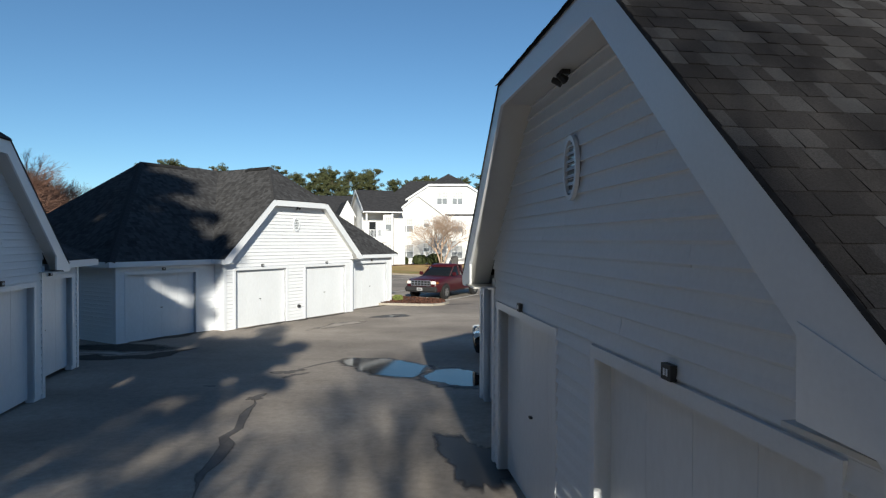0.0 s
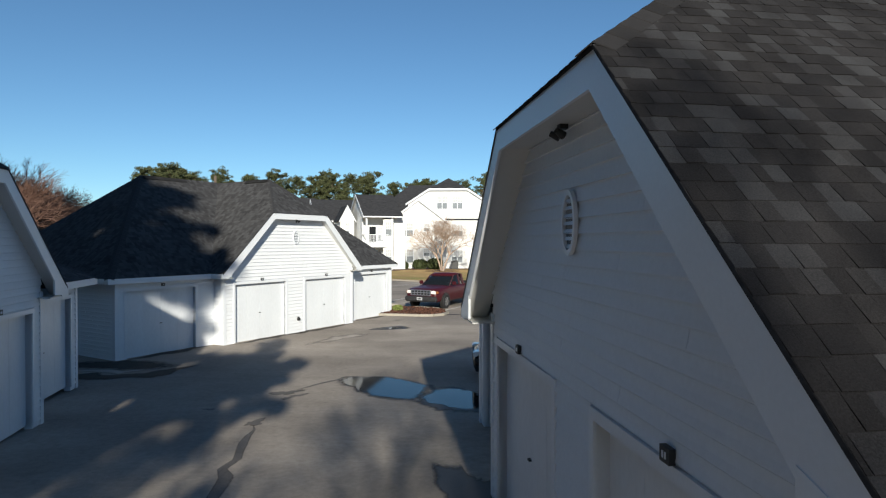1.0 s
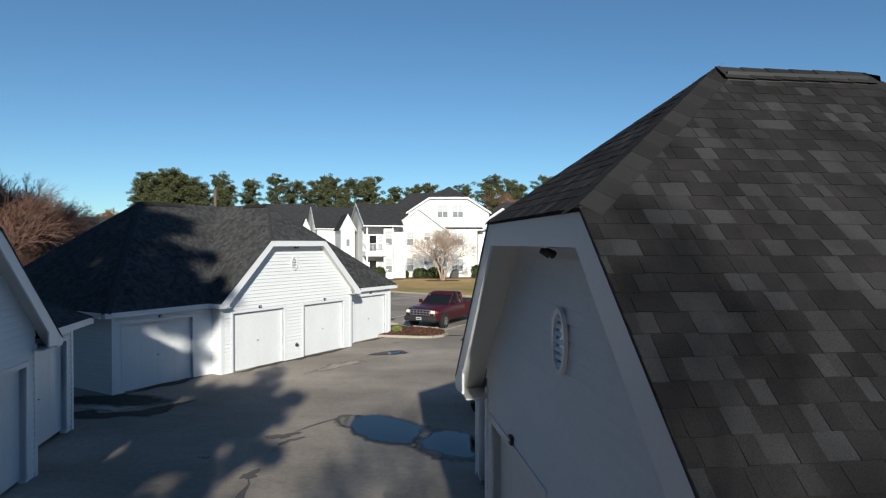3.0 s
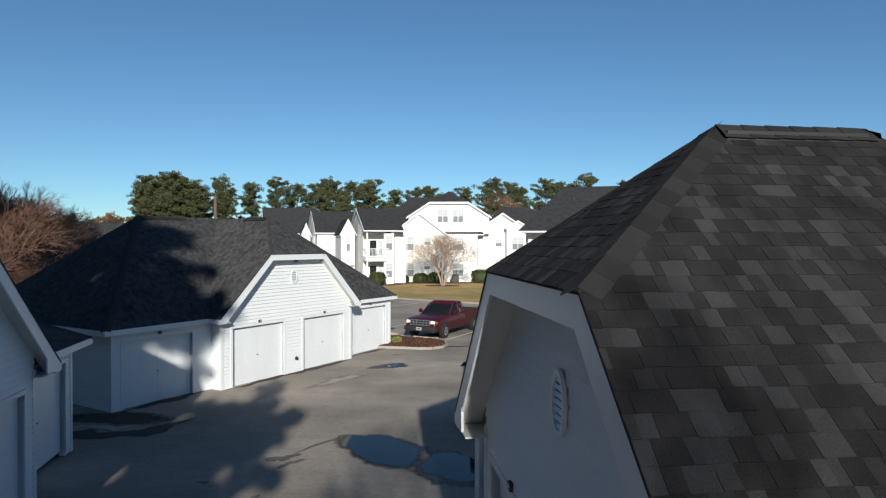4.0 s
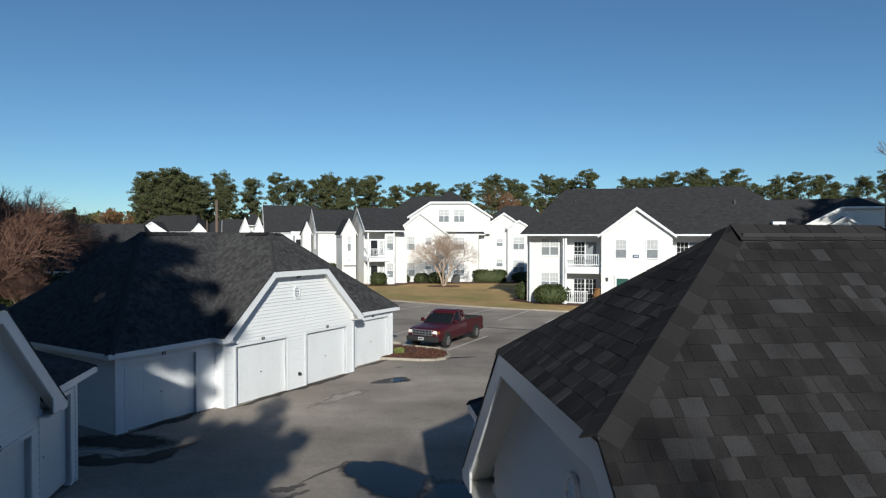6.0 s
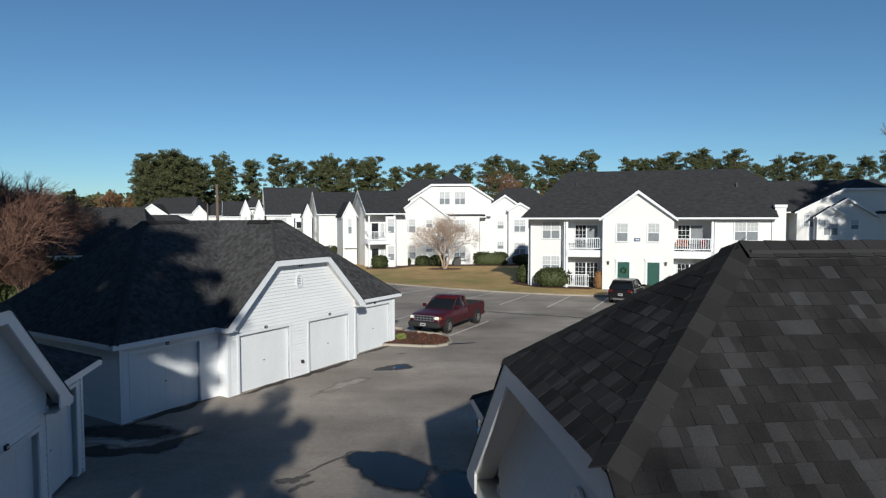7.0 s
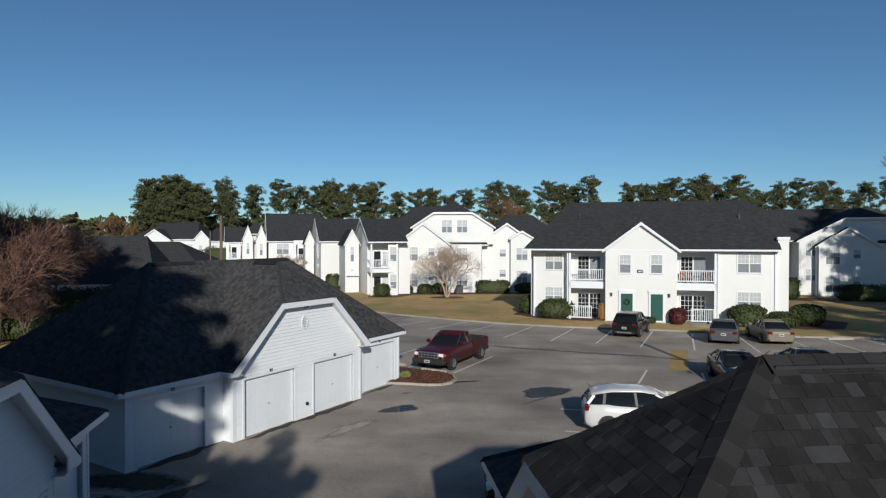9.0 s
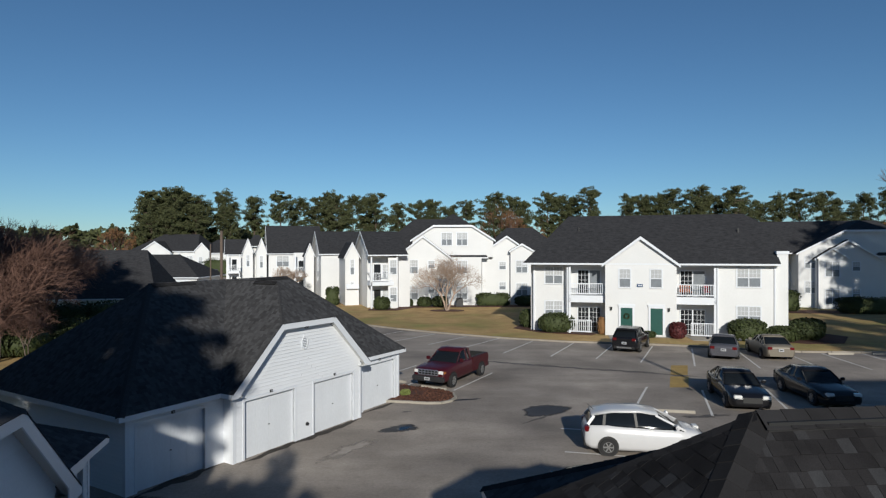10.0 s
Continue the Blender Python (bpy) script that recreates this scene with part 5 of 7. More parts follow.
# ---- planting islands ----
def island(pts, label, kerb_on=True):
    n = len(pts)
    cx, cy = sum(p[0] for p in pts) / n, sum(p[1] for p in pts) / n
    bm = bmesh.new()
    rim = [bm.verts.new((x, y, gz(x, y) + 0.10)) for x, y in pts]
    inner = [bm.verts.new((cx + (x - cx) * 0.5, cy + (y - cy) * 0.5, gz(x, y) + 0.17)) for x, y in pts]
    mid = bm.verts.new((cx, cy, gz(cx, cy) + 0.19))
    for k in range(n):
        bm.faces.new((rim[k], rim[(k + 1) % n], inner[(k + 1) % n], inner[k]))
        bm.faces.new((inner[k], inner[(k + 1) % n], mid))
    rng = random.Random(n)
    for k in range(700):
        t, u = rng.random(), rng.random()
        i = rng.randrange(n)
        p = Vector((cx, cy, 0)).lerp(Vector((*pts[i], 0)).lerp(Vector((*pts[(i + 1) % n], 0)), t), math.sqrt(u) * 0.95)
        leaf_quad(bm, Vector((p.x, p.y, gz(p.x, p.y) + 0.19 - 0.08 * u)), 0.12, rng)
    isl = tagged(part("planting_island", bm, "mulch"), label, "planting bed", "", "structure")
    if kerb_on:
        for (x0, y0), (x1, y1) in zip(pts[:7], pts[1:7]):
            bm = bmesh.new()
            z = gz(x0, y0)
            bar(bm, (x0, y0, z + 0.04), (x1, y1, z + 0.04), 0.14, 0.13)
            part("kerb_stone", bm, "concrete", isl)
    return isl


ARC = [(-4.0, 29.75), (-2.73, 29.6), (-1.76, 29.4), (-1.1, 29.45), (-0.65, 29.85), (-0.45, 30.5), (-0.6, 31.4), (-1.2, 32.0), (-2.3, 32.6), (-3.9, 33.4)]
island(ARC, "brown mulch planting island with rounded concrete kerb")


def wheel_stop(a, b):
    a, b = Vector((*a, 0)), Vector((*b, 0))
    bm = bmesh.new()
    d = (b - a).normalized()
    s = d.cross(Vector((0, 0, 1)))
    prof = ((-0.09, 0.0), (-0.055, 0.12), (0.055, 0.12), (0.09, 0.0))
    A = [bm.verts.new(a + s * x + Vector((0, 0, z + gz(a.x, a.y)))) for x, z in prof]
    B = [bm.verts.new(b + s * x + Vector((0, 0, z + gz(a.x, a.y)))) for x, z in prof]
    for k in range(3):
        bm.faces.new((A[k], A[k + 1], B[k + 1], B[k]))
    bm.faces.new(A[::-1])
    bm.faces.new(B)
    tagged(part("wheel_stop", finish(bm), "concrete"), "pale concrete wheel stop on asphalt", "wheel stop", "wheel stops")


for a, b in (((-2.25, 32.95), (-0.95, 32.25)), ((-3.9, 34.4), (-3.2, 33.95)), ((8.4, 28.4), (10.2, 28.1)), ((24.9, 43.7), (26.6, 43.7)), ((27.9, 43.7), (29.6, 43.7))):
    wheel_stop(a, b)


# ---- cars ----
def loft(stations, ring, name, mat, parent, label="", smooth=True):
    """A skin through cross sections; ring(s) gives the section's points."""
    bm = bmesh.new()
    rows = [[bm.verts.new(p) for p in ring(s)] for s in stations]
    n = len(rows[0])
    for a, b in zip(rows, rows[1:]):
        for k in range(n):
            bm.faces.new((a[k], a[(k + 1) % n], b[(k + 1) % n], b[k]))
    bm.faces.new(rows[0][::-1])
    bm.faces.new(rows[-1])
    ob = part(name, finish(bm), mat, parent, label, smooth)
    for p in ob.data.polygons[-2:]:      # flat ends
        p.use_smooth = False
    return ob


def body_ring(s):
    y, zb, zt, w = s
    c = min(0.16, (zt - zb) * 0.3)
    h = [(w * 0.90, zb), (w * 0.985, zb + c * 0.8), (w, (zb + zt) / 2), (w * 0.97, zt - c * 0.55), (w * 0.88, zt - 0.01), (w * 0.45, zt + 0.02)]
    return [(x, y, z) for x, z in h] + [(-x, y, z) for x, z in h[::-1]]


def wheel(parent, x, y, r, w=0.22):
    s = 1 if x > 0 else -1
    bm = bmesh.new()
    n = 24
    prof = ((0.60, 0.0), (0.94, 0.0), (1.0, 0.12), (1.0, 0.88), (0.94, 1.0), (0.60, 1.0))
    rows = [[bm.verts.new((x + s * (k - 0.5) * w, y + r * q * math.cos(2 * math.pi * i / n), r + r * q * math.sin(2 * math.pi * i / n))) for i in range(n)] for q, k in prof]
    for a, b in zip(rows, rows[1:] + rows[:1]):
        for i in range(n):
            bm.faces.new((a[i], a[(i + 1) % n], b[(i + 1) % n], b[i]))
    wl = part("wheel", finish(bm), "tyre", parent, "black rubber tyre")
    bm = bmesh.new()
    xo = x + s * 0.40 * w
    for i in range(6):
        a = 2 * math.pi * i / 6
        bar(bm, (xo, y, r), (xo, y + r * 0.6 * math.cos(a), r + r * 0.6 * math.sin(a)), 0.04, 0.07, (1, 0, 0))
    bmesh.ops.create_cone(bm, cap_ends=True, segments=16, radius1=r * 0.16, radius2=r * 0.16, depth=0.05, matrix=pose(xo, y, r, 0, 90, 0))
    rim = [[bm.verts.new((x + s * k * w, y + r * q * math.cos(2 * math.pi * i / n), r + r * q * math.sin(2 * math.pi * i / n))) for i in range(n)] for q, k in ((0.62, 0.46), (0.55, 0.46), (0.55, 0.2))]
    for a, b in zip(rim, rim[1:]):
        for i in range(n):
            bm.faces.new((a[i], a[(i + 1) % n], b[(i + 1) % n], b[i]))
    part("rim", finish(bm), "alloy", wl, "silver alloy rim")
    bm = bmesh.new()
    bmesh.ops.create_cone(bm, cap_ends=True, segments=20, radius1=r * 0.56, radius2=r * 0.56, depth=0.02, matrix=pose(x + s * 0.1 * w, y, r, 0, 90, 0))
    part("brake_disc", bm, "dark", wl)


def mirrored_pair(name, mat, parent, dims, label=""):
    for s in (-1, 1):
        x0, y0, z0, x1, y1, z1 = dims
        a, b = sorted((s * x0, s * x1))
        bm = boxes((a, y0, z0, b, y1, z1))
        bmesh.ops.bevel(bm, geom=bm.edges[:], offset=min(0.03, (z1 - z0) * 0.2), segments=2, affect="EDGES")
        part(name, bm, mat, parent, label)


def car(m, paint, label, kind, plate_front=False):
    """A parked car; its nose points to local -y."""
    c = thing("car", m, label, "car", "parked cars")
    if kind == "sedan":
        Ln, W, r, f_ax, r_ax = 4.85, 0.92, 0.33, -1.45, 1.40
        body = [(-2.42, 0.36, 0.58, 0.70), (-2.36, 0.24, 0.70, 0.80), (-2.0, 0.18, 0.80, 0.89), (-1.2, 0.18, 0.90, W), (-0.6, 0.18, 0.95, W), (1.3, 0.18, 0.98, W), (1.9, 0.20, 1.00, 0.90), (2.35, 0.26, 0.97, 0.84), (2.43, 0.40, 0.80, 0.76)]
        cab = [(-0.85, 0.93, 0.95, 0.80, 0.78), (-0.15, 0.95, 1.37, 0.82, 0.66), (0.25, 0.96, 1.44, 0.82, 0.64), (1.0, 0.97, 1.41, 0.82, 0.63), (1.75, 0.99, 1.01, 0.80, 0.74)]
        roof = [(-0.22, 1.37, 0.62), (0.25, 1.445, 0.63), (1.05, 1.41, 0.61)]
        lz, tz = 0.66, 0.84
    elif kind == "suv":
        Ln, W, r, f_ax, r_ax = 4.5, 0.91, 0.36, -1.35, 1.30
        body = [(-2.25, 0.42, 0.72, 0.72), (-2.18, 0.30, 0.90, 0.82), (-1.8, 0.24, 1.00, 0.89), (-1.0, 0.24, 1.05, W), (0.8, 0.24, 1.08, W), (1.7, 0.25, 1.10, W), (2.15, 0.30, 1.08, 0.88), (2.24, 0.42, 0.98, 0.82)]
        cab = [(-1.0, 1.03, 1.06, 0.82, 0.80), (-0.3, 1.06, 1.58, 0.84, 0.68), (0.2, 1.07, 1.66, 0.84, 0.67), (1.6, 1.08, 1.63, 0.83, 0.66), (2.12, 1.09, 1.12, 0.80, 0.74)]
        roof = [(-0.35, 1.585, 0.65), (0.2, 1.67, 0.66), (1.68, 1.64, 0.65), (1.85, 1.60, 0.62)]
        lz, tz = 0.82, 0.98
    else:
        Ln, W, r, f_ax, r_ax = 4.15, 0.85, 0.31, -1.32, 1.28
        body = [(-2.07, 0.36, 0.60, 0.62), (-2.0, 0.22, 0.76, 0.74), (-1.65, 0.18, 0.90, 0.82), (-1.1, 0.18, 0.98, W), (0.5, 0.18, 1.03, W), (1.3, 0.19, 1.06, W), (1.85, 0.22, 1.05, 0.82), (2.04, 0.30, 0.98, 0.76), (2.09, 0.42, 0.80, 0.70)]
        cab = [(-1.35, 0.95, 0.97, 0.76, 0.74), (-0.35, 1.0, 1.46, 0.78, 0.62), (0.15, 1.02, 1.53, 0.78, 0.61), (1.1, 1.04, 1.50, 0.77, 0.60), (1.75, 1.05, 1.36, 0.74, 0.58), (1.98, 1.05, 1.08, 0.72, 0.64)]
        roof = [(-0.45, 1.455, 0.60), (0.15, 1.54, 0.61), (1.15, 1.51, 0.60), (1.85, 1.37, 0.57)]
        lz, tz = 0.74, 0.95
    # wheel arches are dark hollows set into the flanks
    loft(body, body_ring, "body", paint, c)
    ring = lambda s: [(s[3], s[0], s[1] - 0.03), (s[3] * 0.98, s[0], s[1] + 0.02), (s[4], s[0], s[2] - 0.03), (s[4] * 0.82, s[0], s[2]), (-s[4] * 0.82, s[0], s[2]), (-s[4], s[0], s[2] - 0.03), (-s[3] * 0.98, s[0], s[1] + 0.02), (-s[3], s[0], s[1] - 0.03)]
    glass = loft(cab, ring, "cabin_glass", "carglass", c, "dark tinted car glass")
    loft(roof, lambda s: [(s[2] * 1.03, s[0], s[1] - 0.045), (s[2], s[0], s[1] + 0.005), (s[2] * 0.5, s[0], s[1] + 0.022), (-s[2] * 0.5, s[0], s[1] + 0.022), (-s[2], s[0], s[1] + 0.005), (-s[2] * 1.03, s[0], s[1] - 0.045)], "roof", paint, c)
    # pillars
    def lerp_cab(y):
        for a, b in zip(cab, cab[1:]):
            if a[0] <= y <= b[0]:
                k = (y - a[0]) / (b[0] - a[0])
                return [p + (q - p) * k for p, q in zip(a, b)]
        return cab[-1]
    for s in (-1, 1):
        for y0, y1, w in ((cab[0][0], cab[1][0], 0.07), (cab[2][0] + 0.15, cab[2][0] + 0.2, 0.09), (cab[-2][0] * 0.8 + cab[2][0] * 0.2, cab[-2][0] * 0.8 + cab[2][0] * 0.2 - 0.05, 0.10), (cab[-1][0], cab[-2][0], 0.10)):
            a, b = lerp_cab(y0), lerp_cab(y1)
            bm = bmesh.new()
            bar(bm, (s * (a[3] + 0.004), y0, a[1]), (s * (b[4] + 0.006), y1, b[2] - 0.03), w, 0.03, (s, 0, 0.2))
            part("pillar", bm, "dark" if y0 == cab[2][0] + 0.15 or (kind == "hatch" and w == 0.10 and y0 != cab[-1][0]) else paint, c)
    for x in (-W + 0.10, W - 0.10):
        for y in (f_ax, r_ax):
            bm = bmesh.new()
            s = 1 if x > 0 else -1
            bmesh.ops.create_cone(bm, cap_ends=True, segments=20, radius1=r * 1.17, radius2=r * 1.17, depth=0.12, matrix=pose(s * (W - 0.045), y, r + 0.02, 0, 90, 0))
            part("wheel_arch", bm, "dark", c)
            wheel(c, s * (W - 0.07), y, r)
    mirrored_pair("headlight", "lampglass", c, (0.42, -Ln / 2 - 0.0, lz - 0.07, 0.78, -Ln / 2 + 0.22, lz + 0.08), "clear headlight")
    mirrored_pair("tail_light", "redlamp", c, (0.50, Ln / 2 - 0.16, tz - 0.14, 0.80, Ln / 2 + 0.01, tz + 0.06), "red tail light")
    mirrored_pair("side_mirror", paint, c, (W + 0.0, cab[0][0] + 0.25, 0.95 if kind == "sedan" else 1.03, W + 0.20, cab[0][0] + 0.38, 1.10 if kind == "sedan" else 1.20))
    part("grille", boxes((-0.40, -Ln / 2 - 0.005, 0.42, 0.40, -Ln / 2 + 0.1, lz)), "dark", c)
    part("rear_bumper", boxes((-0.70, Ln / 2 - 0.08, 0.30, 0.70, Ln / 2 + 0.03, 0.48)), "dark" if kind != "sedan" else paint, c)
    np_ = part("number_plate", boxes((-0.16, Ln / 2 + 0.0, 0.62, 0.16, Ln / 2 + 0.035, 0.78)), "platewhite", c, "white number plate")
    part("plate_bar", boxes((-0.11, Ln / 2 + 0.036, 0.67, 0.11, Ln / 2 + 0.039, 0.73)), "dark", np_)
    if kind == "suv":
        part("bumper_trim", boxes((-0.5, Ln / 2 + 0.005, 0.34, 0.5, Ln / 2 + 0.04, 0.43)), "alloy", c, "silver rear skid trim")
    if kind == "hatch":
        bm = bmesh.new()
        bar(bm, (0, 1.7, 1.40), (0, 1.95, 1.62), 0.015, 0.015)
        part("antenna", bm, "dark", c)
    return c


def pickup(m, label):
    c = thing("pickup_truck", m, label, "truck", "parked cars")
    W, r = 0.98, 0.37
    f_ax, r_ax = -1.78, 1.72
    body = [(-2.72, 0.50, 0.92, 0.80), (-2.66, 0.38, 1.00, 0.90), (-2.45, 0.36, 1.06, 0.945), (-2.0, 0.35, 1.11, 0.97), (-1.2, 0.34, 1.16, W), (-0.9, 0.34, 1.17, W), (0.52, 0.36, 1.17, W), (0.55, 0.36, 1.17, W)]
    loft(body, body_ring, "body", "red", c)
    cab = [(-1.22, 1.12, 1.18, 0.84, 0.82), (-0.36, 1.13, 1.68, 0.86, 0.70), (-0.02, 1.13, 1.77, 0.86, 0.69), (0.45, 1.13, 1.75, 0.86, 0.68), (0.56, 1.13, 1.68, 0.85, 0.68)]
    loft(cab, lambda s: [(s[3], s[0], s[1] - 0.03), (s[3] * 0.98, s[0], s[1] + 0.02), (s[4], s[0], s[2] - 0.03), (s[4] * 0.85, s[0], s[2]), (-s[4] * 0.85, s[0], s[2]), (-s[4], s[0], s[2] - 0.03), (-s[3] * 0.98, s[0], s[1] + 0.02), (-s[3], s[0], s[1] - 0.03)], "cabin_glass", "carglass", c, "dark cab glass")
    loft([(-0.46, 1.69, 0.68), (-0.05, 1.785, 0.69), (0.48, 1.765, 0.68), (0.58, 1.69, 0.68)], lambda s: [(s[2] * 1.03, s[0], s[1] - 0.06), (s[2], s[0], s[1] + 0.005), (s[2] * 0.5, s[0], s[1] + 0.02), (-s[2] * 0.5, s[0], s[1] + 0.02), (-s[2], s[0], s[1] + 0.005), (-s[2] * 1.03, s[0], s[1] - 0.06)], "roof", "red", c)
    for s in (-1, 1):
        for (y0, z0, x0), (y1, z1, x1), w in (((-1.15, 1.13, 0.845), (-0.44, 1.67, 0.71), 0.055), ((0.08, 1.12, 0.87), (0.05, 1.74, 0.70), 0.13), ((0.52, 1.12, 0.87), (0.50, 1.72, 0.70), 0.16)):
            bm = bmesh.new()
            bar(bm, (s * x0, y0, z0), (s * x1, y1, z1), w, 0.03, (s, 0, 0.2))
            part("pillar", bm, "red", c)
    # open bed
    part("bed_liner", boxes((-0.785, 0.66, 0.66, -0.80, 2.60, 1.225), (0.785, 0.66, 0.66, 0.80, 2.60, 1.225), (-0.785, 2.585, 0.66, 0.785, 2.60, 1.215), (-0.785, 0.66, 0.66, 0.785, 0.675, 1.215),
                             (-0.90, 0.60, 1.203, -0.80, 2.64, 1.215), (0.80, 0.60, 1.203, 0.90, 2.64, 1.215)), "dark", c, "black bed liner")
    part("bed_floor", boxes((-0.80, 0.60, 0.62, 0.80, 2.62, 0.68)), "dark", c)
    for s in (-1, 1):
        a, b = sorted((s * 0.80, s * 0.97))
        bm = boxes((a, 0.58, 0.42, b, 2.66, 1.20))
        bmesh.ops.bevel(bm, geom=bm.edges[:], offset=0.035, segments=2, affect="EDGES")
        part("bed_side", bm, "red", c)
    for nm, y0, y1 in (("bed_front", 0.58, 0.66), ("tailgate", 2.60, 2.68)):
        bm = boxes((-0.80, y0, 0.46, 0.80, y1, 1.19))
        bmesh.ops.bevel(bm, geom=bm.edges[:], offset=0.02, segments=2, affect="EDGES")
        part(nm, bm, "red", c)
    bm = boxes((-0.95, -2.84, 0.40, 0.95, -2.60, 0.68))
    bmesh.ops.bevel(bm, geom=bm.edges[:], offset=0.06, segments=3, affect="EDGES")
    bp = part("front_bumper", bm, "bumper", c, "dark grey front bumper")
    npl = part("number_plate", boxes((-0.16, -2.885, 0.48, 0.16, -2.86, 0.63)), "platewhite", bp, "white number plate")
    part("plate_bar", boxes((-0.11, -2.89, 0.53, 0.11, -2.886, 0.58)), "dark", npl)
    part("rear_bumper", boxes((-0.92, 2.66, 0.44, 0.92, 2.84, 0.62)), "bumper", c)
    gr = part("grille", boxes((-0.58, -2.74, 0.74, 0.58, -2.66, 1.00)), "dark", c, "chrome-barred black grille")
    bm = boxes((-0.60, -2.77, 0.97, 0.60, -2.72, 1.01), (-0.60, -2.77, 0.72, 0.60, -2.72, 0.76), (-0.60, -2.77, 0.845, 0.60, -2.72, 0.885))
    for k in range(7):
        x = -0.57 + k * 0.19
        box(bm, x - 0.015, -2.765, 0.75, x + 0.015, -2.725, 0.98)
    part("grille_bar", bm, "chrome", gr)
    mirrored_pair("headlight", "lampglass", c, (0.58, -2.73, 0.79, 0.86, -2.50, 0.97), "clear headlight")
    mirrored_pair("indicator", "amber", c, (0.84, -2.66, 0.80, 0.93, -2.44, 0.95), "amber side lamp")
    mirrored_pair("side_mirror", "red", c, (0.92, -0.98, 1.18, 1.14, -0.86, 1.38))
    mirrored_pair("tail_light", "redlamp", c, (0.82, 2.62, 0.80, 0.975, 2.69, 1.12))
    for s in (-1, 1):
        for y in (f_ax, r_ax):
            bm = bmesh.new()
            bmesh.ops.create_cone(bm, cap_ends=True, segments=20, radius1=r * 1.2, radius2=r * 1.2, depth=0.14, matrix=pose(s * (W - 0.065), y, r + 0.03, 0, 90, 0))
            part("wheel_arch", bm, "dark", c)
            wheel(c, s * (W - 0.08), y, r, 0.25)
    return c


pickup(pose(-0.66, 35.0, 0, 0, 0, -26.7), "dark red pickup truck parked beside a mulch island")
car(pose(6.42, 23.0, 0, 0, 0, 84), "carwhite", "white hatchback parked beside the garage", "hatch")
car(pose(12.15, 45.9, 0, 0, 0, 152.6), "carblack", "black compact crossover parked facing the apartments", "suv")
car(pose(17.75, 43.4, 0, 0, 0, 157), "carsilver", "grey sedan parked facing the apartments", "sedan")
car(pose(20.75, 43.4, 0, 0, 0, 172), "cargold", "pale gold sedan parked facing the apartments", "sedan")
car(pose(13.1, 30.6, 0, 0, 0, -8), "carblack", "black sedan parked in shade", "sedan")
car(pose(17.1, 31.2, 0, 0, 0, 0), "carblack", "black sedan parked in building shade", "sedan")
car(pose(2.95, 16.5, 0.03, 0, 0, -90), "carblack", "black sedan parked at the far garage bay", "sedan")
for x, y, rz, p, k in ((-44.2, 103.6, 80, "carsilver", "sedan"), (-48.0, 108.6, 60, "carblack", "sedan"), (-49.5, 121.5, 20, "carsilver", "suv"), (-44.4, 121.5, 15, "carblack", "suv"), (-52.0, 113.0, 70, "carblack", "suv")):
    car(pose(x, y, 1.6, 0, 0, rz), p, "distant car parked before the far apartments", k)

# ---- trees and shrubs ----
def tube(bm, pts, radii, n=5):
    """A tapering limb through the points."""
    rows = []
    for k, (p, r) in enumerate(zip(pts, radii)):
        d = (pts[min(k + 1, len(pts) - 1)] - pts[max(k - 1, 0)]).normalized()
        a = d.orthogonal().normalized()
        b = d.cross(a)
        rows.append([bm.verts.new(p + (a * math.cos(6.2832 * i / n) + b * math.sin(6.2832 * i / n)) * r) for i in range(n)])
    for p, q in zip(rows, rows[1:]):
        for i in range(n):
            bm.faces.new((p[i], p[(i + 1) % n], q[(i + 1) % n], q[i]))
    bm.faces.new(rows[-1])


def needle_clump(bm, c, rx, rz, count, rng, s=0.5):
    for k in range(count):
        d = Vector((rng.gauss(0, 1), rng.gauss(0, 1), rng.gauss(0, 1))).normalized() * (rng.random() ** 0.45)
        leaf_quad(bm, c + Vector((d.x * rx, d.y * rx, d.z * rz)), s * rng.uniform(0.6, 1.3), rng)


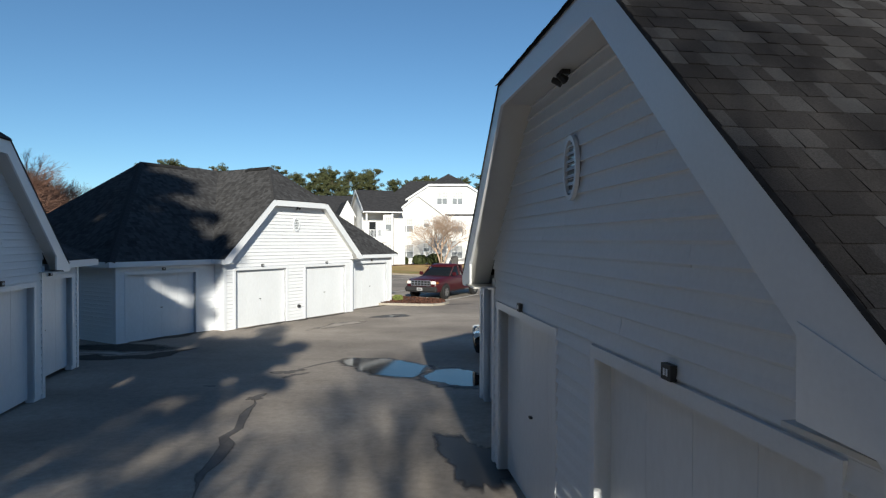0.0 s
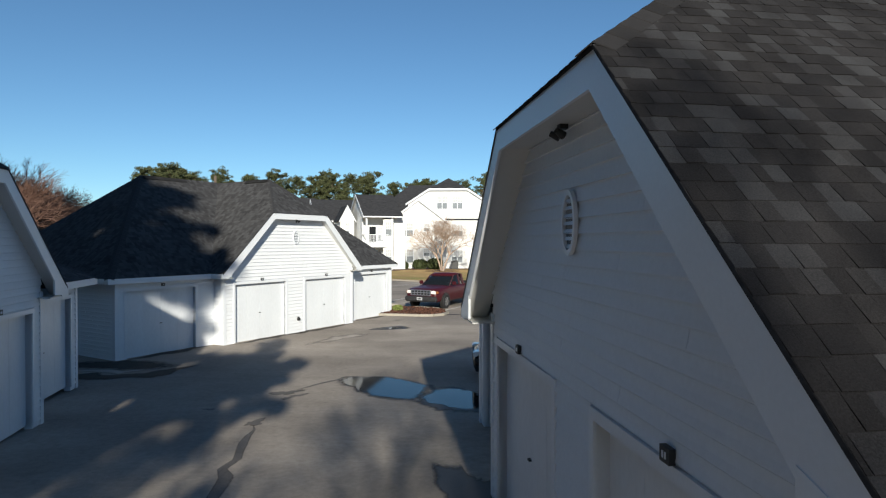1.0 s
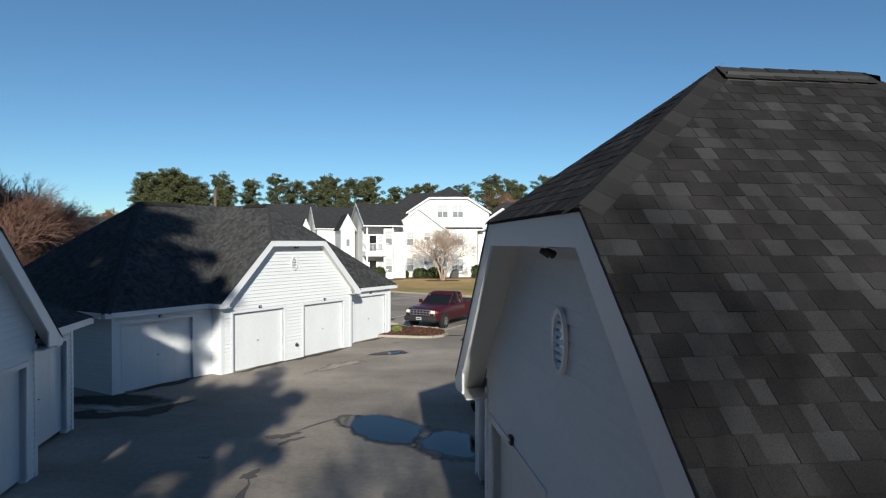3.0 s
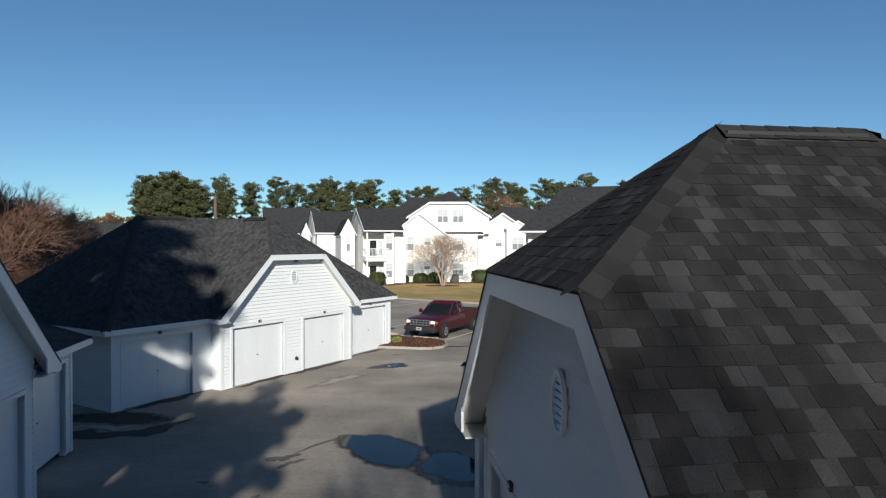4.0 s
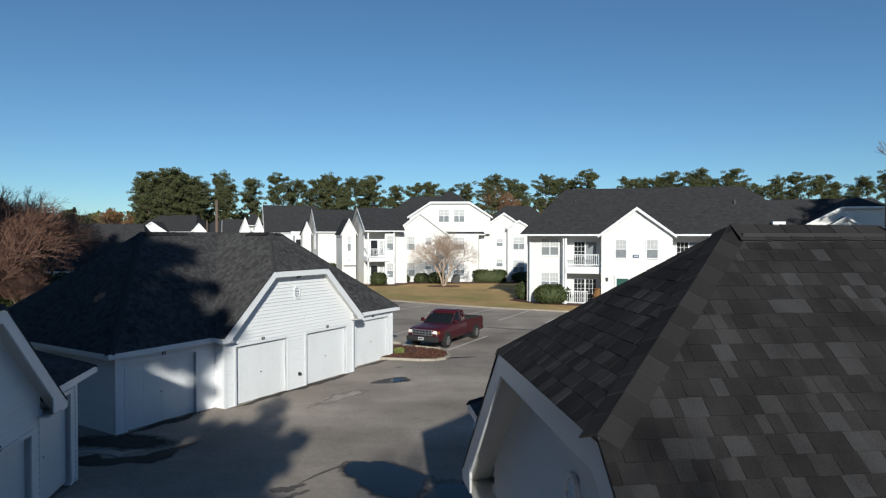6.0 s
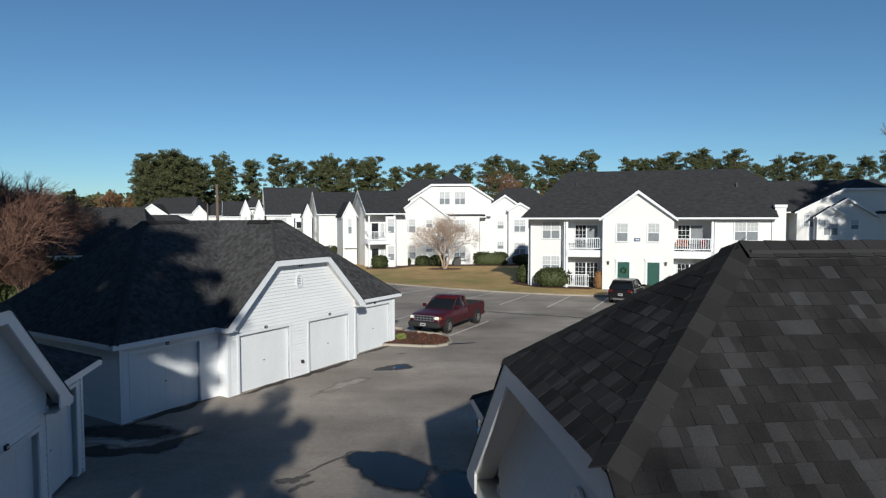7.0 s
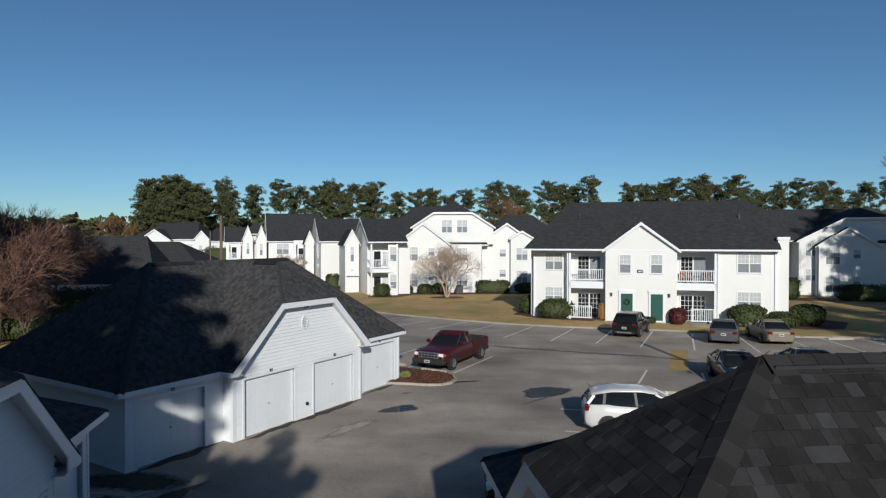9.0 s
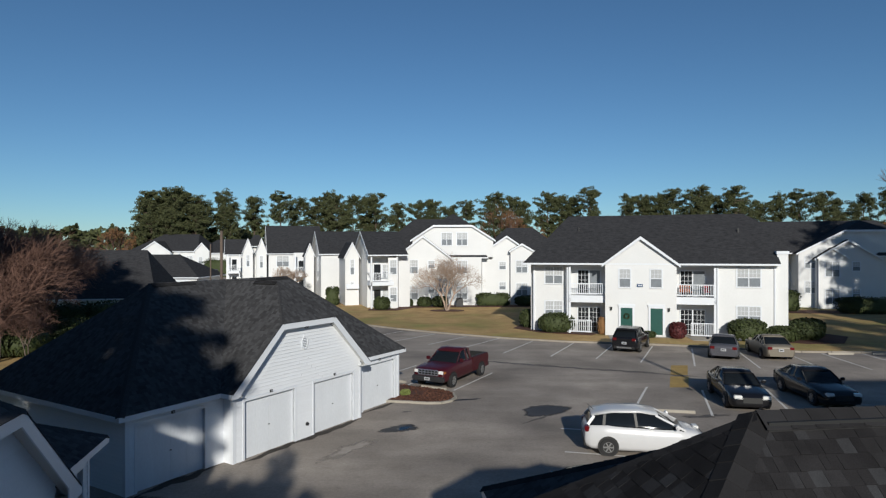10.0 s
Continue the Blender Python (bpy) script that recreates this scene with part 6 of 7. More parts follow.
def pine(m, seed, height, bare, width, label, clumps=26, per=40, s=0.22):
    """A tall pine: bare tapered trunk, short limbs and small tufts of needles with gaps between."""
    rng = random.Random(seed)
    t = thing("pine_tree", m, label, "tree", "pine trees")
    wood, leaf = bmesh.new(), bmesh.new()
    lean = Vector((rng.uniform(-0.4, 0.4), rng.uniform(-0.4, 0.4), 0))
    pts = [Vector((lean.x * k * k, lean.y * k * k, height * k)) + Vector((rng.uniform(-0.12, 0.12), rng.uniform(-0.12, 0.12), 0)) * (1 if k else 0) for k in (0, 0.2, 0.4, 0.6, 0.8, 0.96)]
    tube(wood, pts, [0.26, 0.22, 0.19, 0.15, 0.09, 0.03], 7)
    clumps = int(clumps * 1.8)
    side = rng.uniform(0, 6.283)
    for k in range(clumps):
        f = bare + (1 - bare) * (k + rng.random()) / clumps
        top = 1 - (f - bare) / (1 - bare)
        a = rng.uniform(0, 6.283)
        reach = width * (0.30 + 0.60 * math.sin(min(1.0, top * 1.2 + 0.12) * math.pi * 0.74)) * rng.uniform(0.45, 1.1) * (1 + 0.25 * math.cos(a - side))
        base = Vector((lean.x * f * f, lean.y * f * f, height * f))
        end = base + Vector((math.cos(a) * reach, math.sin(a) * reach, rng.uniform(0.0, 1.1)))
        tube(wood, [base, base.lerp(end, 0.55) + Vector((0, 0, -0.15)), end], [0.06, 0.04, 0.015], 4)
        for q in range(5):
            u = (0.45, 0.65, 0.82, 0.95, 1.05)[q]
            c = base.lerp(end, u) + Vector((rng.gauss(0, 0.45), rng.gauss(0, 0.45), rng.gauss(0.18, 0.28)))
            needle_clump(leaf, c, rng.uniform(0.48, 0.85), rng.uniform(0.34, 0.56), int(per * 1.3), rng, s)
    for q in range(5):
        needle_clump(leaf, Vector((lean.x + rng.gauss(0, 0.5), lean.y + rng.gauss(0, 0.5), height * rng.uniform(0.94, 1.0))), 0.55, 0.4, per, rng, s)
    part("trunk", finish(wood), "pinebark", t)
    part("crown", leaf, "needles", t)
    return t


def broad_tree(m, seed, height, lobes, label):
    """A broad evergreen: a forked trunk whose limbs each end in a lobe of leaves (x, y, z, radius)."""
    rng = random.Random(seed)
    t = thing("broad_tree", m, label, "tree", "trees behind the court")
    wood, leaf = bmesh.new(), bmesh.new()
    tube(wood, [Vector(), Vector((0.1, 0, height * 0.4)), Vector((-0.1, 0.1, height * 0.9))], [0.32, 0.24, 0.06], 8)
    for x, y, z, r in lobes:
        c = Vector((x, y, z))
        base = Vector((0, 0, max(2.5, min(height * 0.85, z - 0.45 * math.hypot(x, y) - 0.8))))
        tube(wood, [base, base.lerp(c, 0.5) + Vector((0, 0, -0.2)), c], [0.10, 0.06, 0.02], 5)
        for k in range(max(6, int(14 * r))):
            d = Vector((rng.gauss(0, 0.55), rng.gauss(0, 0.55), rng.gauss(0, 0.45))) * r
            needle_clump(leaf, c + d, 0.42 * max(0.8, r), 0.32 * max(0.8, r), int(34 * max(1.0, r)), rng, 0.38)
    part("trunk", finish(wood), "bark", t)
    part("crown", leaf, "needles", t)
    return t


def bare_tree(m, seed, height, label, mat, trunks=1, spread=0.55, levels=5, droop=0.0, kids=3, first=0.32, r0=0.12, thin=0.60, leaves=0, leafmat="brownleaf", name="bare_tree"):
    """A leafless tree that forks down to fine twigs."""
    rng = random.Random(seed)
    t = thing(name, m, label, "tree", "bare trees")
    wood, twig, leaf = bmesh.new(), bmesh.new(), bmesh.new()

    def grow(p, d, length, r, lev):
        bend = Vector((rng.gauss(0, 0.10), rng.gauss(0, 0.10), rng.gauss(0, 0.06) - droop * max(0, 3 - lev) * 0.4))
        mid = p + d * length * 0.5
        d2 = (d + bend).normalized()
        end = mid + d2 * length * 0.5
        tube(wood if lev >= levels - 1 else twig, [p, mid, end], [r, r * 0.85, r * 0.68], 6 if lev >= levels - 1 else 3)
        if lev == 0:
            for q in range(leaves):
                leaf_quad(leaf, mid.lerp(end, rng.random()) + Vector((rng.gauss(0, 0.12), rng.gauss(0, 0.12), rng.gauss(0, 0.12))), 0.13, rng)
            return
        n = kids + (1 if rng.random() < 0.45 else 0)
        for k in range(n):
            a = 6.283 * (k + rng.random() * 0.7) / n
            o = d2.orthogonal().normalized()
            q = d2.cross(o)
            w = spread * rng.uniform(0.5, 1.25)
            nd = (d2 + (o * math.cos(a) + q * math.sin(a)) * w + Vector((0, 0, 0.12 - droop * (levels - lev) * 0.22))).normalized()
            grow(mid.lerp(end, rng.uniform(0.35, 1.0)) if k else end, nd, length * rng.uniform(0.58, 0.82), r * thin, lev - 1)

    for k in range(trunks):
        a = 6.283 * k / max(1, trunks) + 0.4
        d = Vector((math.cos(a) * 0.35, math.sin(a) * 0.35, 1)).normalized() if trunks > 1 else Vector((0.03, 0, 1))
        grow(Vector((math.cos(a) * 0.12, math.sin(a) * 0.12, 0)) if trunks > 1 else Vector(), d, height * first, r0, levels)
    part("trunk", finish(wood), "bark" if mat != "twigs" else "twigs", t)
    part("crown", twig, mat, t)
    if leaves:
        part("leaves", leaf, leafmat, t)
    else:
        leaf.free()
    return t


def bush(m, w, d, h, label, mat="bush", seed=1, leaves=1500, square=False, name="bush"):
    """A clipped shrub: a dark uneven core under a skin of small leaves."""
    rng = random.Random(seed)
    t = thing(name, m, label, "bush", "clipped bushes")
    core, leaf = bmesh.new(), bmesh.new()
    bmesh.ops.create_icosphere(core, subdivisions=3, radius=1.0)
    pw = 0.45 if square else 0.8
    def shape(v):
        f = Vector([math.copysign(abs(c) ** pw, c) for c in v])
        k = 1 + 0.07 * noise.noise(v * 2.3 + Vector((seed, 0, 0))) + 0.05 * noise.noise(v * 6 + Vector((0, seed, 0)))
        return Vector((f.x * w / 2 * k, f.y * d / 2 * k, max(0.0, h * 0.5 + f.z * h * 0.5 * k)))
    for v in core.verts:
        v.co = shape(v.co.normalized()) * 0.93
    for k in range(leaves):
        p = Vector((rng.gauss(0, 1), rng.gauss(0, 1), rng.gauss(0.15, 1))).normalized()
        leaf_quad(leaf, shape(p) * rng.uniform(0.94, 1.03), 0.14, rng)
    part("core", core, mat, t, smooth=True)
    part("foliage", leaf, mat, t)
    return t


# pines on the skyline: four forms, then copies
forms = [pine(pose(-74, 150, -0.25), 11, 20.6, 0.46, 4.2, "tall dark green pine on the skyline", 30),
         pine(pose(-62, 158, -0.25), 12, 21.2, 0.62, 3.4, "tall slender pine with a bare trunk", 24),
         pine(pose(-54.5, 160, -0.25), 13, 20.0, 0.60, 3.2, "tall pine with open crown", 26),
         pine(pose(-47.5, 160, -0.25), 14, 21.2, 0.66, 3.5, "tall pine with a small high crown", 20),
         pine(pose(-44, 165, -0.25), 15, 20.0, 0.44, 4.2, "tall bushy pine on the skyline", 34)]
LINE = [(-73, 142, 0, 0.98), (-70.5, 146, 4, 1.02), (-67, 142, 0, 1.02), (-64, 145, 4, 1.0), (-76, 150, 4, 0.92), (-71.5, 140, 4, 0.94), (-65.5, 140, 0, 0.92), (-68.5, 144, 4, 1.03), (-62.5, 148, 4, 0.92), (-61.5, 141, 4, 0.86), (-66, 138, 4, 0.80), (-70, 137, 4, 0.74), (-58, 152, 4, 0.9),
        (-39.5, 168, 4, 0.98), (-37, 170, 1, 1.0), (-34, 165, 0, 0.98), (-30, 166, 4, 1.0), (-27, 172, 2, 1.0), (-23.5, 165, 0, 1.0), (-18, 170, 2, 0.92), (-13, 172, 3, 0.90), (-8.5, 168, 2, 0.95), (-4, 172, 4, 0.90),
        (0.5, 170, 0, 0.92), (7, 150, 4, 0.96), (12, 156, 0, 0.92), (15, 160, 2, 0.9), (22, 165, 0, 1.0), (25.5, 166, 4, 1.0), (29, 170, 2, 0.98), (32.5, 163, 3, 1.02), (44, 165, 4, 1.0), (47.5, 168, 0, 0.97),
        (51, 166, 2, 1.0), (54.5, 164, 0, 1.03), (59, 160, 4, 1.07), (62, 165, 2, 0.98), (66, 166, 4, 1.0), (69.5, 162, 0, 1.05), (74, 168, 2, 0.95), (79, 168, 4, 0.93), (84, 170, 1, 0.95), (89, 168, 3, 1.0), (94, 166, 0, 1.0),
        (99, 170, 2, 0.95), (104, 166, 4, 1.0), (109, 162, 0, 1.05), (114, 160, 4, 1.08), (121, 165, 2, 1.0), (128, 168, 0, 1.0)]
rng = random.Random(8)
for x, y, k, s in LINE:
    s *= 1.03 if x > -45 else 0.99
    copy_thing(forms[k], pose(x, y, -0.25, 0, 0, rng.uniform(0, 360)) @ Matrix.Diagonal((s, s, s, 1)))


def woods(name, label, x0, x1, y0, y1, z0, z1, count, mat, seed, s=0.9):
    """A far belt of undergrowth, made of leafy tufts."""
    rng = random.Random(seed)
    bm = bmesh.new()
    for k in range(count):
        x = rng.uniform(x0, x1)
        crest = z0 + (z1 - z0) * (0.55 + 0.45 * noise.noise(Vector((x * 0.12, seed, 0))))
        c = Vector((x, rng.uniform(y0, y1), rng.uniform(0, 1) ** 0.6 * crest))
        needle_clump(bm, c, 1.9, 1.3, 22, rng, s)
    tagged(part(name, bm, mat), label, "trees", kind="stuff")


woods("far_woods", "dark green woods behind the apartments", -105, 150, 178, 192, 5, 14.5, 2000, "needles", 5)
woods("far_woods", "brown autumn undergrowth below the pines", -100, 150, 172, 178, 2, 9, 620, "brownleaf", 6)
woods("far_woods", "evergreen understorey between the pine trunks", 25, 150, 165, 171, 4, 13.5, 620, "needles", 17)
woods("far_woods", "russet autumn leaves among the pines", 98, 128, 152, 158, 4, 17, 170, "brownleaf", 18, 0.7)
woods("far_woods", "low distant line of evergreen woods", -330, -95, 300, 330, 8, 24, 1100, "needles", 7, 1.8)
woods("far_woods", "reddish bare undergrowth at the far left", -150, -70, 150, 175, 2, 9, 420, "redtwigs", 9, 0.8)
for x, y, h, sd in ((9.0, 148, 19, 3), (13.5, 150, 18, 8), (38.5, 160, 17, 4), (57, 158, 16, 9), (110, 150, 21, 5), (115, 148, 22, 6), (-77, 136, 13, 7)):
    bare_tree(pose(x, y, -0.25), sd, h, "brown-leaved autumn tree among the pines", "redtwigs", levels=5, spread=0.6, r0=0.22, thin=0.66, leaves=10, kids=3, name="autumn_tree")

# the bare ornamental tree on the lawn and its neighbours
bare_tree(pose(-2.0, 72.2, 0.1), 21, 9.3, "bare crape myrtle with pale branching crown on the lawn", "twigs", trunks=3, spread=0.72, levels=6, first=0.225, r0=0.11, thin=0.60, kids=3)
bare_tree(pose(-25.3, 88.5, 0.1), 22, 6.2, "bare ornamental tree in front of a white apartment", "twigs", trunks=3, spread=0.55, levels=5, first=0.27, r0=0.085, thin=0.68, kids=3)
bare_tree(pose(38.6, 54.0, 0.1), 23, 18.0, "tall bare reddish tree at the edge of the lot", "redtwigs", spread=0.42, levels=6, first=0.30, r0=0.16, thin=0.66, kids=3)

# thicket of bare weeping trees beside the garages
th = [bare_tree(pose(-33.6, 44.0, 0.05), 31, 8.8, "bare reddish brown weeping tree in a thicket", "redtwigs", trunks=2, spread=0.62, levels=6, droop=0.14, first=0.33, r0=0.11, thin=0.65, kids=3),
      bare_tree(pose(-35.5, 47.0, 0.05), 32, 9.6, "bare reddish brown tree in a thicket", "redtwigs", trunks=2, spread=0.52, levels=6, droop=0.05, first=0.32, r0=0.12, thin=0.65, kids=3)]
for x, y, k, s in ((-32.8, 46.5, 0, 1.0), (-33, 41, 1, 1.1), (-32.4, 43.2, 1, 1.0), (-31.6, 39.0, 0, 0.9), (-34.5, 43.5, 1, 1.15), (-36.5, 41.0, 0, 1.1), (-38.5, 44.5, 1, 1.15), (-34.8, 38.5, 0, 1.0), (-41.0, 47.0, 0, 1.2), (-37, 45, 0, 1.1), (-36.5, 50, 1, 0.95), (-35.5, 52, 0, 1.05), (-30.4, 42.2, 0, 0.5), (-39.5, 49, 1, 1.12), (-39.0, 53.5, 1, 1.0), (-27.8, 38.8, 0, 0.42), (-29.8, 39.0, 1, 0.68), (-31.8, 36.8, 0, 0.7)):
    copy_thing(th[k], pose(x, y, 0.05, 0, 0, rng.uniform(0, 360)) @ Matrix.Diagonal((s, s, s, 1)))
for k, (x, y, w, h) in enumerate(((-27.5, 44.0, 4.0, 1.6), (-30.5, 41.5, 4.5, 1.9), (-24.5, 47.5, 5.0, 1.7), (-33.5, 39.5, 4.5, 2.0), (-29.0, 52.0, 6.0, 1.8), (-34.2, 53.5, 5.0, 2.6), (-31.0, 54.0, 5.0, 2.7), (-28.0, 54.6, 4.6, 2.4), (-37.5, 52.5, 5.0, 2.8), (-30.5, 47.5, 4.0, 2.0), (-36.0, 42.0, 5.0, 2.4))):
    bush(pose(x, y, 0.05), w, w * 0.8, h, "overgrown dark green shrub under bare trees", "bush", 60 + k, 1400, name="wild_shrub")

# clipped shrubs round the apartments
for k, (x, y, w, d, h, sq, label) in enumerate((
        (5.9, 57.2, 1.7, 1.6, 1.65, False, "round clipped evergreen bush beside the apartment corner"),
        (7.9, 53.9, 3.1, 1.6, 1.65, False, "wide clipped evergreen bush under the apartment window"),
        (22.0, 49.3, 2.9, 1.6, 1.7, False, "wide clipped evergreen bush beside the patio"),
        (24.5, 48.9, 2.3, 1.5, 1.2, False, "low clipped evergreen bush at the apartment corner"),
        (26.7, 50.0, 2.9, 2.0, 1.45, False, "large clipped evergreen bush at the lawn edge"),
        (28.6, 53.0, 2.6, 2.0, 1.35, False, "clipped evergreen hedge at the apartment end"),
        (-9.7, 73.0, 1.9, 1.8, 1.55, False, "round clipped bush on the lawn"),
        (-4.9, 77.2, 1.8, 1.4, 1.2, False, "yellow-green shrub in the mulch bed"),
        (-3.0, 76.8, 1.9, 1.5, 1.35, False, "dark green shrub in the mulch bed"),
        (3.6, 78.6, 4.2, 1.5, 1.6, True, "long clipped hedge in front of the apartments"),
        (8.0, 78.4, 3.4, 1.5, 1.3, False, "dark low shrubs in building shade"),
        (-16.8, 79.0, 1.6, 1.5, 2.3, True, "tall clipped shrub beside the walkway"),
        (-25.8, 86.5, 3.4, 1.6, 1.7, True, "clipped shrub below a bare tree"),
        (-7.0, 77.6, 1.2, 1.0, 0.9, False, "small dark shrub in the mulch bed"),
        (45.5, 69.8, 9.0, 2.0, 1.8, True, "long dark hedge in front of the shaded apartments"),
        (36.5, 72.5, 3.0, 2.2, 2.4, True, "tall dark evergreen screen between the houses"),
        (-50.0, 126.3, 7.0, 2.4, 5.3, True, "dark evergreen hedge before the far apartments"),
        (-55.0, 118.0, 4.4, 2.2, 4.6, True, "dark evergreen hedge beside parked cars"))):
    bush(pose(x, y, 0.09), w, d, h, label, "bush", 80 + k, int(700 + 260 * w), sq)
bush(pose(17.0, 50.4, 0.09), 1.25, 1.1, 1.3, "dark red rounded shrub beside the entry", "redleaf", 120, 900)
bush(pose(14.9, 50.9, 0.09), 1.0, 0.6, 0.5, "low green shrub between the entry doors", "bush", 121, 500)
bush(pose(11.5, 52.6, 0.09), 0.7, 0.6, 1.5, "thin brown shrub at the entry", "brownleaf", 122, 150)
bush(pose(-2.9, 30.6, 0.16), 0.40, 0.36, 0.20, "small yellow-green grass tuft in the mulch island", "tuft", 123, 420, name="grass_tuft")


def bed(pts, label):
    tagged(part("mulch_bed", plate([(x, y, 0.13) for x, y in pts], (0, 0, -0.06)), "mulch"), label, "mulch bed", kind="structure")


bed([(4.4, 56.4), (6.5, 53.5), (10.5, 52.0), (11.2, 53.0), (7.0, 56.3), (5.2, 58.6)], "brown mulch bed along the apartment front")
bed([(20.6, 50.6), (23.5, 49.0), (25.8, 47.6), (28.6, 48.0), (31.0, 51.5), (29.5, 54.8), (27.0, 51.6), (22.0, 51.6)], "brown mulch bed along the apartment end")
bed([(-11.2, 72.2), (-8.0, 72.0), (-6.0, 75.6), (2.0, 76.6), (8.5, 76.8), (8.5, 79.4), (2.2, 79.0), (-8.0, 78.4), (-8.2, 74.6), (-11.4, 74.0)], "brown mulch bed along the far apartments")
tm = []
for k in range(20):
    a = 6.283 * k / 20
    tm.append((-2.0 + 2.0 * math.cos(a), 72.2 + 1.3 * math.sin(a)))
bed(tm, "round mulch ring under the bare tree")
bed([(36, 70), (50, 68.4), (52, 72), (36, 73.4)], "brown mulch bed in front of the shaded apartments")
tagged(part("walkway", plate([(11.3, 48.4, 0.125), (13.2, 48.0, 0.125), (13.0, 51.4, 0.125), (17.0, 50.4, 0.125), (17.2, 51.4, 0.125), (12.0, 52.8, 0.125)], (0, 0, -0.06)), "concrete"), "pale concrete entry walkway", "walkway", kind="structure")
tagged(part("walkway", plate([(17.8, 49.2, 0.125), (20.0, 48.6, 0.125), (20.4, 50.6, 0.125), (18.0, 51.2, 0.125)], (0, 0, -0.06)), "concrete"), "pale concrete patio walkway", "walkway", kind="structure")

# air conditioner behind the bare tree
ac = thing("air_conditioner", pose(-0.6, 77.4, 0.13), "dark grey outdoor air conditioner beside the wall", "air conditioner")
bm = boxes((-0.45, -0.45, 0, 0.45, 0.45, 1.0))
bmesh.ops.bevel(bm, geom=bm.edges[:], offset=0.05, segments=2, affect="EDGES")
part("cabinet", bm, "bumper", ac)
bm = bmesh.new()
bmesh.ops.create_cone(bm, cap_ends=True, segments=20, radius1=0.36, radius2=0.36, depth=0.05, matrix=pose(0, 0, 1.02))
part("fan_grille", bm, "dark", ac)

# utility poles
def pole(x, y, h, r, label):
    p = thing("utility_pole", pose(x, y, -0.05), label, "pole", "utility poles")
    bm = bmesh.new()
    tube(bm, [Vector((0, 0, 0)), Vector((0.02, 0, h * 0.5)), Vector((0.0, 0.01, h))], [r, r * 0.88, r * 0.75], 12)
    part("pole_shaft", finish(bm), "wood", p, smooth=True)
    return p


pole(14.4, 21.5, 8.0, 0.15, "weathered wooden utility pole beyond the garage")
pole(-19.3, 49.0, 8.8, 0.14, "weathered wooden utility pole behind the garages")
pole(-33.0, 80.0, 8.0, 0.10, "thin dark pole beside the road")

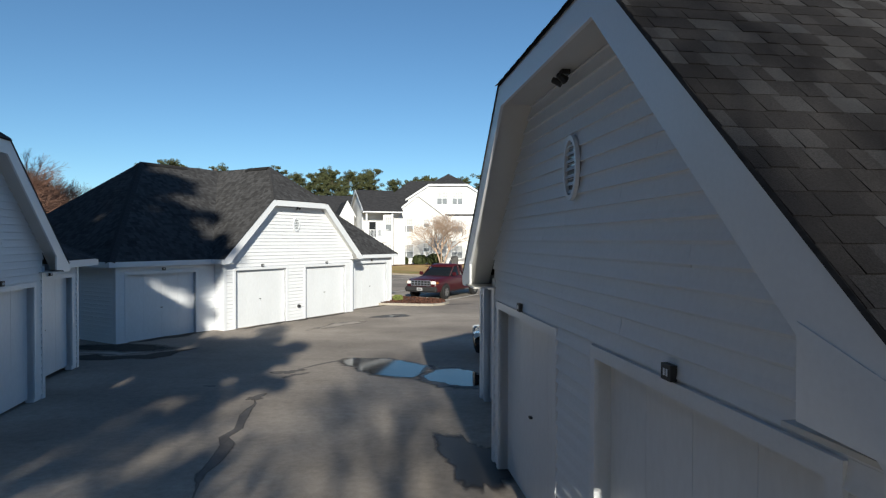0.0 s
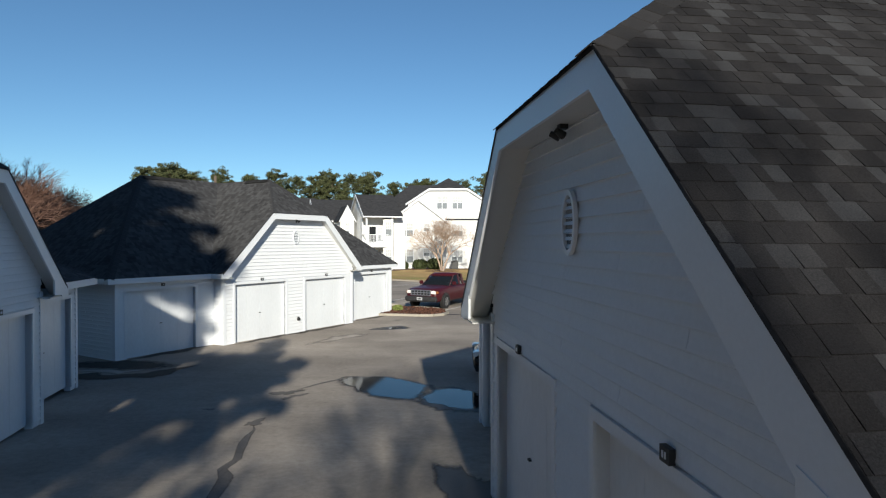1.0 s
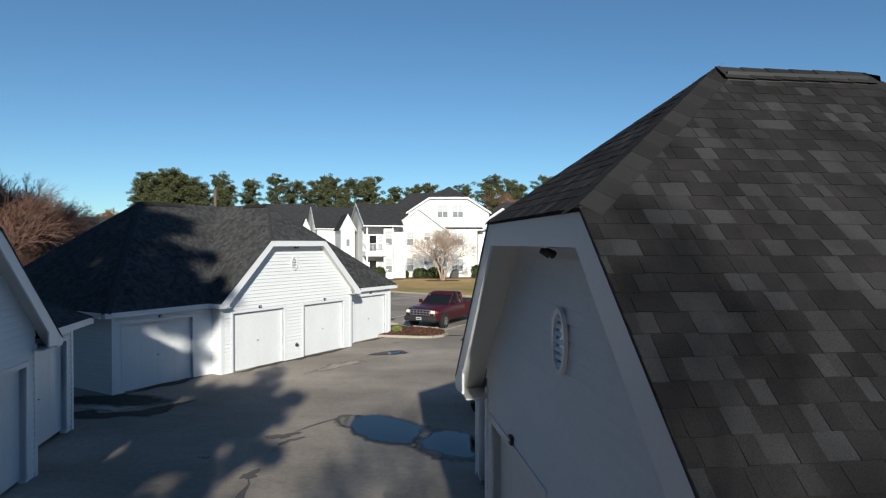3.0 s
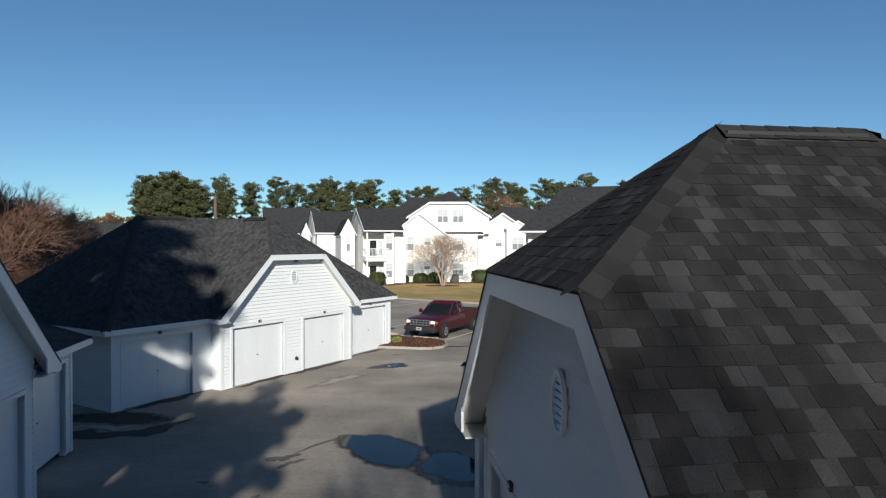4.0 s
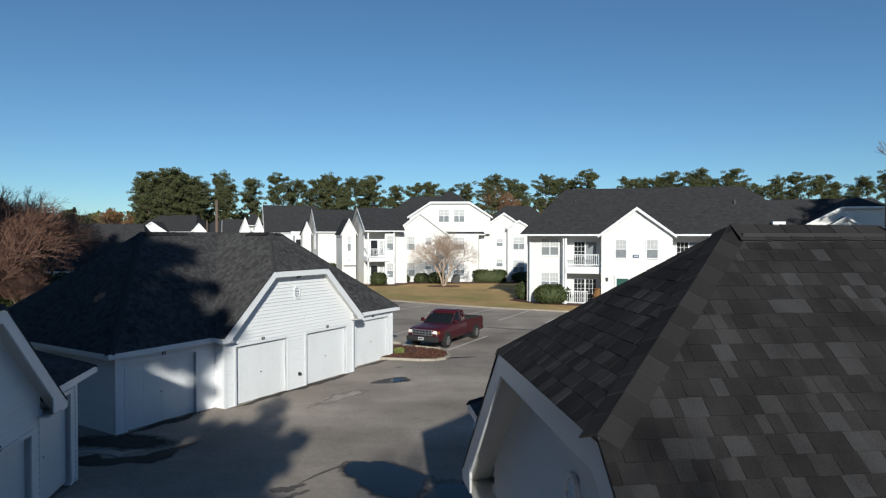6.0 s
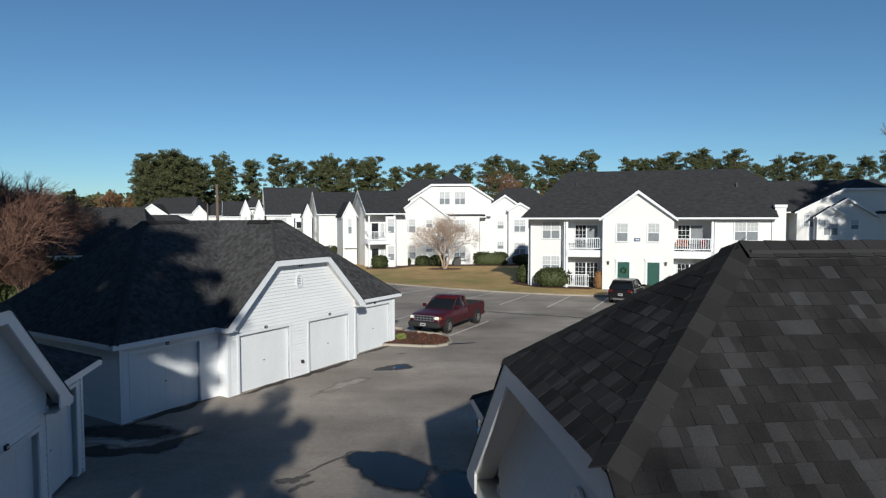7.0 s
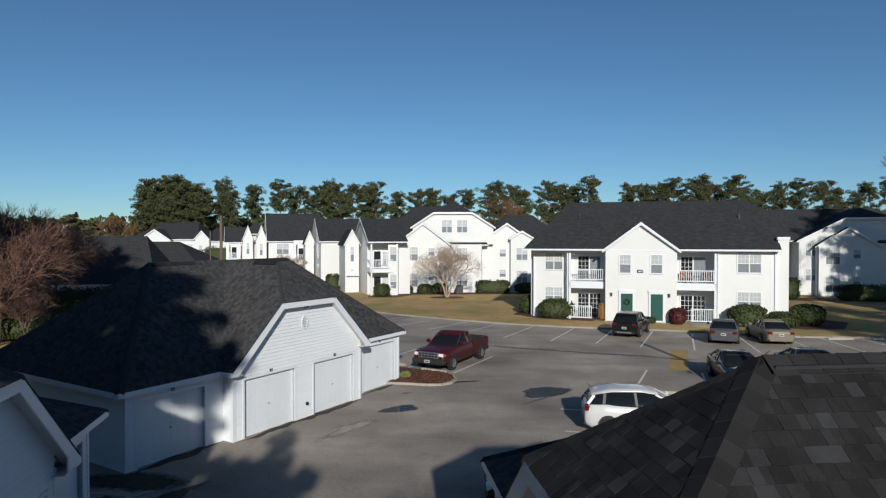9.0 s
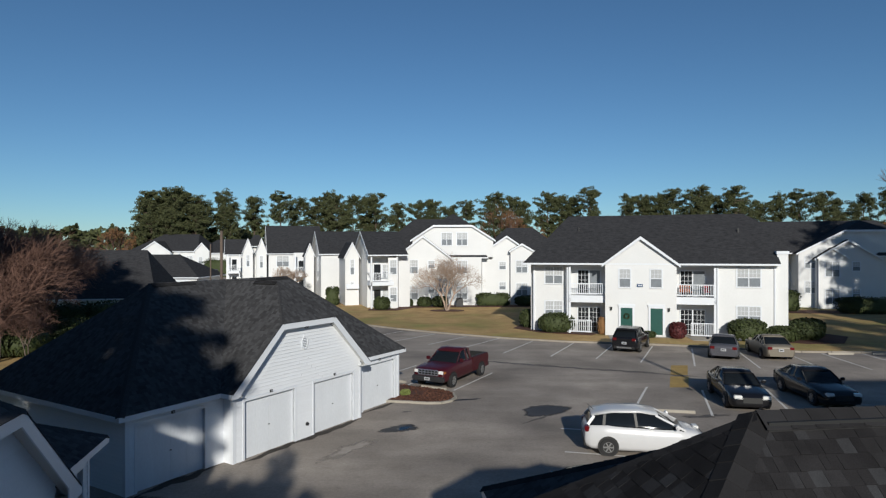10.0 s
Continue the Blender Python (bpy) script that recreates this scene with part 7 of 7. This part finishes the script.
# trees outside the view, whose shadows dapple the court and the side house
broad_tree(pose(-8.15, -6.0, 0.1), 41, 17.0, [
    (-1.0, 0, 14.9, 1.9), (0.2, 0.5, 16.0, 1.0), (0.8, 0, 15.1, 1.2), (1.4, -0.4, 14.0, 1.3), (-0.4, 0, 12.4, 1.9), (1.3, 0.6, 12.5, 1.1), (2.3, 0, 12.9, 0.75), (3.4, 0.2, 13.2, 0.6),
    (-2.4, 0, 13.4, 1.5), (2.9, 0.1, 12.2, 0.7), (-1.6, 0.2, 16.0, 1.1), (-4.2, 0.3, 13.0, 1.7), (-3.8, 0, 10.9, 1.6), (-3.2, 0.2, 15.0, 1.4), (-5.8, 0, 12.0, 1.6), (-2.0, 0, 11.8, 1.5), (-2.2, 0.4, 9.3, 1.5), (-0.4, 0.3, 10.3, 1.8), (1.4, 0, 10.1, 1.1), (2.1, 0.4, 10.0, 0.85), (5.0, 0.3, 9.0, 1.15), (3.7, 0.3, 8.8, 1.1), (5.5, 0.5, 7.7, 0.95), (6.2, 0, 8.7, 0.7), (4.6, 0.2, 7.8, 0.9), (4.2, 0.4, 6.9, 0.9), (3.6, -0.3, 5.9, 0.6),
    (2.4, 0, 8.3, 1.2), (0.6, 0.5, 8.0, 1.2), (2.6, 0, 6.6, 0.6)], "tall broad evergreen behind the garages")
pine(pose(-14.8, -7.5, 0.1), 42, 20.0, 0.30, 4.6, "tall broad pine behind the garages", 40, 40, 0.34)
bare_tree(pose(1.9, -13.0, 0.1), 43, 13.0, "tall bare tree behind the camera", "redtwigs", spread=0.5, levels=6, first=0.28, r0=0.12, thin=0.62, kids=3)
bare_tree(pose(-2.4, -11.0, 0.1), 44, 11.0, "tall bare tree behind the garages", "redtwigs", spread=0.5, levels=5, first=0.30, r0=0.2, kids=3, leaves=6)
for x, y, k, s, rz in ((36.5, 18, 4, 0.9, 260), (35.5, 9, 4, 1.0, 20), (56, 38, 4, 1.0, 60), (61, 40, 4, 1.0, 10), (42, 14, 0, 0.9, 30), (53, 20, 0, 1.0, 220), (49.4, 52.5, 4, 1.0, 40), (51.4, 56, 4, 1.0, 200), (52.5, 49, 4, 1.0, 120)):
    copy_thing(forms[k], pose(x, y, -0.05, 0, 0, rz) @ Matrix.Diagonal((s, s, s, 1)))
# pines added out of view on the left, only to darken the shaded garages
for x, y, k, s, rz in ((-17.5, 2.0, 4, 0.85, 15), (-19.5, 7.5, 0, 0.85, 70), (-18.5, -3.5, 0, 0.9, 200)):
    copy_thing(forms[k], pose(x, y, 0.05, 0, 0, rz) @ Matrix.Diagonal((s, s, s, 1)))
# out-of-view shade trees; the last is added to darken the left verge
shade_rng = random.Random(9)
for x, y, h, sd, label in ((45.6, 47.0, 11.5, 45, "round evergreen tree at the edge of the lot"), (50.0, 45.5, 12.0, 46, "broad evergreen tree beyond the parked cars"), (-21.5, 15.5, 10.5, 47, "unseen round evergreen tree added to shade the left verge")):
    broad_tree(pose(x, y, 0.05), sd, h, [(shade_rng.uniform(-1.9, 1.9), shade_rng.uniform(-1.9, 1.9), h * shade_rng.uniform(0.22, 0.86), shade_rng.uniform(1.2, 1.7)) for _ in range(22)], label)
# unseen tree belts, added to hold back sky light and deepen the shade
woods("side_woods", "unseen belt of trees added on the left to block sky light", -44, -27, -45, 16, 16, 26, 1500, "needles", 15, 1.7)
woods("side_woods", "unseen belt of trees added behind the camera to block sky light", -60, 70, -70, -58, 12, 20, 620, "needles", 16, 1.3)
